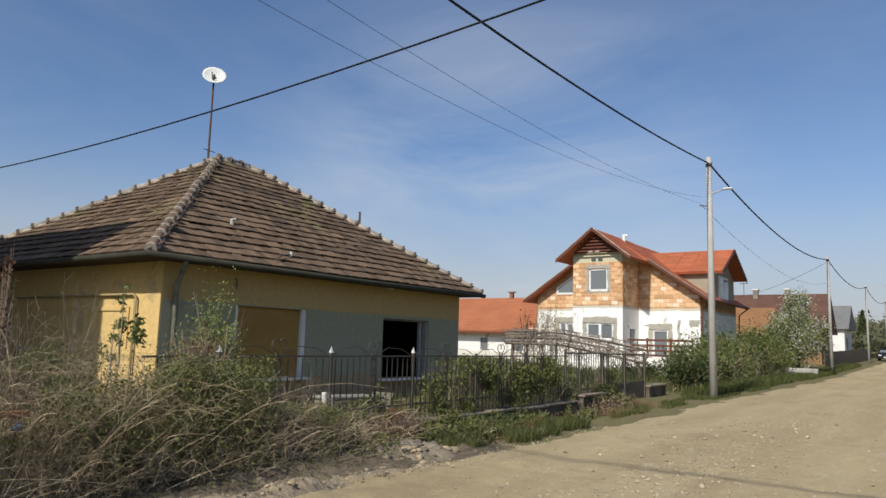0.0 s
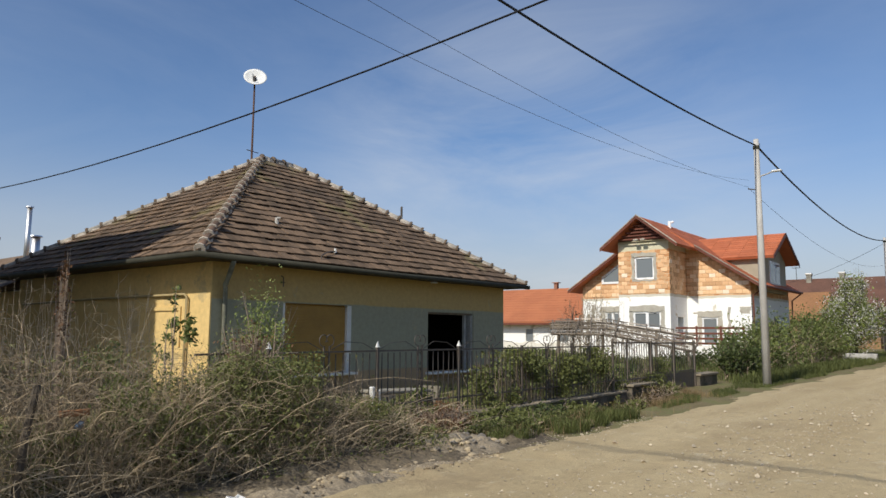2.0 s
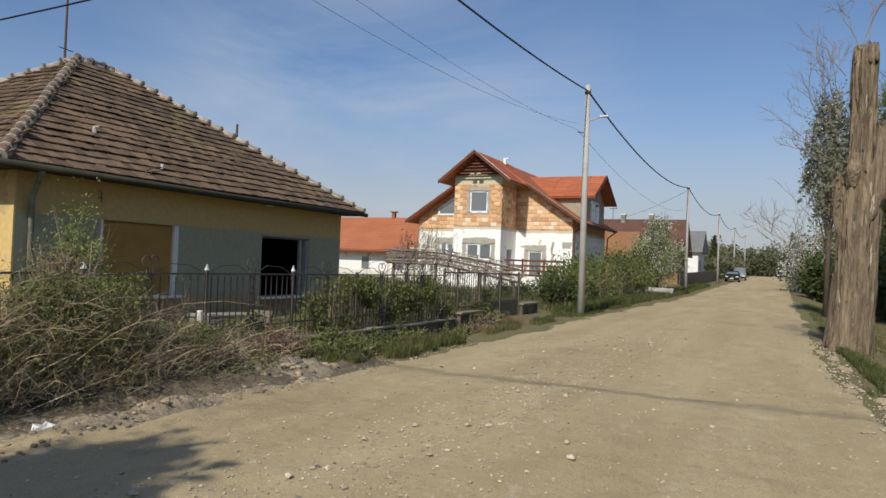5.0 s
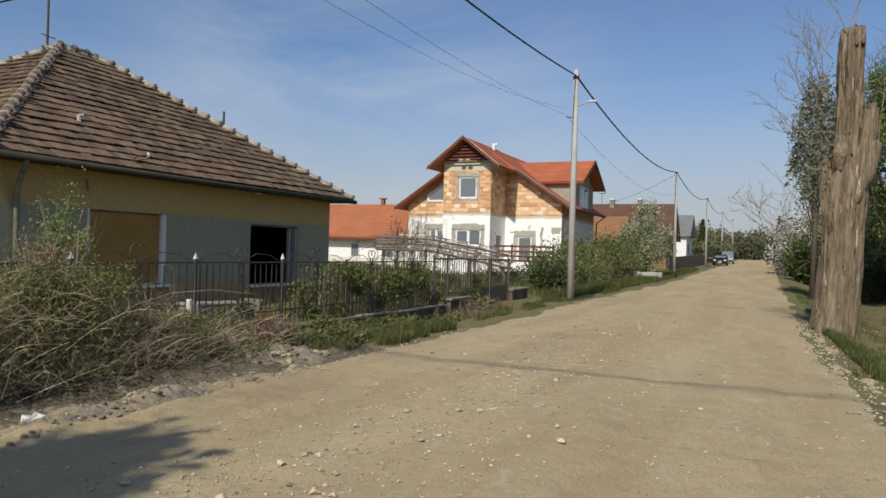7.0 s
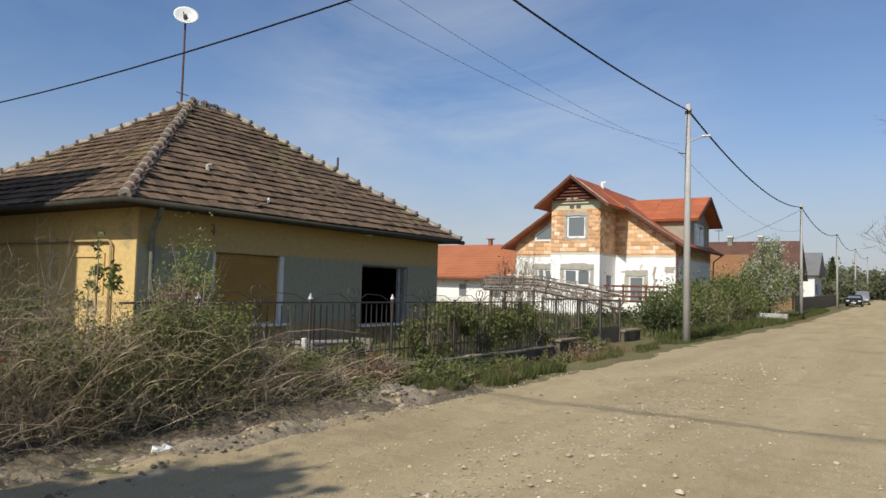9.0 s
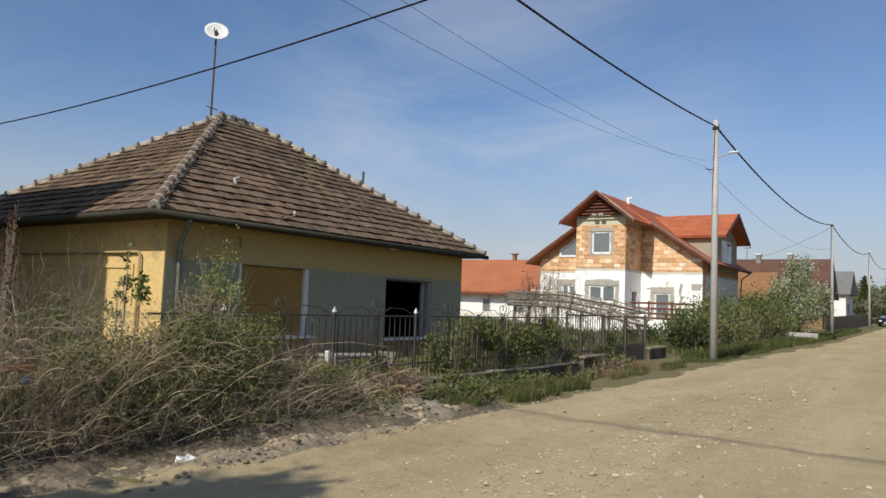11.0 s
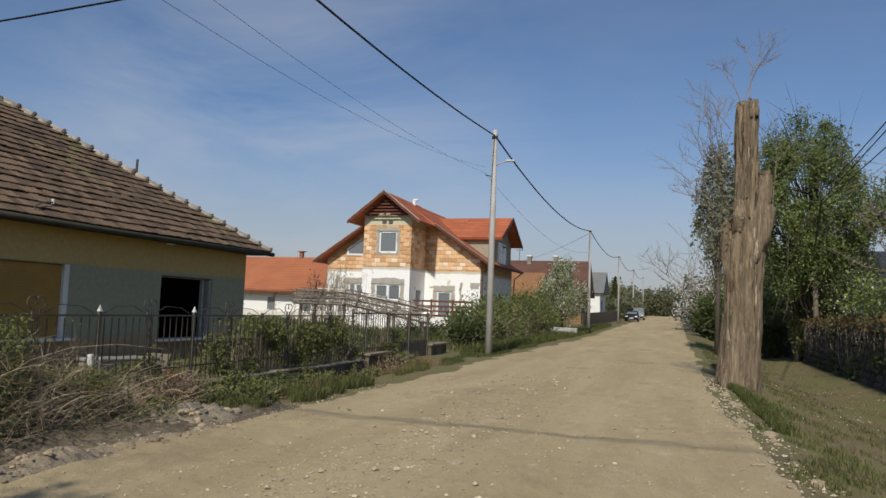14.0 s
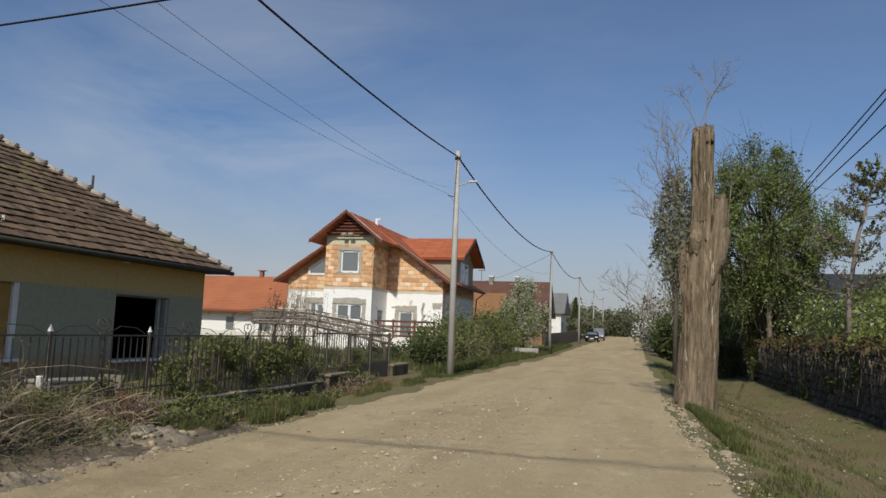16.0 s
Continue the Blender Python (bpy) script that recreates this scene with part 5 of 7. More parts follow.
# bare plaster streaks on the right part
for x, z0, z1, w_ in ((-13.3, 1.2, 3.3, 0.16), (-15.0, 2.9, 3.0, 0.9), (-12.35, 2.9, 3.3, 0.6), (-22.2, 1.7, 3.6, 0.25), (-21.6, 2.2, 3.4, 0.2), (-22.6, 1.0, 3.0, 0.15)):
    n = 9
    L_ = [(x - w_ / 2 + random.uniform(-.07, .07), z0 + (z1 - z0) * k / n) for k in range(n + 1)] + [(x + w_ / 2 + random.uniform(-.07, .07), z1 - (z1 - z0) * k / n) for k in range(n + 1)]
    part("filler_patch", MB().slab([(p, YF - 0.012, q) for p, q in L_], (0, 0.012, 0)), M["greyplaster"], uh)


def roof_plate(a, b, c, d, th=0.14, name="roof"):
    """One roof slope: eave a-b, ridge d-c, with rows of pan tiles."""
    a, b, c, d = map(Vector, (a, b, c, d))
    nrm = (b - a).cross(d - a).normalized()
    if nrm.z < 0:
        nrm = -nrm
    ob = part(name, MB().slab([a, b, c, d], -nrm * th), M["redroof"], uh, "new red tile roof slope")
    t = MB()
    rows = int((d - a).length / 0.36)
    for r in range(rows):
        k0, k1 = r / rows, (r + 1.06) / rows
        p, q = a.lerp(d, k0), b.lerp(c, k0)
        p1, q1 = a.lerp(d, min(1, k1)), b.lerp(c, min(1, k1))
        m = max(1, int((q - p).length / 0.9))
        for i in range(m):
            s0, s1 = i / m, (i + 0.985) / m
            t.slab([p.lerp(q, s0) + nrm * 0.03, p.lerp(q, s1) + nrm * 0.03, p1.lerp(q1, s1) + nrm * 0.012, p1.lerp(q1, s0) + nrm * 0.012], -nrm * 0.012)
    part("tile_covering", t, M["redroof"], ob, kind="stuff")
    return ob


ZE = EAVE
roof_plate((XL - 0.75, YB + 0.5, ZE), (XL - 0.75, YF - 0.75, ZE), (XM, YF - 0.75, RIDGE), (XM, YB + 0.5, RIDGE))
roof_plate((XR + 0.75, YF - 0.75, ZE), (XR + 0.75, YB + 0.5, ZE), (XM, YB + 0.5, RIDGE), (XM, YF - 0.75, RIDGE))
# bay roof with its gable
BA, BE, BR = -17.43, 7.0, 8.78
roof_plate((BX0 - 0.82, 47.0, BE - 0.1), (BX0 - 0.82, BY - 0.85, BE - 0.1), (BA, BY - 0.85, BR), (BA, 47.0, BR))
roof_plate((BX1 + 0.82, BY - 0.85, BE - 0.1), (BX1 + 0.82, 47.0, BE - 0.1), (BA, 47.0, BR), (BA, BY - 0.85, BR))
gb = MB().slab([(BX0 - 0.1, BY + 0.1, 7.35), (BX1 + 0.1, BY + 0.1, 7.35), (BA, BY + 0.1, 8.52)], (0, 0.12, 0))
gable = part("gable", gb, M["brownwood"], uh, "brown boarded gable")
for i in range(6):
    z = 7.42 + i * 0.2
    hw = (8.55 - z) / 1.37 * 1.7
    if hw > 0.15:
        part("board", MB().bevel_box((BA, BY - 0.42, z), (hw * 2, 0.05, 0.1), 0.01), M["brownwood"], gable)
for sx in (-1, 1):
    x = BX0 - 0.82 if sx < 0 else BX1 + 0.82
    part("barge_board", MB().slab([(x, BY - 0.88, BE - 0.28), (x, BY - 0.88, BE - 0.1), (BA, BY - 0.88, BR + 0.02), (BA, BY - 0.88, BR - 0.17)], (0, 0.04, 0)), M["brownwood"], uh, "red brown barge board")
    part("flashing", MB().slab([(x, BY - 0.9, BE - 0.09), (x, BY - 0.9, BE - 0.03), (BA, BY - 0.9, BR + 0.09), (BA, BY - 0.9, BR + 0.03)], (0, 0.03, 0)), M["paleslat"], uh, "pale metal verge strip")
    x = XL - 0.75 if sx < 0 else XR + 0.75
    x2 = BX0 - 0.82 if sx < 0 else BX1 + 0.82
    z2 = ZE + (RIDGE - ZE) * abs(x2 - x) / abs(XM - x)
    part("barge_board", MB().slab([(x, YF - 0.78, ZE - 0.18), (x, YF - 0.78, ZE), (x2, YF - 0.78, z2), (x2, YF - 0.78, z2 - 0.18)], (0, 0.04, 0)), M["brownwood"], uh)
    part("flashing", MB().slab([(x, YF - 0.8, ZE + 0.01), (x, YF - 0.8, ZE + 0.07), (x2, YF - 0.8, z2 + 0.07), (x2, YF - 0.8, z2 + 0.01)], (0, 0.03, 0)), M["paleslat"], uh)
    part("roof_lantern", MB().bevel_box((BA + sx * 0.22, BY - 0.5, 7.34), (0.3, 0.2, 0.12), 0.03), M["greyplaster"], uh)
# street-side dormer
DY0, DY1, DM, DE, DR = 45.3, 51.0, 48.1, 6.35, 8.05
roof_plate((-17.0, DY0 - 0.4, DE), (-10.9, DY0 - 0.4, DE), (-10.9, DM, DR), (-17.0, DM, DR))
roof_plate((-10.9, DY1 + 0.4, DE), (-17.0, DY1 + 0.4, DE), (-17.0, DM, DR), (-10.9, DM, DR))
dw = MB().span((-15.5, DY0, 4.3), (-11.9, DY0 + 0.25, DE + 0.05)).span((-15.5, DY1 - 0.25, 4.3), (-11.9, DY1, DE + 0.05))
dw.span((-11.9, DY0, 4.3), (-11.65, DY1, DE + 0.05))
dw.slab([(-11.9, DY0, DE + 0.05), (-11.9, DY1, DE + 0.05), (-11.9, DM, DR - 0.2)], (0.25, 0, 0))
part("dormer_wall", dw, M["dormer"], uh, "grey beige dormer wall")
w = part("window", MB().span((-11.65, 46.9, 4.75), (-11.6, 49.3, 6.25)), M["pvc"], uh)
for y in (47.05, 48.2):
    part("pane", MB().span((-11.6, y, 4.88), (-11.59, y + 0.95, 6.12)), M["glass"], w)
part("barge_board", MB().slab([(-10.88, DY0 - 0.4, DE - 0.22), (-10.88, DY0 - 0.4, DE + 0.02), (-10.88, DM, DR + 0.02), (-10.88, DM, DR - 0.22)], (0.04, 0, 0)), M["brownwood"], uh)
part("barge_board", MB().slab([(-10.88, DY1 + 0.4, DE - 0.22), (-10.88, DY1 + 0.4, DE + 0.02), (-10.88, DM, DR + 0.02), (-10.88, DM, DR - 0.22)], (0.04, 0, 0)), M["brownwood"], uh)
part("gutter", MB().tube([(XR + 0.8, YF - 0.7, ZE - 0.03), (XR + 0.8, YB + 0.4, ZE - 0.03)], 0.07, 7), M["brownwood"], uh)
part("downpipe", MB().tube([(XR + 0.75, YB + 0.2, ZE - 0.1), (XR + 0.2, YB + 0.1, ZE - 0.55), (XR + 0.08, YB + 0.1, 0.1)], 0.05, 7), M["brownwood"], uh)
part("downpipe", MB().tube([(XR + 0.75, YF + 0.1, ZE - 0.1), (XR + 0.1, YF + 0.1, ZE - 0.6), (XR + 0.08, YF + 0.1, 0.1)], 0.05, 7), M["brownwood"], uh)
part("vent_pipe", MB().tube([(-17.15, 45.0, 8.2), (-17.15, 45.0, 9.0)], 0.11, 8).tube([(-17.15, 45.0, 8.9), (-16.87, 45.0, 8.95)], 0.07, 6), M["pvc"], uh, "white vent pipe")
# deck with horizontal rails
deck = thing("timber_deck", (-14.2, 43.0, 0.2), "raised deck with brown horizontal timber railing", "deck")
part("plinth", MB().span((-16.0, 42.0, 0.0), (-11.9, 43.96, 0.95)), M["plaster"], deck, "white plinth")
for x in (-15.95, -14.6, -13.2, -11.95):
    part("rail_post", MB().box((x, 42.05, 1.55), (0.1, 0.1, 1.2)), M["brownwood"], deck)
for z in (1.12, 1.4, 1.7, 2.02):
    part("rail_board", MB().bevel_box((-13.95, 41.98, z), (4.2, 0.035, 0.12), 0.01), M["brownwood"], deck)

# ---- low annex with an orange roof ----
an = thing("annex_house", (-29, 53, 0.2), "low white house with plain orange tile roof", "house")
part("wall", wall_y(MB(), 50.0, 50.3, -38, -22.4, 0, 2.55, [(-31.4, -30.7, 1.0, 2.0), (-28.3, -27.5, 1.0, 2.0)]).span((-38, 50.302, 0), (-22.4, 57, 2.5)), M["annexwall"], an, "patchy white render")
for x in (-31.4, -28.3):
    part("window", MB().span((x, 50.1, 1.0), (x + 0.75, 50.16, 2.0)), M["glass"], an)
ar = MB()
ar.slab([(-38.5, 49.3, 2.45), (-21.8, 49.3, 2.45), (-21.8, 53.5, 5.35), (-38.5, 53.5, 5.35)], (0, 0, 0.12))
ar.slab([(-38.5, 57.7, 2.45), (-21.8, 57.7, 2.45), (-21.8, 53.5, 5.35), (-38.5, 53.5, 5.35)], (0, 0, 0.12))
aro = part("roof", ar, M["orangeroof"], an, "orange tile roof")
tr_ = MB()
for r in range(13):
    y0, z0 = 49.3 + 4.2 * r / 13, 2.6 + 2.9 * r / 13
    tr_.slab([(-38.5, y0, z0 + 0.012), (-21.8, y0, z0 + 0.012), (-21.8, y0 + 0.33, z0 + 0.225), (-38.5, y0 + 0.33, z0 + 0.225)], (0, 0.01, -0.02))
part("tile_covering", tr_, M["orangeroof"], aro, kind="stuff")
part("fascia", MB().box((-30.1, 49.25, 2.42), (16.7, 0.05, 0.16)), M["brownwood"], an)
part("chimney", MB().span((-30.6, 53.3, 5.2), (-30.3, 53.6, 5.95)).span((-30.75, 53.2, 5.95), (-30.15, 53.7, 6.02)), M["brickplain"], an)

# ---- houses farther down the street ----
bh = thing("brown_roof_house", (-13, 80, 0.4), "house with dark red brown roof behind blossom trees", "house")
part("wall", MB().span((-18.0, 76, 0), (-9.6, 84, 3.6)), M["ochrewall"], bh)
part("roof", MB().add([(-18.6, 75.2, 3.4), (-9.1, 75.2, 3.4), (-9.1, 79.8, 7.4), (-18.6, 79.8, 7.4), (-18.6, 84.6, 3.4), (-9.1, 84.6, 3.4)], [(0, 1, 2, 3), (3, 2, 5, 4), (0, 3, 4), (1, 5, 2), (0, 4, 5, 1)]), M["brownroof"], bh)
for x in (-16.2, -13.2):
    ch = part("chimney", MB().span((x, 79.3, 6.8), (x + 0.45, 79.8, 7.75)).span((x - 0.06, 79.25, 7.75), (x + 0.51, 79.9, 7.85)), M["wallpale"], bh)
for x in (-16.2, -13.2):
    part("chimney_cap", MB().span((x - 0.06, 79.25, 7.86), (x + 0.51, 79.9, 7.96)), M["plaster"], bh)
part("aerial", MB().tube([(-17.2, 79.8, 7.3), (-17.2, 79.8, 8.7)], 0.03, 5).tube([(-17.6, 79.8, 8.6), (-16.8, 79.8, 8.6)], 0.03, 5), M["zinc"], bh)
lh = thing("lean_to_house", (-14.2, 68, 0.3), "small house with tan tile roof beside the brown roof", "house")
part("wall", MB().span((-17.2, 66, 0), (-12.6, 71, 2.9)), M["ochrewall"], lh)
part("roof", MB().add([(-17.8, 65.4, 2.9), (-12.1, 65.4, 2.9), (-12.1, 68.5, 5.4), (-17.8, 68.5, 5.4), (-17.8, 71.6, 2.9), (-12.1, 71.6, 2.9)], [(0, 1, 2, 3), (3, 2, 5, 4), (0, 3, 4), (1, 5, 2), (0, 4, 5, 1)]), M["tanroof"], lh)
gh = thing("grey_roof_house", (-11.5, 97, 0.7), "white house with grey roof near the road bend", "house")
part("wall", MB().span((-14.5, 93.5, 0.3), (-9.4, 101, 4.6)), M["plaster"], gh)
part("roof", MB().add([(-15.0, 93, 4.3), (-8.9, 93, 4.3), (-8.9, 97.2, 7.2), (-15.0, 97.2, 7.2), (-15, 101.5, 4.3), (-8.9, 101.5, 4.3)], [(0, 1, 2, 3), (3, 2, 5, 4), (0, 3, 4), (1, 5, 2), (0, 4, 5, 1)]), M["greyroof"], gh)
part("window", MB().span((-12.6, 93.44, 2.0), (-11.4, 93.5, 3.3)), M["glass"], gh)
part("window", MB().span((-9.4, 95, 2.0), (-9.36, 96.2, 3.3)), M["glass"], gh)
# dark roofed building behind the garden wall
db = thing("dark_roof_building", (16, 47, -0.5), "dark roofed low building behind the garden trees", "house")
part("wall", MB().span((10.6, 43, -0.7), (24, 50, 3.3)), M["ochrewall"], db)
part("roof", MB().add([(10, 42.4, 3.2), (24.6, 42.4, 3.2), (24.6, 46.5, 5.8), (10, 46.5, 5.8), (10, 50.6, 3.2), (24.6, 50.6, 3.2)], [(0, 1, 2, 3), (3, 2, 5, 4), (0, 3, 4), (1, 5, 2), (0, 4, 5, 1)]), M["slate"], db)

# ---- pergola with a slatted roof and dry vines ----
pg = thing("slatted_pergola", (-15, 32.4, 0.1), "grey weathered slatted pergola covered with dry vines", "pergola")


def pz(x, y=31.0):
    """Its roof rises away from the street and sags towards the gate."""
    return 1.62 + 0.25 * (y - 31.0) - 0.175 * max(0.0, x + 15.0)


def px_(x, y):
    """The pergola's plan is skewed: it widens away from the street."""
    return x * y / 31.0


for x, y in ((-17.6, 31.2), (-17.6, 33.4), (-15.2, 31.2), (-15.2, 33.4), (-12.6, 31.2), (-12.6, 33.4), (-11.1, 31.2)):
    part("post", MB().tube([(px_(x, y), y, 0.0), (px_(x, y) + random.gauss(0, 0.04), y, pz(x, y))], 0.07, 6), M["greywood"], pg)
for y in (31.1, 32.3, 33.5):
    part("beam", MB().tube([(px_(x, y), y, pz(x, y) - 0.04) for x in (-18.0, -17.2, -16.4, -15, -13.5, -12.1, -10.9)], 0.055, 5), M["greywood"], pg)
for i in range(7):
    y = 30.8 + i * 0.52
    x = -18.1 + random.uniform(0, 0.5)
    while x < -11.1:
        ln = random.uniform(0.7, 1.7)
        xe = min(x + ln, -10.8)
        za, zb_ = pz(x, y) + random.gauss(0.03, 0.03), pz(xe, y) + random.gauss(0.03, 0.03)
        w_ = random.uniform(0.035, 0.06)
        xa_, xb_ = px_(x, y), px_(xe, y)
        part("slat", MB().slab([(xa_, y, za), (xb_, y + random.gauss(0, 0.05), zb_), (xb_, y + 0.04, zb_ + w_), (xa_, y + 0.04, za + w_)], (0, 0.03, 0)), M[random.choice(("paleslat", "greywood", "greywood", "limbbark"))], pg)
        x += ln + random.uniform(0.0, 0.35)
for i in range(18):
    x = -17.9 + i * 0.41
    part("slat", MB().tube([(px_(x, 30.7), 30.7, pz(x, 30.7) + 0.02 + random.gauss(0, 0.05)), (px_(x, 33.9) + random.gauss(0, 0.25), 33.9, pz(x, 33.9) + 0.1 + random.gauss(0, 0.08))], random.uniform(0.025, 0.04), 5), M["greywood"], pg)
vn = MB()
k = 300
p0 = np.stack([rng.uniform(-17.9, -12.0, k), rng.uniform(30.8, 33.8, k), np.zeros(k)], -1)
p0[:, 2] = [pz(x, y) + 0.02 for x, y in p0[:, :2]]
p2 = p0 + np.stack([rng.normal(0, 0.8, k), rng.normal(0, 0.4, k), np.zeros(k)], -1)
p2[:, 2] = [pz(min(max(x, -18.0), -11.8), y) for x, y in p2[:, :2]]
p2[:, 2] += rng.normal(0, 0.08, k) - (rng.random(k) < np.where(p0[:, 0] > -15.8, 0.8, 0.4)) * rng.uniform(0.2, 1.3, k)
p0[:, 0] *= p0[:, 1] / 31.0
p2[:, 0] *= p2[:, 1] / 31.0
stems(vn, p0, (p0 + p2) / 2 + np.array([0, 0, 0.1]) * rng.uniform(0, 1.5, (k, 1)), p2, 0.016, 0.007)
part("dry_vine_growth", vn, M["deadtwig"], pg, "pale dry vine stems", kind="stuff")
# tall dry reeds behind the pergola
rd = thing("dry_reeds", (-18.3, 36.5, 0.1), "tall straw coloured dry reeds behind the pergola", "reeds")
st = MB()
k = 70
p0 = np.stack([rng.normal(-18.6, 0.75, k), rng.normal(36.5, 0.4, k), np.full(k, 0.05)], -1)
p2 = p0 + np.stack([rng.normal(0.1, 0.35, k), rng.normal(0, 0.3, k), rng.uniform(2.4, 3.9, k)], -1)
stems(st, p0, (p0 + p2) / 2 + rng.normal(0, 0.12, p0.shape), p2, 0.014, 0.006)
i = rng.integers(0, k, 420)
t = rng.uniform(0.55, 1, (420, 1))
q = p0[i] * (1 - t) + p2[i] * t
stems(st, q, q + rng.normal(0, 0.06, q.shape), q + rng.normal(0, 0.16, q.shape) + np.array([0, 0, 0.15]), 0.009, 0.004, 3)
part("stem_growth", st, M["palecane"], rd, kind="stuff")
# ---- right side: stump, garden wall, trees ----
SX, SY = 1.42, 18.4
stump = thing("tree_stump", (SX, SY, ground_z(SX, SY)), "tall pollarded tree trunk with split bark and dead twigs", "tree stump")
ang = 72
prof = [(-0.3, 0.58, -0.06), (0.0, 0.50, -0.04), (0.4, 0.465, 0.0), (0.75, 0.45, 0.03), (1.5, 0.435, 0.08), (2.27, 0.43, 0.10), (3.03, 0.43, 0.14), (3.57, 0.43, 0.17), (4.0, 0.36, 0.15), (4.3, 0.30, 0.14), (4.58, 0.275, 0.16), (5.4, 0.27, 0.18), (6.1, 0.265, 0.17), (6.75, 0.265, 0.19), (6.9, 0.24, 0.19), (6.92, 0.14, 0.19), (6.8, 0.02, 0.19)]
zs = []
for (z0, r0, o0), (z1, r1, o1) in zip(prof, prof[1:]):
    n = max(1, int(abs(z1 - z0) / 0.1))
    zs += [(z0 + (z1 - z0) * i / n, r0 + (r1 - r0) * i / n, o0 + (o1 - o0) * i / n) for i in range(n)]
zs.append(prof[-1])
sv, sf_ = [], []
for z, r, o in zs:
    for i in range(ang):
        a = 2 * math.pi * i / ang
        c, s = math.cos(a), math.sin(a)
        w_ = z * 0.12
        crack = max(0.0, 1 - abs(noise.noise(Vector((c * 3.6 + w_, s * 3.6, z * 0.38)))) / 0.13)
        crack2 = max(0.0, 1 - abs(noise.noise(Vector((c * 7.5, s * 7.5, z * 0.8 + 4)))) / 0.10)
        lump = noise.noise(Vector((c * 2, s * 2, z * 0.6 + 9)))
        rr = r * (1.03 + 0.10 * lump + 0.05 * noise.noise(Vector((c * 11, s * 11, z * 1.6)))) - 0.11 * crack - 0.045 * crack2
        rr = max(0.01, rr) + 0.08 * max(0, math.cos(a * 5 + 0.6)) * max(0, 1 - (z + 0.3) / 1.0)
        sv.append((SX + o + rr * c, SY + rr * s, ground_z(SX, SY) + z + (0.22 * noise.noise(Vector((c * 2.5, s * 2.5, 0))) + 0.1 * noise.noise(Vector((c * 9, s * 9, 3))) + 0.08 * s if z > 6.6 else 0)))
for j in range(len(zs) - 1):
    for i in range(ang):
        sf_.append((j * ang + i, j * ang + (i + 1) % ang, (j + 1) * ang + (i + 1) % ang, (j + 1) * ang + i))
part("trunk", MB().add(sv, sf_), M["bark"], stump, "fissured grey brown bark", True)
z0 = ground_z(SX, SY)
sb = MB()
bp_ = [(SX + 0.25, SY - 0.12, z0 + 2.6), (SX + 0.34, SY - 0.16, z0 + 3.3), (SX + 0.42, SY - 0.18, z0 + 3.9), (SX + 0.50, SY - 0.18, z0 + 4.4), (SX + 0.57, SY - 0.17, z0 + 4.85), (SX + 0.60, SY - 0.16, z0 + 5.1), (SX + 0.58, SY - 0.16, z0 + 4.95)]
bq = []
for p, q in zip(bp_, bp_[1:]):
    bq += [tuple(a_ + (b_ - a_) * i / 5 for a_, b_ in zip(p, q)) for i in range(5)]
bq.append(bp_[-1])
rad_ = [0.12, 0.20, 0.19, 0.17, 0.15, 0.13, 0.02]
rq = [rad_[i // 5] + (rad_[min(6, i // 5 + 1)] - rad_[i // 5]) * (i % 5) / 5 for i in range(len(bq))]
sb.tube(bq, rq, 30)
sb.v = [(x + 0.06 * noise.noise(Vector((x * 11, y * 11, z * 1.1))), y + 0.06 * noise.noise(Vector((x * 11, y * 11, z * 1.1 + 7))), z + (0.28 * noise.noise(Vector((x * 9, y * 9, 3))) if z > z0 + 4.6 else 0.0)) for x, y, z in sb.v]
part("side_limb", sb, M["bark"], stump, "", True)
def stub(pts, rad, name="side_limb"):
    """A sawn-off limb with split bark."""
    fine = []
    for (p, q), (r0, r1) in zip(zip(pts, pts[1:]), zip(rad, rad[1:])):
        fine += [([a_ + (b_ - a_) * i / 5 for a_, b_ in zip(p, q)], r0 + (r1 - r0) * i / 5) for i in range(5)]
    fine.append((list(pts[-1]), rad[-1]))
    mb = MB().tube([f[0] for f in fine], [f[1] for f in fine], 26)
    mb.v = [(x + 0.07 * noise.noise(Vector((x * 10, y * 10, z * 1.3))), y + 0.07 * noise.noise(Vector((x * 10, y * 10, z * 1.3 + 7))), z + 0.05 * noise.noise(Vector((x * 8, y * 8, 3)))) for x, y, z in mb.v]
    part(name, mb, M["bark"], stump, "", True)


stub([(SX - 0.16, SY - 0.1, z0 + 2.5), (SX - 0.26, SY - 0.14, z0 + 3.1), (SX - 0.3, SY - 0.14, z0 + 3.6), (SX - 0.3, SY - 0.12, z0 + 4.0), (SX - 0.29, SY - 0.12, z0 + 3.95)], [0.09, 0.15, 0.155, 0.12, 0.02])
stub([(SX + 0.3, SY - 0.2, z0 + 3.0), (SX + 0.46, SY - 0.22, z0 + 3.5), (SX + 0.6, SY - 0.2, z0 + 3.95), (SX + 0.68, SY - 0.18, z0 + 4.35), (SX + 0.67, SY - 0.18, z0 + 4.3)], [0.1, 0.17, 0.16, 0.12, 0.02])
stub([(SX - 0.05, SY - 0.3, z0 + 3.7), (SX - 0.02, SY - 0.36, z0 + 4.1), (SX + 0.0, SY - 0.3, z0 + 4.5)], [0.08, 0.17, 0.05], "burl")
tw = MB()


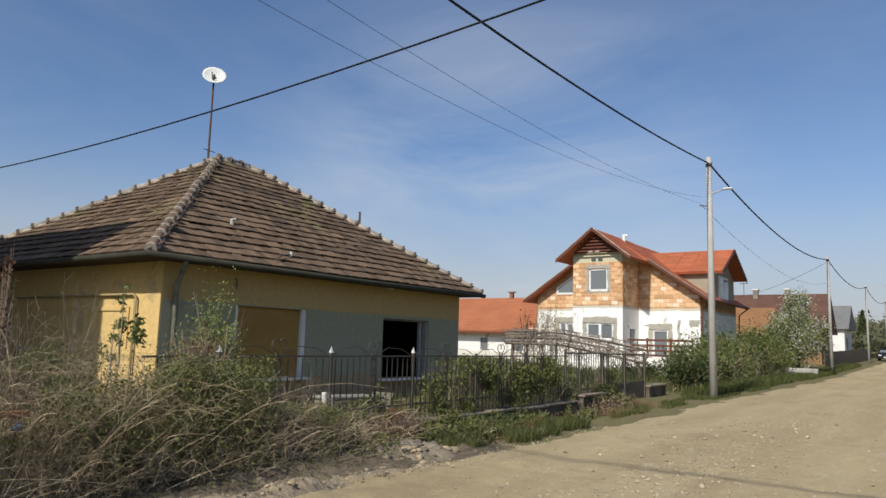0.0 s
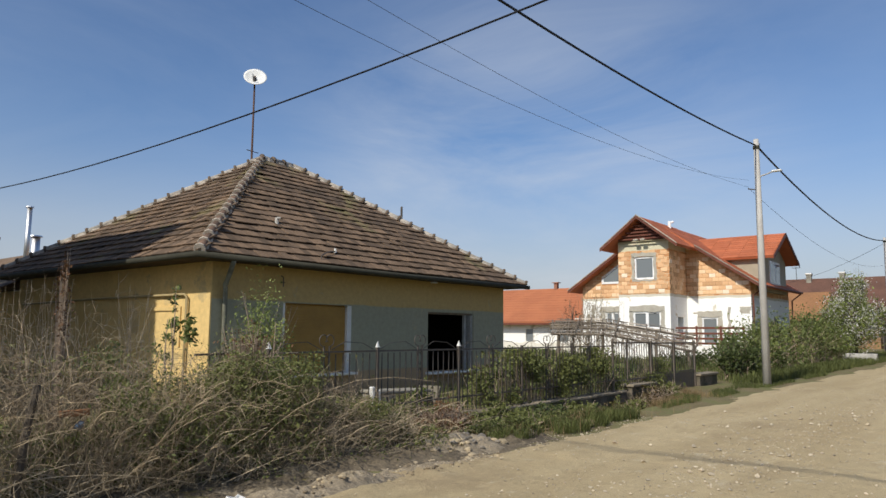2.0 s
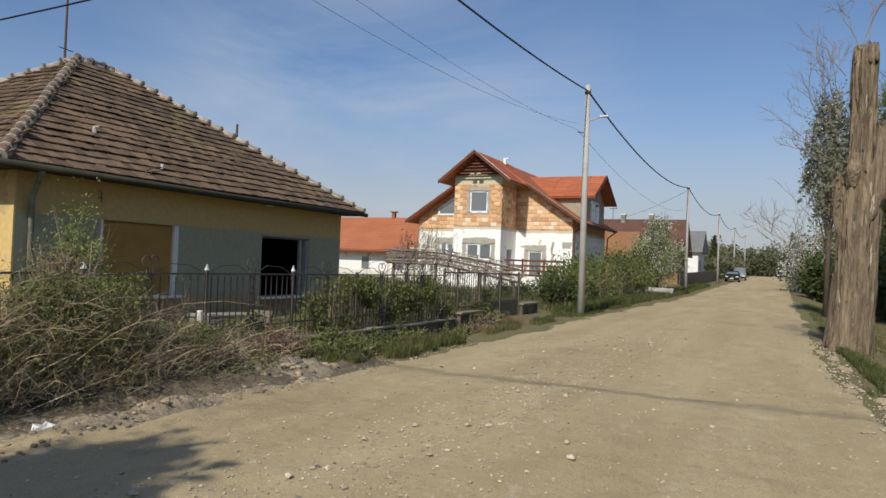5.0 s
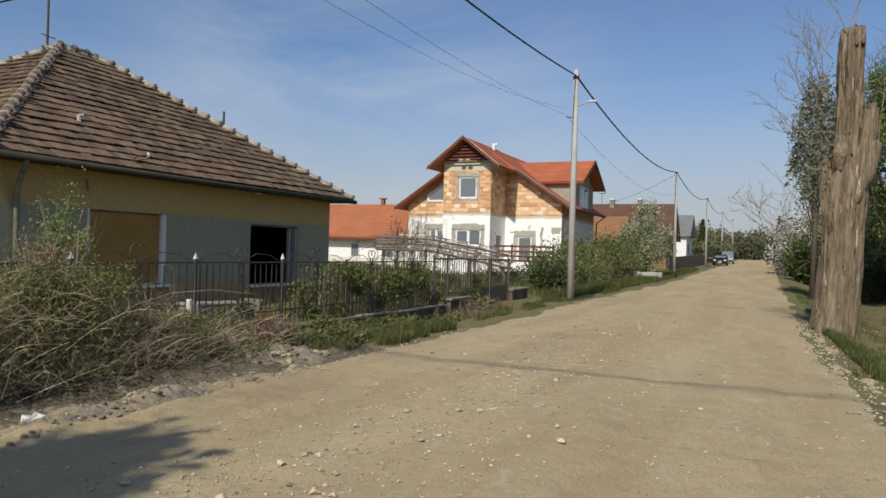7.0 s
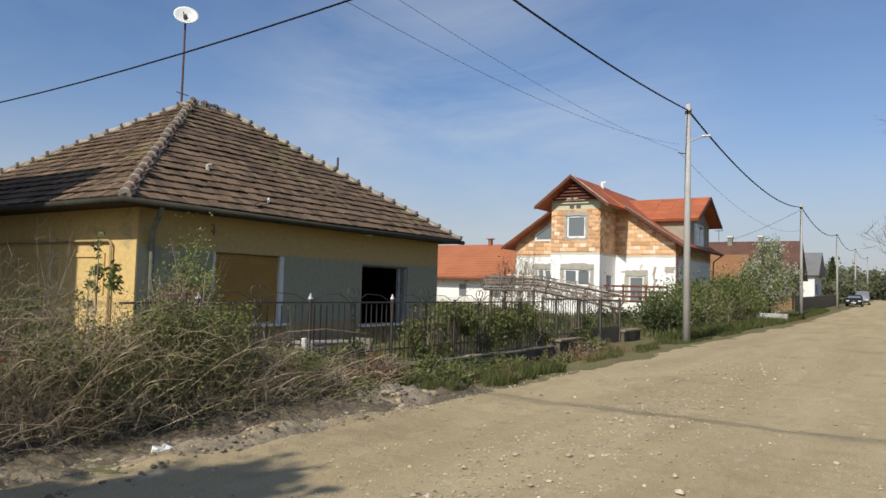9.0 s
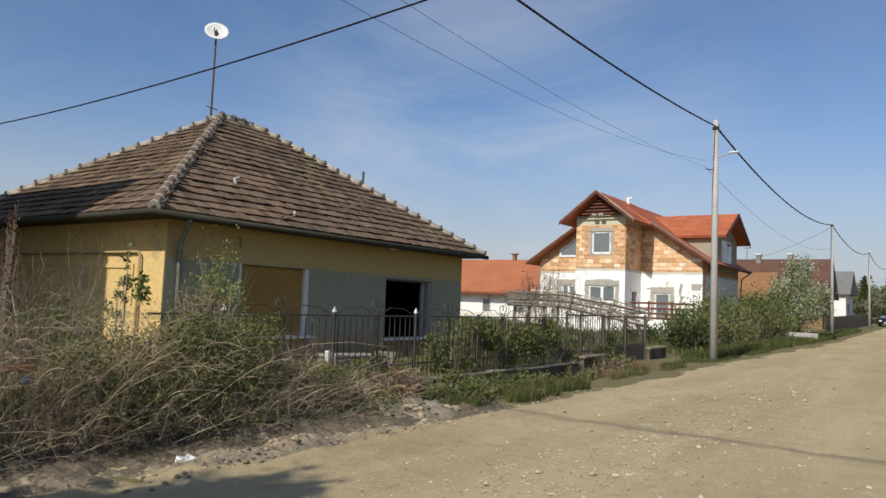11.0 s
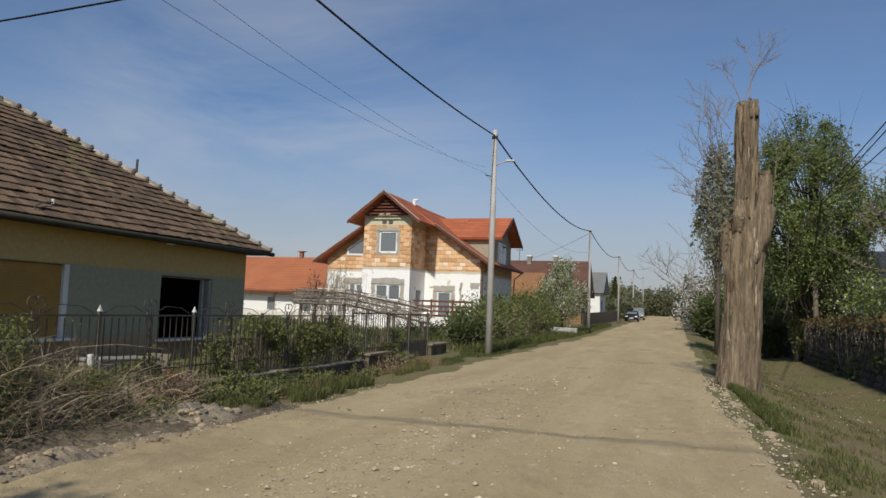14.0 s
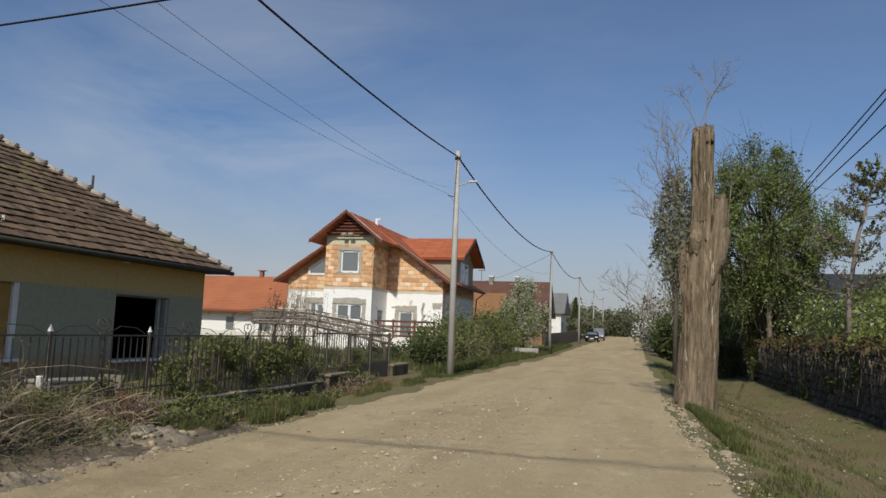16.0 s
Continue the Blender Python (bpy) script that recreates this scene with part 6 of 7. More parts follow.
def twig(p, d, length, r, depth):
    """A dead twig that forks."""
    p, d = Vector(p), Vector(d).normalized()
    pts, q = [p], p
    for i in range(4):
        d = (d + Vector((random.gauss(0, 0.14), random.gauss(0, 0.14), random.gauss(0.05, 0.1)))).normalized()
        q = q + d * length / 4
        pts.append(q)
        if depth and i > 0:
            for _ in range(random.choice((1, 1, 2))):
                nd = (d + Vector((random.gauss(0, 0.55), random.gauss(0, 0.55), random.gauss(0.1, 0.4)))).normalized()
                twig(q, nd, length * random.uniform(0.4, 0.65), r * 0.6, depth - 1)
    tw.tube(pts, [r, r * 0.85, r * 0.7, r * 0.5, r * 0.25], 4, False)


for p, d, ln, r in (((SX + 0.05, SY, z0 + 6.9), (-0.2, 0, 1), 1.5, 0.022), ((SX + 0.2, SY, z0 + 6.9), (0.25, 0, 1), 1.6, 0.022), ((SX - 0.2, SY, z0 + 6.3), (-0.9, 0, 0.8), 1.3, 0.02),
                    ((SX + 0.75, SY, z0 + 4.3), (0.08, 0, 1), 2.6, 0.014), ((SX - 0.2, SY, z0 + 4.0), (-0.9, 0, 0.6), 1.9, 0.026), ((SX - 0.3, SY, z0 + 3.5), (-0.8, -0.1, 0.6), 0.9, 0.02),
                    ((SX - 0.25, SY, z0 + 4.4), (-0.55, 0.1, 1), 2.6, 0.028), ((SX - 0.3, SY, z0 + 5.0), (-0.8, 0, 0.5), 1.4, 0.02), ((SX + 0.3, SY, z0 + 5.4), (0.6, 0, 0.9), 1.2, 0.016),
                    ((SX - 0.35, SY, z0 + 3.2), (-0.9, 0, 0.15), 0.6, 0.018), ((SX - 0.3, SY, z0 + 4.8), (-0.5, 0, 1), 2.3, 0.022), ((SX - 0.3, SY, z0 + 5.3), (-0.35, 0, 1), 2.2, 0.02),
                    ((SX - 0.35, SY, z0 + 4.2), (-0.6, 0, 1), 2.2, 0.022), ((SX - 0.3, SY, z0 + 5.8), (-0.3, 0.1, 1), 1.9, 0.018), ((SX + 0.1, SY, z0 + 6.9), (0.02, 0, 1), 1.9, 0.02)):
    twig(p, d, ln * (0.64 if p[2] > z0 + 6.0 else 0.58), r * 0.85, 2 if p[0] > SX + 0.25 else 3)
part("dead_twig_growth", tw, M["deadtwig"], stump, "bare grey dead twigs")
iv = MB()
cc, pts_ = lumps((SX - 0.35, SY - 0.1, z0 + 4.0), (0.5, 0.35, 1.3), 16, 620, 0.3)
leaves(iv, pts_, 0.07)
part("shoot_leaves", iv, M["greyleaf"], stump, "small dark leaves on shoots")

# garden wall with ivy
WX = 6.6
gw = thing("garden_wall", (WX, 30, -0.5), "dark rubble stone garden wall overgrown with ivy", "wall")
part("core", MB().span((WX + 0.03, 7.0, -1.0), (WX + 0.35, 64.0, 1.45)), M["darkstone"], gw)
st_me = []
for i in range(6):
    bm_ = MB().bevel_box((0, 0, 0), (0.16, 0.52, 0.27), 0.05)
    bm_.v = [(x + random.gauss(0, 0.012), y + random.gauss(0, 0.035), z + random.gauss(0, 0.025)) for x, y, z in bm_.v]
    st_me.append(clean(mesh_of("stone", bm_, (0, 0, 0), M["wallstone"])))
made = 0
for r in range(8):
    y = 13.0 + (r % 2) * 0.27
    while y < 33 and made < 300:
        made += 1
        ob = new("stone", random.choice(st_me))
        ob.parent = gw
        ob.matrix_basis = Matrix.Translation((0.0 + random.gauss(0, 0.015), y - 30, -0.55 + 0.5 + r * 0.28 + 0.02)) @ Matrix.Rotation(random.gauss(0, 0.06), 4, "X")
        y += 0.56
far = MB()
for r in range(8):
    y = 33.2 + (r % 2) * 0.27
    while y < 63.5:
        far.bevel_box((WX + random.gauss(0, 0.015), y, -0.53 + r * 0.28), (0.16, 0.5 + random.gauss(0, 0.04), 0.25 + random.gauss(0, 0.015)), 0.05, Matrix.Rotation(random.gauss(0, 0.06), 3, "X"))
        y += 0.56
part("stone_facing", far, M["wallstone"], gw, "courses of dark rubble stone", kind="stuff")
# bare creeper stems hanging over the face
k = 420
yy = rng.uniform(12, 50, k)
p0 = np.stack([np.full(k, WX - 0.12), yy, rng.uniform(0.9, 1.6, k)], -1)
p2 = p0 + np.stack([rng.normal(-0.05, 0.04, k), rng.normal(0, 0.3, k), -rng.uniform(0.2, 1.3, k)], -1)
part("creeper_growth", stems(MB(), p0, (p0 + p2) / 2 + rng.normal(0, 0.06, p0.shape), p2, 0.011, 0.004), M["palevine"], gw, "pale bare creeper stems", kind="stuff")
cp = MB()
k = 5200
pp = np.stack([WX + rng.normal(0.1, 0.28, k), rng.uniform(8, 64, k), 1.58 + rng.normal(0, 0.13, k)], -1)
pp[:, 2] += 0.12 * np.sin(pp[:, 1] * 1.7)
leaves(cp, pp, 0.11)
part("ivy_top", cp, M["dryivy"], gw, "brownish green ivy along the top")
cp = MB()
k = 5000
yy = rng.uniform(8, 64, k)
pp = np.stack([WX - 0.1 - np.abs(rng.normal(0, 0.07, k)), yy, rng.uniform(-0.6, 1.45, k)], -1)
pp = pp[np.array([noise.noise(Vector((0, y * 0.5, z * 0.8))) for y, z in pp[:, 1:]]) > 0.12]
leaves(cp, pp, 0.1)
part("ivy", cp, M["darkleaf"], gw, "dark ivy leaves on the face")
for i, (x, y, r, m_, b) in enumerate(((8.2, 24, (1.2, 2.2, 1.2), "brightleaf", 0), (8.0, 29, (1.2, 2.4, 1.1), "brightleaf", 300), (8.3, 34, (1.3, 2.6, 1.2), "brightleaf", 900), (8.4, 40, (1.4, 3.0, 1.5), "darkleaf", 400), (8.2, 19.5, (1.2, 2.0, 1.0), "brightleaf", 0), (9.5, 46, (1.6, 3.0, 1.7), "leaf", 300), (8.4, 53, (1.4, 3.2, 1.6), "darkleaf", 0), (10.8, 30, (1.6, 2.4, 1.5), "leaf", 0), (11.0, 36, (1.6, 2.4, 1.6), "leaf", 0))):
    shrub((x, y), r, "leafy green garden shrub behind the stone wall" if not b else "green garden shrub with white blossom behind the wall", 22, 3600, 0.095, m_, 30, b, group="garden shrubs behind the wall", lift=2.25)
limb_tree((6.9, 42.0), 13.3, 3.6, "dense bright green leafy tree behind the bare trunk", 62000, 0.085, "crownleaf", 0.22, 0.24, 0, 5, clumps=130, tight=0.095)
limb_tree((7.9, 45.0), 8.0, 2.3, "low bushy green tree beside the taller crown", 11000, 0.105, "crownleaf", 0.14, 0.1, 0, 8, clumps=60, tight=0.12)
limb_tree((1.8, 35.5), 10.2, 1.05, "slender grey green tree with sparse young leaves", 6500, 0.095, "greyleaf", 0.1, 0.4, 900, 6, clumps=60, tight=0.15)
limb_tree((6.3, 43.0), 5.2, 0.55, "ivy covered trunk beside the garden wall", 4200, 0.1, "brambleleaf", 0.16, 0.02, 0, 26, clumps=34, tight=0.16)
for x, y, r in ((5.3, 48.0, (1.0, 0.8, 1.1)), (4.6, 52.0, (0.8, 0.8, 1.0))):
    shrub((x, y), r, "dark undergrowth below the garden tree", 24, 3600, 0.1, "darkleaf", 40, group="garden shrubs behind the wall")
# tree with tiered branches and pale blossom
tt = thing("blossom_tree", (7.2, 27.5, -0.5), "tree with tiered bare branches and pale blossom buds", "tree")
part("trunk", MB().tube([(7.2, 27.5, -0.6), (7.15, 27.5, 3.2), (7.5, 27.5, 5.4), (8.3, 27.5, 8.2)], [0.11, 0.09, 0.065, 0.025], 8), M["deadtwig"], tt, smooth=True)
br, bl, lf = MB(), MB(), MB()
for i in range(64):
    z = random.uniform(3.2, 7.9)
    a = random.uniform(0, 6.28)
    ln = (8.6 - z) * 0.30 + 0.5
    p0 = Vector((7.15 + max(0, z - 3.4) * 0.235, 27.5, z))
    p2 = p0 + Vector((math.cos(a) * ln, math.sin(a) * ln, ln * 0.42))
    p1 = (p0 + p2) / 2 - Vector((0, 0, 0.2))
    br.tube([p0, p1, p2], [0.022, 0.016, 0.008], 5)
    q = np.array([list(((1 - t) ** 2) * p0 + 2 * t * (1 - t) * p1 + t * t * p2) for t in np.linspace(0.2, 1.02, 42)]) + rng.normal(0, 0.05, (42, 3))
    leaves(bl if i % 3 else lf, q, 0.085, long=1.1)
    leaves(lf, q[::2] + rng.normal(0, 0.06, q[::2].shape), 0.08)
part("branch_growth", br, M["deadtwig"], tt)
part("bud_growth", bl, M["pinkgrey"], tt, "pale grey blossom buds")
part("leaves", lf, M["leaf"], tt)
# bushes and trees along the right edge, farther on
for i, (x, y, h, s, n, b) in enumerate(((2.7, 62, 3.2, 1.4, 2600, 0), (3.0, 70, 4.2, 1.6, 2600, 500), (1.9, 73, 5.4, 2.2, 900, 3800), (3.6, 84, 6.5, 2.6, 2200, 900), (2.6, 92, 4.5, 2.0, 2500, 500), (3.0, 101, 5.0, 2.4, 2600, 0), (3.4, 112, 5.5, 2.8, 2600, 0), (5.5, 52, 4.5, 1.7, 3000, 0), (6.5, 66, 7.5, 2.6, 3600, 0), (5.2, 128, 6.5, 3.5, 2600, 0))):
    limb_tree((x, y), h, s, "spring tree with white blossom at the road edge" if b else "green bushy tree along the road edge", n, 0.19, "leaf" if i % 2 else "darkleaf", 0.12, 0.08, b, 20 + i, clumps=30, tight=0.2)
# bare branching tree over the road edge
bt = thing("bare_tree", (2.1, 64, 0.1), "bare grey tree with fine twigs", "tree")
tw = MB()
zb = ground_z(2.1, 64)
for d in ((-0.3, 0, 1), (0.2, 0, 1), (-0.7, 0, 0.9), (0.5, 0.2, 1), (-0.1, 0.2, 1)):
    twig((2.1, 64, zb + 1.2), d, 5.0, 0.06, 3)
part("branch_growth", tw, M["deadtwig"], bt)
part("trunk", MB().tube([(2.1, 64, zb - 0.1), (2.1, 64, zb + 1.4)], [0.2, 0.14], 8), M["deadtwig"], bt)

# ---- left side: thicket, fence growth, shrubs ----
def thicket():
    ob = thing("dry_thicket", (-6.9, 4.2, 0.1), "tangled thicket of dry brown stems beside the road", "thicket")

    def side_twigs(mb, p0, p1, p2, n, spread, r, up=0.05, lo=0.2):
        i = rng.integers(0, len(p0), n)
        t = rng.uniform(lo, 0.98, (n, 1))
        s = (1 - t) ** 2 * p0[i] + 2 * t * (1 - t) * p1[i] + t ** 2 * p2[i]
        e = s + rng.normal(0, spread, (n, 3)) + np.array([0.02, 0, up])
        e[:, 2] = np.maximum(e[:, 2], 0.05)
        return stems(mb, s, (s + e) / 2 + rng.normal(0, 0.04, e.shape), e, r, r * 0.4, 3)

    # dense upright growth
    st = MB()
    k = 1150
    y = 0.4 + 7.4 * rng.random(k) ** 1.2
    x = -6.72 - np.abs(rng.normal(0, 0.6, k)) + 0.35 * rng.random(k)
    p0 = np.stack([x, y, np.zeros(k)], -1)
    p0[:, 2] = [ground_z(a, b) - 0.03 for a, b in p0[:, :2]]
    hmax = np.clip(1.5 - 0.10 * np.maximum(0, y - 3.0) - 0.30 * np.maximum(0, y - 5.2), 0.3, 1.6) * (1 + 0.45 * np.array([noise.noise(Vector((a * 1.5, b * 1.9, 5.0))) for a, b in zip(x, y)]))
    h = rng.uniform(0.35, 1.0, k) * hmax
    lean = rng.normal(0.03, 0.36, (k, 2)) * h[:, None]
    lean[:, 0] += 0.12 * h
    p2 = p0 + np.concatenate([lean * 1.3, (h * rng.uniform(0.7, 1.0, k))[:, None]], 1)
    p1 = p0 + np.concatenate([lean * 0.25, (h * 1.05)[:, None]], 1)
    stems(st, p0, p1, p2, rng.uniform(0.0022, 0.005, k), 0.0014, 6)
    side_twigs(st, p0, p1, p2, 6000, 0.16, 0.0021)
    part("stem_tangle", st, M["twigpink"], ob, "dry brown tangled stems", kind="stuff")
    # long arching canes that cross one another
    cn = MB()
    k = 420
    y = rng.uniform(0.8, 8.3, k)
    p0 = np.stack([rng.uniform(-7.3, -6.35, k), y, np.full(k, 0.05)], -1)
    p2 = p0 + np.stack([rng.uniform(-0.2, 0.75, k), rng.normal(0, 1.0, k), rng.uniform(-0.02, 1.0, k) * np.clip(1.25 - 0.2 * np.maximum(0, y - 4), 0.25, 1.2)], -1)
    p1 = (p0 + p2) / 2 + np.stack([rng.normal(0.05, 0.2, k), rng.normal(0, 0.35, k), rng.uniform(0.1, 0.75, k) * np.clip(1.3 - 0.2 * np.maximum(0, y - 4), 0.3, 1.2)], -1)
    stems(cn, p0, p1, p2, rng.uniform(0.004, 0.0078, k), 0.0022, 10)
    side_twigs(cn, p0, p1, p2, 1300, 0.13, 0.0024)
    k = 190
    y = rng.uniform(0.8, 7.4, k)
    p0 = np.stack([rng.uniform(-6.7, -6.25, k), y, np.full(k, 0.08)], -1)
    p2 = p0 + np.stack([rng.uniform(0.0, 0.45, k), rng.normal(0, 0.7, k), rng.uniform(0.0, 0.35, k)], -1)
    p1 = (p0 + p2) / 2 + np.stack([rng.normal(0.08, 0.12, k), rng.normal(0, 0.3, k), rng.uniform(0.05, 0.6, k)], -1)
    stems(cn, p0, p1, p2, rng.uniform(0.003, 0.0065, k), 0.002, 9)
    side_twigs(cn, p0, p1, p2, 900, 0.11, 0.0022)
    part("cane_tangle", cn, M["cane"], ob, "pale arching bramble canes", kind="stuff")
    # leaves in loose clouds, thicker towards the fence corner
    lv = MB()
    k = 90000
    y = rng.uniform(0.8, 8.3, k)
    q = np.stack([-6.75 + rng.normal(0, 0.34, k), y, rng.uniform(0.06, 1.0, k) * (np.clip(1.35 - 0.36 * np.maximum(0, y - 5.2), 0.3, 1.4) + 0.25 * np.sin(y * 4.1) * np.sin(y * 1.7 + 1))], -1)
    dens = np.array([noise.noise(Vector((a * 1.4, b * 1.4, c * 1.8))) + 0.5 * noise.noise(Vector((a * 4, b * 4, c * 4))) + (0.24 - 0.2 * abs(b - 5.0) if b < 6.2 else 0.0) for a, b, c in q])
    leaves(lv, q[dens > 0.05], 0.022)
    part("leaves", lv, M["brambleleaf"], ob, "small green bramble leaves")
    # tall thin stalks standing clear of the tangle
    weeds = MB()
    k = 200
    p0 = np.stack([rng.uniform(-8.9, -7.1, k), 1.0 + 3.4 * rng.random(k) ** 1.2, np.zeros(k)], -1)
    p2 = p0 + np.stack([rng.normal(0, 0.2, k), rng.normal(0, 0.2, k), rng.uniform(1.2, 2.25, k)], -1)
    p1 = (p0 + p2) / 2 + rng.normal(0, 0.07, p0.shape)
    stems(weeds, p0, p1, p2, 0.0042, 0.0014, 5)
    side_twigs(weeds, p0, p1, p2, 2400, 0.10, 0.0017, 0.1, 0.4)
    part("weed_growth", weeds, M["deadtwig"], ob, "tall dry weed stalks", kind="stuff")
    return ob


thicket()
G = "shrubs along the fence"
shrub((-7.2, 5.35), (0.3, 0.36, 0.25), "rust brown dead plume in the thicket", 12, 500, 0.02, "deadleaf", 260, group=G, lift=5.0)
shrub((-7.05, 5.1), (0.4, 0.5, 0.6), "green bramble bush against the fence", 30, 15000, 0.02, "brambleleaf", 160, group=G)
shrub((-6.9, 4.5), (0.42, 0.6, 0.5), "green bramble bush against the fence", 28, 13000, 0.02, "brambleleaf", 160, group=G)
shrub((-7.0, 6.3), (0.3, 0.6, 0.24), "dark green bramble bush by the fence wall", 24, 11000, 0.021, "darkleaf", 140, group=G)
shrub((-7.0, 7.4), (0.24, 0.55, 0.17), "low dark green bramble by the fence wall", 20, 8000, 0.022, "darkleaf", 120, group=G)
shrub((-6.9, 9.5), (0.28, 0.6, 0.24), "green weeds by the fence wall", 18, 3800, 0.03, "brambleleaf", 160, group=G)
shrub((-6.8, 10.8), (0.28, 0.6, 0.26), "green weeds by the fence wall", 18, 3600, 0.03, "brambleleaf", 160, group=G)
shrub((-9.5, 4.03), (0.1, 0.1, 0.55), "tall dark dead weed stalks before the shaded wall", 12, 420, 0.03, "deadleaf", 70, group=G, lift=3.4)
shrub((-6.7, 8.35), (0.3, 0.55, 0.26), "dead rust brown weeds beside the rubble", 18, 2800, 0.022, "deadleaf", 520, group=G)
shrub((-8.6, 6.45), (0.42, 0.36, 0.92), "feathery light green shrub near the downpipe", 34, 9000, 0.026, "brightleaf", 200, group=G)
for y, r, n, m_ in ((10.2, 0.26, 1800, "brambleleaf"), (11.7, 0.25, 1800, "darkleaf"), (12.8, 0.22, 1300, "brambleleaf"), (13.6, 0.2, 900, "brambleleaf"), (14.6, 0.2, 260, "dryivy"), (15.3, 0.2, 700, "brambleleaf"), (15.9, 0.24, 300, "dryivy"), (17.0, 0.2, 260, "dryivy"), (17.8, 0.16, 500, "brambleleaf")):
    shrub((-7.0 + random.gauss(0, 0.06), y), (0.26, 0.6, r), "low dry weeds before the fence wall" if m_ == "dryivy" else "low green weeds before the fence wall", 16, n, 0.045, m_, 90, group=G)
for x, y, r in ((-6.4, 9.0, 0.12), (-6.3, 10.0, 0.15), (-6.35, 11.0, 0.13), (-6.5, 12.1, 0.12)):
    shrub((x, y), (0.24, 0.5, r), "green roadside weeds beside the fence", 16, 1500, 0.032, "brambleleaf", 90, group=G)
shrub((-8.0, 9.35), (0.16, 0.3, 0.26), "small green weed bush beside the slab table", 12, 700, 0.04, "leaf", 30, group=G)
# sapling at the house corner
sp = thing("laurel_sapling", (-10.9, 6.35, 0.0), "young glossy leaved sapling before the sunlit wall", "shrub")
sst, slv = MB(), MB()
for a, b in (((-10.9, 6.35, 0), (-10.85, 6.4, 2.35)), ((-10.9, 6.35, 0.6), (-10.6, 6.2, 1.75)), ((-10.9, 6.35, 0.6), (-11.15, 6.45, 1.8))):
    sst.tube([a, [(p + q) / 2 + random.gauss(0, 0.04) for p, q in zip(a, b)], b], [0.016, 0.012, 0.006], 5)
part("stem_growth", sst, M["twig"], sp)
q = np.concatenate([lumps((-10.82, 6.46, 1.6), (0.25, 0.25, 0.27), 10, 230, 0.3)[1], lumps((-10.84, 6.42, 2.15), (0.08, 0.08, 0.24), 5, 30, 0.3)[1], lumps((-11.25, 6.35, 1.2), (0.22, 0.22, 0.2), 6, 60, 0.3)[1]])
leaves(slv, q, 0.062)
part("leaves", slv, M["leaf"], sp)
# ivy through the fence
for y0, y1, zt, n in ((10.4, 12.3, 1.3, 4200), (12.2, 14.1, 1.5, 6500), (14.2, 16.2, 1.3, 5200), (17.0, 19.0, 1.0, 2600)):
    ivy = thing("fence_ivy", (FX, (y0 + y1) / 2, 0.3), "dark ivy shrub growing through the iron fence", "shrub", G)
    lv = MB()
    k = n * 2
    q = np.stack([FX + rng.normal(-0.12, 0.16, k), rng.uniform(y0, y1, k), rng.uniform(0.3, zt, k)], -1)
    keep = np.array([noise.noise(Vector((0, b * 1.3, c * 1.6))) + 0.2 * (0.9 - c) for a, b, c in q]) > 0.1
    leaves(lv, q[keep], 0.036)
    part("leaves", lv, M["brambleleaf"], ivy)
    p0 = np.stack([np.full(60, FX - 0.1), rng.uniform(y0, y1, 60), np.full(60, 0.1)], -1)
    p2 = p0 + np.stack([rng.normal(0, 0.1, 60), rng.normal(0, 0.3, 60), rng.uniform(0.4, zt, 60)], -1)
    part("stem_growth", stems(MB(), p0, (p0 + p2) / 2, p2, 0.007, 0.003), M["twig"], ivy)
G2 = "shrubs in the yards"
for x, y, r, n, m_ in ((-9.0, 13.6, (0.6, 0.8, 0.44), 1100, "leaf"), (-9.6, 16.5, (0.6, 0.9, 0.38), 800, "darkleaf"), (-9.2, 19.0, (0.6, 0.9, 0.34), 700, "leaf"), (-9.8, 22.0, (0.7, 0.9, 0.3), 700, "darkleaf"),
                       (-12.5, 24.0, (1.5, 1.5, 0.28), 2600, "leaf"), (-15.0, 26.0, (1.6, 1.4, 0.26), 2600, "darkleaf"), (-18.5, 29.0, (1.8, 1.6, 0.28), 2600, "leaf"), (-11.2, 32.5, (1.4, 1.4, 0.35), 2200, "darkleaf"),
                       (-22.0, 36.0, (2.2, 1.6, 0.3), 2200, "leaf"), (-27.0, 42.0, (2.5, 1.6, 0.3), 2200, "leaf")):
    shrub((x, y), r, "green unpruned shrub in the neglected yard", 22, n, 0.075, m_, 50, group=G2)
for x, y, r, n, m_ in ((-7.5, 25.4, (0.55, 0.8, 0.66), 2800, "darkleaf"), (-7.9, 28.0, (0.8, 1.2, 0.78), 3000, "leaf"), (-8.2, 31.5, (0.9, 1.4, 1.05), 2800, "leaf"), (-8.3, 35.5, (1.0, 1.6, 0.95), 3200, "leaf"),
                       (-8.5, 40.0, (1.1, 1.8, 1.3), 3200, "leaf"), (-8.7, 45.5, (1.2, 2.0, 1.2), 5000, "leaf"), (-9.1, 51.0, (1.3, 2.2, 1.1), 4600, "leaf"), (-10.5, 57.0, (1.5, 2.2, 1.3), 4200, "darkleaf")):
    shrub((x, y), r, "dense green hedge shrub behind the roadside pole", 26, n, 0.075, m_, 130, group="hedge shrubs by the pole", lift=1.05)
limb_tree((-8.0, 52.0), 5.2, 1.75, "small fruit tree in full white blossom", 8000, 0.085, "brightleaf", 0.12, 0.15, 9000, 41, "blossom_tree", clumps=46, tight=0.15)
limb_tree((-9.8, 61.0), 4.2, 1.8, "green fruit tree beside the far fence", 3000, 0.14, "leaf", 0.12, 0.2, 400, 42, clumps=34, tight=0.18)
limb_tree((-19.5, 36.0), 3.4, 0.8, "slim leafless poplar sapling behind the pergola", 60, 0.1, "deadleaf", 0.06, 0.15, 0, 43, clumps=34, tight=0.2)
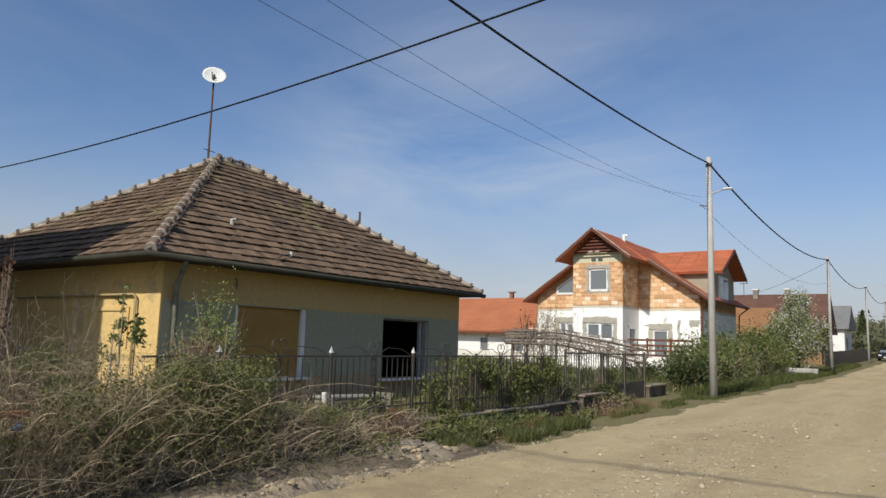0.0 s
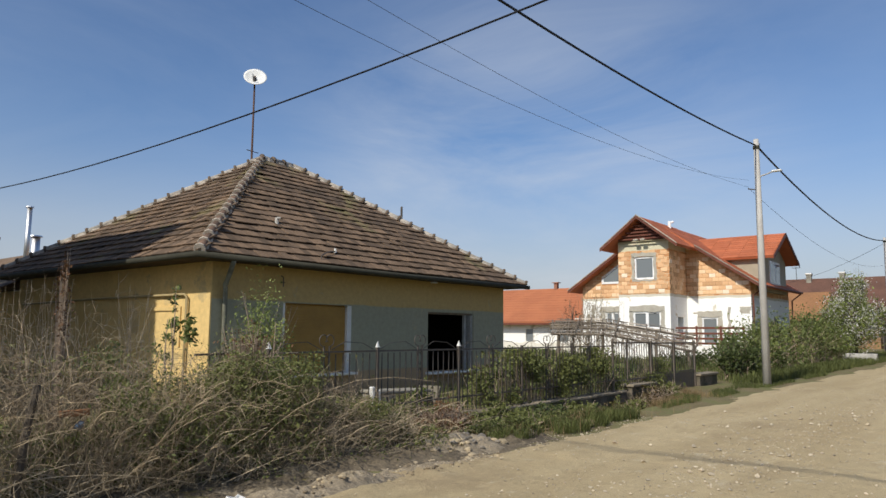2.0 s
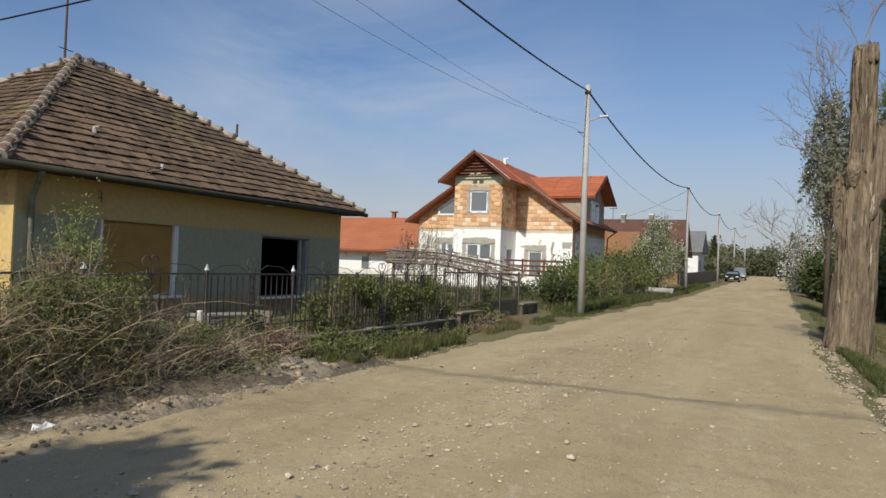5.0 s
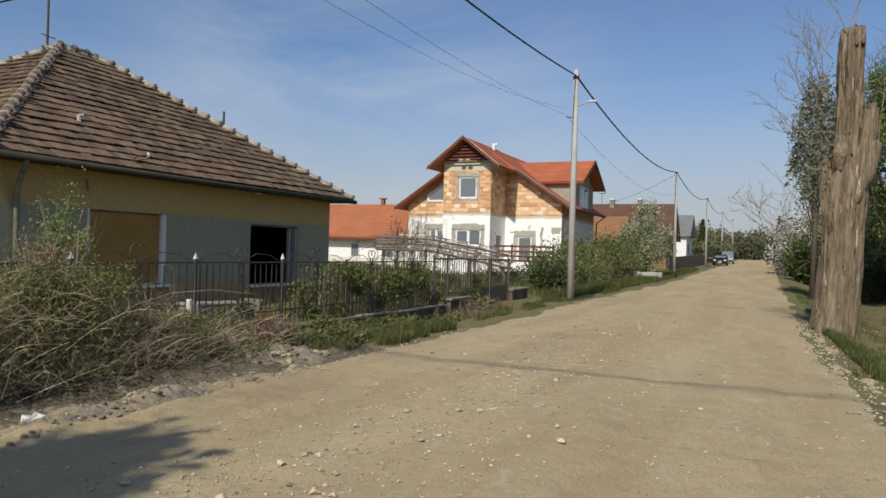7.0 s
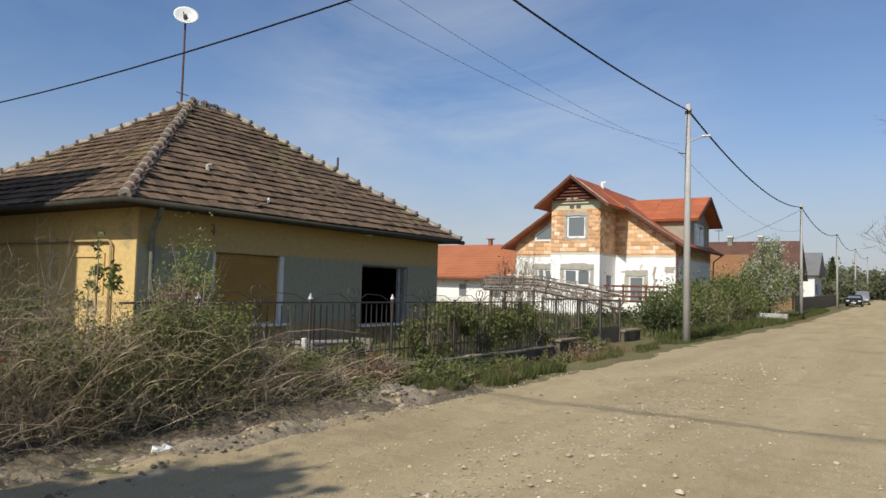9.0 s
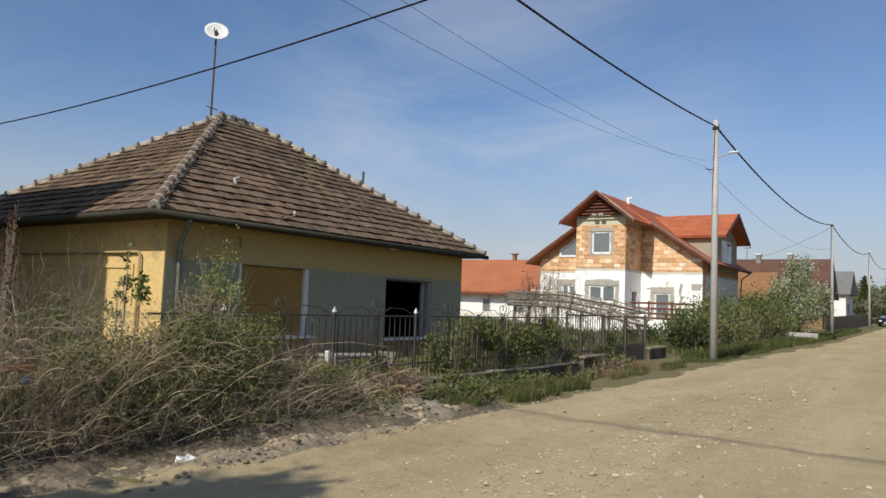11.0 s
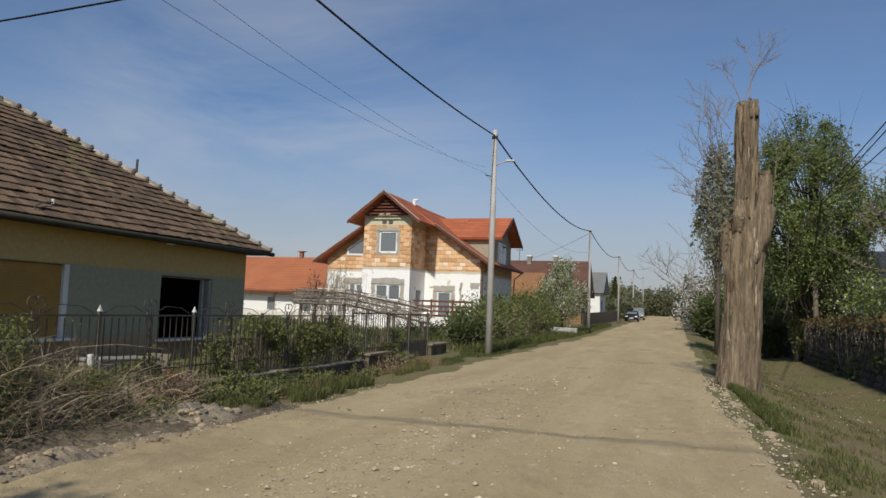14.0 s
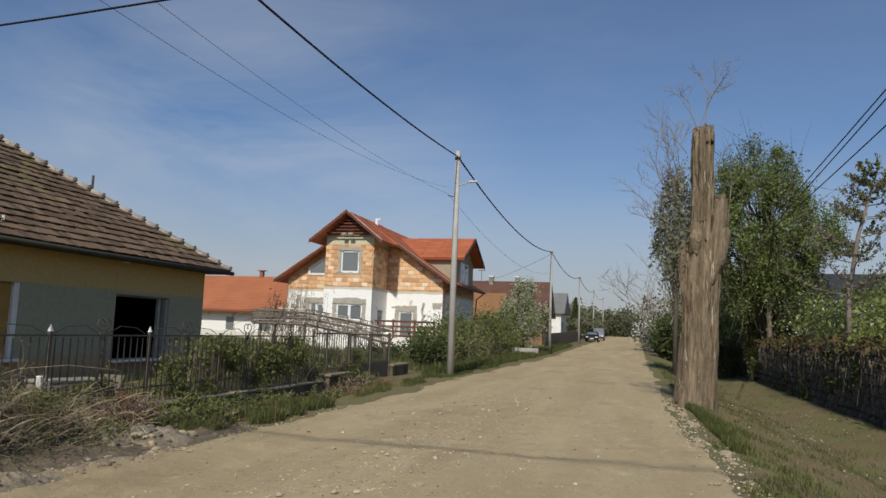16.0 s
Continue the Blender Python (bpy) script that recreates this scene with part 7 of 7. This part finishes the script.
# conifer and far woods
for x, y, h in ((-9.5, 118, 6.6), (2.0, 170, 10.0)):
    z = ground_z(x, y)
    cf = thing("conifer", (x, y, z), "dark green pointed conifer far down the street", "tree")
    part("trunk", MB().tube([(x, y, z), (x, y, z + h * 0.95)], [0.16, 0.03], 6), M["twig"], cf)
    t = rng.uniform(0, 1, 2600) ** 0.7
    a = rng.uniform(0, 6.28, 2600)
    rr = (1 - t) * 0.0 + t * h * 0.2 * rng.uniform(0.5, 1.05, 2600)
    q = np.stack([x + rr * np.cos(a), y + rr * np.sin(a), z + h * (1.0 - t * 0.92)], -1)
    part("needles", leaves(MB(), q, 0.28), M["darkleaf"], cf)
woods = MB()
for i in range(240):
    x, y = random.uniform(-48, 48), random.uniform(172, 205)
    if -60 < x < -14 and random.random() < 0.2:
        continue
    h = random.uniform(3.0, 7.6)
    r = random.uniform(2.2, 3.8)
    q = lumps((x, y, 1.2 + h * 0.5), (r, r, h * 0.5), 14, 760, 0.32)[1]
    leaves(woods, q, 0.38)
for i in range(60):
    x, y = random.uniform(-30, -8), random.uniform(110, 165)
    h = random.uniform(3, 6.0)
    leaves(woods, lumps((x, y, 1.2 + h * 0.5), (2.3, 2.3, h * 0.5), 12, 420, 0.3)[1], 0.42)
for i in range(50):
    x, y = random.uniform(5, 30), random.uniform(70, 165)
    h = random.uniform(4, 8.5)
    leaves(woods, lumps((x, y, 0.8 + h * 0.5), (2.4, 2.4, h * 0.5), 12, 420, 0.3)[1], 0.42)
solid("far_woods", woods, M["farleaf"], "green woods at the street end, haze in the leaf colour", "woods", (0, 180, 1.5), kind="stuff")

# ---- grass ----
def on_ground(x, y):
    p = np.stack([x, y, np.zeros(len(x))], -1)
    p[:, 2] = [ground_z(a, b) - 0.01 for a, b in p[:, :2]]
    return p


gr = MB()
k = 24000
y = 8.0 + 24 * rng.random(k) ** 1.2
x = -5.9 - np.abs(rng.normal(0, 0.65, k))
keep = (x > -7.3) & (np.array([noise.noise(Vector((a * 0.9, b * 0.55, 3.3))) for a, b in zip(x, y)]) > -0.12) & (x < np.array([road_left(b) for b in y]) + 0.05)
blades(gr, on_ground(x[keep], y[keep]), 0.11, 0.7, 0.005)
k = 15000
y = 24 + 50 * rng.random(k)
x = -6.2 - np.abs(rng.normal(0, 0.8, k))
blades(gr, on_ground(x, y), 0.32, 0.5, 0.012)
k = 4200
y = rng.uniform(8.7, 13.2, k)
x = np.array([road_left(b) for b in y]) - 0.02 - np.abs(rng.normal(0, 0.42, k))
keep = (x > -7.2) & (np.array([noise.noise(Vector((a * 1.6, b * 1.2, 21.0))) for a, b in zip(x, y)]) > -0.2)
blades(gr, on_ground(x[keep], y[keep]), 0.2, 0.7, 0.005)
solid("verge_grass", gr, M["grass"], "bright green grass tufts along the fence verge", "grass", (-6.5, 12, 0), kind="stuff")
gr = MB()
k = 36000
y = 5.5 + 45 * rng.random(k) ** 1.5
x = 1.15 + np.abs(rng.normal(0, 1.9, k))
keep = (x < 6.5) & (np.array([noise.noise(Vector((a * 0.9, b * 0.7, 7.3))) + 0.5 * noise.noise(Vector((a * 3, b * 2.4, 1.3))) for a, b in zip(x, y)]) > 0.0)
blades(gr, on_ground(x[keep], y[keep]), 0.085, 0.7, 0.006)
k = 3600
y = rng.uniform(11.5, 18.8, k)
x = 1.3 + 0.04 * (14 - y) + np.abs(rng.normal(0, 0.2, k))
blades(gr, on_ground(x, y), 0.17, 0.6, 0.006)
fl = MB()
k = 420
y = 13 + 14 * rng.random(k)
x = rng.uniform(2.2, 5.8, k)
q = on_ground(x, y)
q[:, 2] += 0.06
leaves(fl, q[np.array([noise.noise(Vector((a * 0.9, b * 0.6, 31.0))) for a, b in zip(x, y)]) > 0.0], 0.03, long=1.0)
solid("daisies", fl, M["blossom"], "small white flowers in the ditch grass", "flowers", (4, 20, -0.5), kind="stuff")
solid("ditch_grass", gr, M["grass"], "short green grass on the ditch slope", "grass", (3, 12, -0.4), kind="stuff")
gr = MB()
k = 13000
y = rng.uniform(8.6, 18.5, k)
x = -6.7 + rng.normal(0, 0.35, k)
keep = np.array([noise.noise(Vector((a * 1.2, b * 0.9, 13.3))) for a, b in zip(x, y)]) > 0.0
blades(gr, on_ground(x[keep], y[keep]), 0.2, 0.6, 0.004)
k = 9000
y = rng.uniform(6, 40, k)
x = rng.uniform(1.4, 6.2, k)
blades(gr, on_ground(x, y), 0.08, 0.9, 0.005)
solid("dry_grass", gr, M["drygrass"], "straw coloured dead grass clumps", "grass", (-7, 13, 0), kind="stuff")
gr = MB()
k = 4500
x, y = rng.uniform(-12, -7.7, k), rng.uniform(3, 24, k)
blades(gr, on_ground(x, y), 0.3, 0.6, 0.008)
k = 9000
x, y = rng.uniform(-30, -9, k), rng.uniform(22, 45, k)
blades(gr, on_ground(x, y), 0.4, 0.6, 0.015)
solid("yard_grass", gr, M["grass"], "overgrown green grass in the yards", "grass", (-10, 13, 0), kind="stuff")

# ---- stones, rubble and litter ----
def pebbles(mb, x, y, size, zf, sink=0.3):
    """Angular stones of six corners."""
    k = len(x)
    o = np.array([[1, 0, 0], [-1, 0, 0], [0, 1, 0], [0, -1, 0], [0, 0, 0.7], [0, 0, -0.6], [0.6, 0.6, 0.3], [-0.6, -0.5, 0.35]])
    f = np.array([[0, 6, 4], [6, 2, 4], [2, 1, 4], [1, 7, 4], [7, 3, 4], [3, 0, 4], [6, 0, 5], [2, 6, 5], [1, 2, 5], [7, 1, 5], [3, 7, 5], [0, 3, 5]])
    a = rng.uniform(0, 6.28, k)
    s = size * np.minimum(np.exp(rng.normal(0, 0.4, k)), 1.7)
    v = o[None] * rng.uniform(0.6, 1.3, (k, 8, 1)) * s[:, None, None]
    c, sn = np.cos(a)[:, None], np.sin(a)[:, None]
    vx, vy = v[..., 0] * c - v[..., 1] * sn, v[..., 0] * sn + v[..., 1] * c
    z = np.array([zf(p, q) for p, q in zip(x, y)]) + s * sink
    v = np.stack([vx + x[:, None], vy + y[:, None], v[..., 2] + z[:, None]], -1)
    return mb.arrays(v.reshape(-1, 3), (np.arange(k)[:, None, None] * 8 + f[None]).reshape(-1, 3))


gv = MB()
k = 4200
y = 2.5 + 22 * rng.random(k) ** 1.6
x = np.where(rng.random(k) < 0.55, rng.normal(-2.9, 0.5, k) + 0.02 * y, rng.uniform(-5.3, 0.9, k))
pebbles(gv, x, y, 0.011, road_height)
k = 230
y = 3 + 15 * rng.random(k)
x = np.where(rng.random(k) < 0.7, rng.normal(-2.8, 0.6, k), rng.uniform(-5.0, 0.7, k))
pebbles(gv, x, y, 0.026, road_height)
k = 800
y = 5.5 + 15 * rng.random(k)
x = np.array([road_right(b) for b in y]) + rng.normal(-0.05, 0.16, k)
pebbles(gv, x, y, 0.017, lambda a, b: max(ground_z(a, b), road_height(a, b)))
k = 900
y = 2.6 + 11 * rng.random(k)
x = np.array([road_left(b) for b in y]) + rng.normal(0.12, 0.2, k)
pebbles(gv, x, y, 0.011, lambda a, b: max(ground_z(a, b), road_height(a, b)))
solid("road_gravel", gv, M["stone"], "pale loose gravel scattered over the dirt road", "gravel", (-2.5, 8, 0.03), kind="stuff")


def rock(x, y, z, s, m="stone"):
    bm_ = bmesh.new()
    bmesh.ops.create_icosphere(bm_, subdivisions=2, radius=1)
    sd_ = random.uniform(0, 50)
    r = MB()
    for v in bm_.verts:
        v.co = v.co * (1 + 0.35 * noise.noise(v.co * 1.3 + Vector((sd_, 0, 0))))
    bm_.verts.index_update()
    rz_ = Matrix.Rotation(random.uniform(0, 3), 3, "Z")
    r.add([rz_ @ Vector((v.co.x * s * 1.3, v.co.y * s, v.co.z * s * 0.65)) + Vector((x, y, z + s * 0.35)) for v in bm_.verts], [[v.index for v in f.verts] for f in bm_.faces])
    bm_.free()
    return r


# rubble heap: a low mound with broken stones on it
hp = MB()
hu = [i / 40 for i in range(41)]
for v_ in hu:
    for u in hu:
        x, y = -6.75 + 1.3 * u, 7.0 + 1.9 * v_
        e = math.sin(math.pi * u) * math.sin(math.pi * v_)
        hp.v.append((x, y, ground_z(x, y) - 0.05 + 0.20 * e ** 0.8 * (1 + 0.5 * noise.noise(Vector((x * 3, y * 3, 2)))) + e * (0.05 * noise.noise(Vector((x * 9, y * 9, 1))) + 0.035 * noise.noise(Vector((x * 22, y * 22, 1))))))
hp.n = len(hp.v)
hp.f = [(j * 41 + i, j * 41 + i + 1, (j + 1) * 41 + i + 1, (j + 1) * 41 + i) for j in range(40) for i in range(40)]
solid("rubble_mound", hp, M["heap"], "low grey brown mound of dug rubble on the verge", "rubble", (-6.1, 7.9, 0.05), smooth=True)


def heap_z(x, y):
    u, v_ = (x + 6.75) / 1.3, (y - 7.0) / 1.9
    return ground_z(x, y) - 0.05 + (0.2 * (math.sin(math.pi * u) * math.sin(math.pi * v_)) ** 0.8 if 0 < u < 1 and 0 < v_ < 1 else 0.04)


for i in range(80):
    x, y = -6.05 + random.gauss(0, 0.24), 7.95 + random.gauss(0, 0.5)
    s = random.choice((0.02, 0.03, 0.04, 0.055)) * random.uniform(0.7, 1.2)
    if i < 5:
        s = 0.06
    solid("rubble_stone", rock(x, y, heap_z(x, y) - s * 0.15, s), M["rubble"] if i % 3 else M["clodpale"], "grey broken rubble stone on the verge", "stone", (x, y, ground_z(x, y)), "rubble heap by the fence")
# pale ridge of pushed-up earth with clods
rg_ = MB()
ry_ = steps((3.0, 7.6, 0.04))
for y in ry_:
    c = -5.52 + 0.10 * math.sin(y * 1.7) + 0.05 * (y - 5)
    hh = 0.10 * math.exp(-((y - 5.05) / 0.55) ** 2) + 0.035 * max(0.0, noise.noise(Vector((y * 1.3, 3, 1)))) + 0.02
    for i in range(25):
        u = i / 24
        x = c - 0.34 + 0.68 * u
        b_ = math.sin(math.pi * u)
        rg_.v.append((x, y, max(road_height(x, y), ground_z(x, y)) - 0.02 + b_ * hh * (1 + 0.6 * noise.noise(Vector((x * 7, y * 7, 5)))) + b_ * (0.03 * noise.noise(Vector((x * 14, y * 14, 2))) + 0.018 * noise.noise(Vector((x * 31, y * 31, 2))))))
rg_.n = len(rg_.v)
rg_.f = [(j * 25 + i, j * 25 + i + 1, (j + 1) * 25 + i + 1, (j + 1) * 25 + i) for j in range(len(ry_) - 1) for i in range(24)]
solid("earth_ridge", rg_, M["heap"], "pale ridge of pushed up road earth", "earth", (-5.5, 5.2, 0.05), kind="structure")
for i in range(150):
    y = random.gauss(5.0, 0.3) if i < 60 else random.uniform(2.6, 8.0)
    x = -5.5 + 0.05 * (y - 5) + 0.1 * math.sin(y * 1.7) + random.gauss(0.0, 0.12)
    s = random.uniform(0.010, 0.030) * (1.5 if i < 14 else 1.0)
    z = max(ground_z(x, y), road_height(x, y)) + (0.09 if i < 60 else 0.01) * math.exp(-((y - 5.05) / 0.55) ** 2)
    solid("dirt_clod", rock(x, y, z, s), M["clod"] if i % 2 else M["clodpale"], "dry brown clod of earth at the road edge", "stone", (x, y, z), "clods at the road edge")
for i in range(60):
    t = random.random()
    x, y = -5.05 - 0.25 * math.sin(t * 2.6) + random.gauss(0, 0.05), 2.7 + 4.2 * t + random.gauss(0, 0.05)
    s = random.uniform(0.008, 0.026)
    solid("dirt_clod", rock(x, y, road_height(x, y) - s * 0.1, s), M["clod"], "dry brown clod of earth at the road edge", "stone", (x, y, road_height(x, y)), "clods at the road edge")
for i in range(26):
    y = random.uniform(6.5, 17)
    x = road_right(y) + random.gauss(0, 0.12)
    s = random.uniform(0.04, 0.085)
    z = max(ground_z(x, y), road_height(x, y)) - 0.02
    solid("edge_stone", rock(x, y, z, s), M["clodpale"], "pale broken stone along the ditch edge", "stone", (x, y, z), "stones along the ditch")
for x, y, s in ((-5.66, 4.03, 0.085), (-5.5, 4.35, 0.03), (-6.15, 9.85, 0.07)):
    b_ = rock(x, y, 0.05, s)
    b_.v = [(a + random.gauss(0, s * 0.1), b + random.gauss(0, s * 0.16), max(0.03, 0.03 + (c - 0.03) * 0.7 + random.gauss(0, s * 0.2))) for a, b, c in b_.v]
    solid("plastic_bag", b_, M["white"], "crumpled white plastic bag lying at the verge", "litter", (x, y, 0.03), "litter")
# dug earth bank between thicket and road
bank = MB()
by = steps((1.5, 9.6, 0.045))
bu = [i / 34 for i in range(35)]
for y in by:
    c = road_left(y) - 0.28
    for u in bu:
        x = c - 1.1 + 1.8 * u
        hgt = math.sin(math.pi * u) ** 0.8 * (0.075 + 0.05 * noise.noise(Vector((x * 1.5, y * 0.9, 3))) + 0.05 * noise.noise(Vector((x * 5, y * 5, 1))) + 0.045 * noise.noise(Vector((x * 12, y * 12, 1))) + 0.03 * noise.noise(Vector((x * 27, y * 27, 1))))
        bank.v.append((x, y, max(ground_z(x, y), road_height(x, y) if u > 0.6 else -1) - 0.03 + max(0.0, hgt)))
bank.n = len(bank.v)
bank.f = [(j * 35 + i, j * 35 + i + 1, (j + 1) * 35 + i + 1, (j + 1) * 35 + i) for j in range(len(by) - 1) for i in range(34)]
solid("earth_bank", bank, M["bankearth"], "low bank of dug dark earth along the road", "earth", kind="structure")
# pieces of an orange tarp and basin in the thicket
solid("orange_board", MB().bevel_box((-6.5, 2.92, 0.88), (0.03, 0.27, 0.06), 0.01), M["orangepaint"], "orange painted board caught in the thicket", "board", (-6.5, 2.92, 0.85))
solid("plastic_scrap", MB().bevel_box((-6.5, 2.97, 0.77), (0.05, 0.09, 0.06), 0.02, Matrix.Rotation(0.5, 3, "X")), M["bluescrap"], "dull blue plastic scrap caught in the thicket", "litter", (-6.5, 2.97, 0.75))


# ---- parked cars ----
def parked_car(x, y, paint, label, van=False):
    z = rise(y) + 0.03
    ob = thing("parked_car", (x, y, z), label, "car", "cars parked along the street")
    h = 1.85 if van else 1.45
    side = [(-2.1, 0.35), (-2.1, 0.75), (-1.2, 0.92), (-0.55, h), (1.2, h), (2.0, 0.95), (2.15, 0.8), (2.15, 0.35)]
    if van:
        side = [(-2.1, 0.35), (-2.1, 0.95), (-1.5, 1.1), (-0.9, h), (2.1, h), (2.2, 0.8), (2.2, 0.35)]
    b = bmesh.new()
    lo = [b.verts.new((x - 0.85, y + p, z + q)) for p, q in side]
    hi = [b.verts.new((x + 0.85, y + p, z + q)) for p, q in side]
    for v, (p, q) in zip(lo + hi, side + side):
        if q > 1.1:
            v.co.x += 0.16 if v.co.x < x else -0.16
    b.faces.new(lo)
    b.faces.new(hi[::-1])
    for i in range(len(side)):
        j = (i + 1) % len(side)
        b.faces.new((lo[i], hi[i], hi[j], lo[j]))
    bmesh.ops.recalc_face_normals(b, faces=b.faces)
    bmesh.ops.bevel(b, geom=b.edges[:], offset=0.06, segments=2, affect="EDGES")
    b.verts.index_update()
    mb = MB().add([v.co.copy() for v in b.verts], [[v.index for v in f.verts] for f in b.faces])
    b.free()
    body_ = part("body", mb, paint, ob, smooth=True)
    p0, p1 = (-1.13, -0.62) if not van else (-1.45, -0.98)
    part("windscreen", MB().slab([(x - 0.72, y + p0 - 0.05, z + 1.02), (x + 0.72, y + p0 - 0.05, z + 1.02), (x + 0.6, y + p1 - 0.03, z + h - 0.12), (x - 0.6, y + p1 - 0.03, z + h - 0.12)], (0, -0.02, 0.01)), M["glass"], body_)
    for sx in (-1, 1):
        part("headlight", MB().bevel_box((x + sx * 0.62, y - 2.1, z + 0.68), (0.32, 0.06, 0.15), 0.02), M["white"], body_, "clear headlight")
        for yy in (-1.35, 1.35):
            w = part("wheel", MB().tube([(x + sx * 0.72, y + yy, z + 0.31), (x + sx * 0.88, y + yy, z + 0.31)], 0.31, 16), M["tyre"], ob)
            part("rim", MB().tube([(x + sx * 0.88, y + yy, z + 0.31), (x + sx * 0.89, y + yy, z + 0.31)], 0.19, 12), M["steel"], w)
    part("bumper", MB().bevel_box((x, y - 2.12, z + 0.42), (1.6, 0.08, 0.2), 0.03), M["tyre"], body_)
    part("plate_bar", MB().box((x, y - 2.17, z + 0.45), (0.5, 0.02, 0.11)), M["white"], body_)
    return ob


parked_car(-5.75, 101.0, M["carblack"], "dark car parked at the road edge")
parked_car(-5.5, 113.0, M["carsilver"], "silver grey van parked at the road edge", True)
# far street fence
ff = thing("far_fence", (-7.6, 80, 0.4), "dark plank fence along the far street side", "fence")
for i in range(56):
    y = 62 + i * 0.75
    part("plank", MB().box((-7.6, y, rise(y) + 0.75), (0.04, 0.66, 1.4)), M["gateiron"], ff)
# concrete culvert box on the verge
solid("culvert_box", MB().bevel_box((-7.15, 48.0, 0.3), (1.75, 0.5, 0.6), 0.04), M["concrete"], "pale concrete box on the grassy verge", "culvert", (-7.15, 48.0, 0))

# ---- beyond the camera: unseen house added to shade the side wall ----
nb = thing("unseen_shade_house", (-18, 0, 0), "unseen plain house added to shade the side wall", "house")
# walls kept pale cream to bounce light into the shade they cast
part("wall", MB().span((-27.0, -5.0, 0), (-13.8, 3.2, 8.3)), M["cream"], nb)
part("roof", MB().add([(-27.2, -5.3, 8.25), (-13.78, -5.3, 8.25), (-13.78, -0.9, 10.3), (-27.2, -0.9, 10.3), (-27.2, 3.5, 8.25), (-13.78, 3.5, 8.25)], [(0, 1, 2, 3), (3, 2, 5, 4), (0, 3, 4), (1, 5, 2), (0, 4, 5, 1)]), M["brownroof"], nb)

# unseen tree, added only for its shadow on the near left road
limb_tree((-4.35, -1.35), 4.7, 1.05, "unseen leafy tree added behind the viewer to shade the road", 9000, 0.12, "leaf", 0.12, 0.35, 0, 77, clumps=40, tight=0.2)
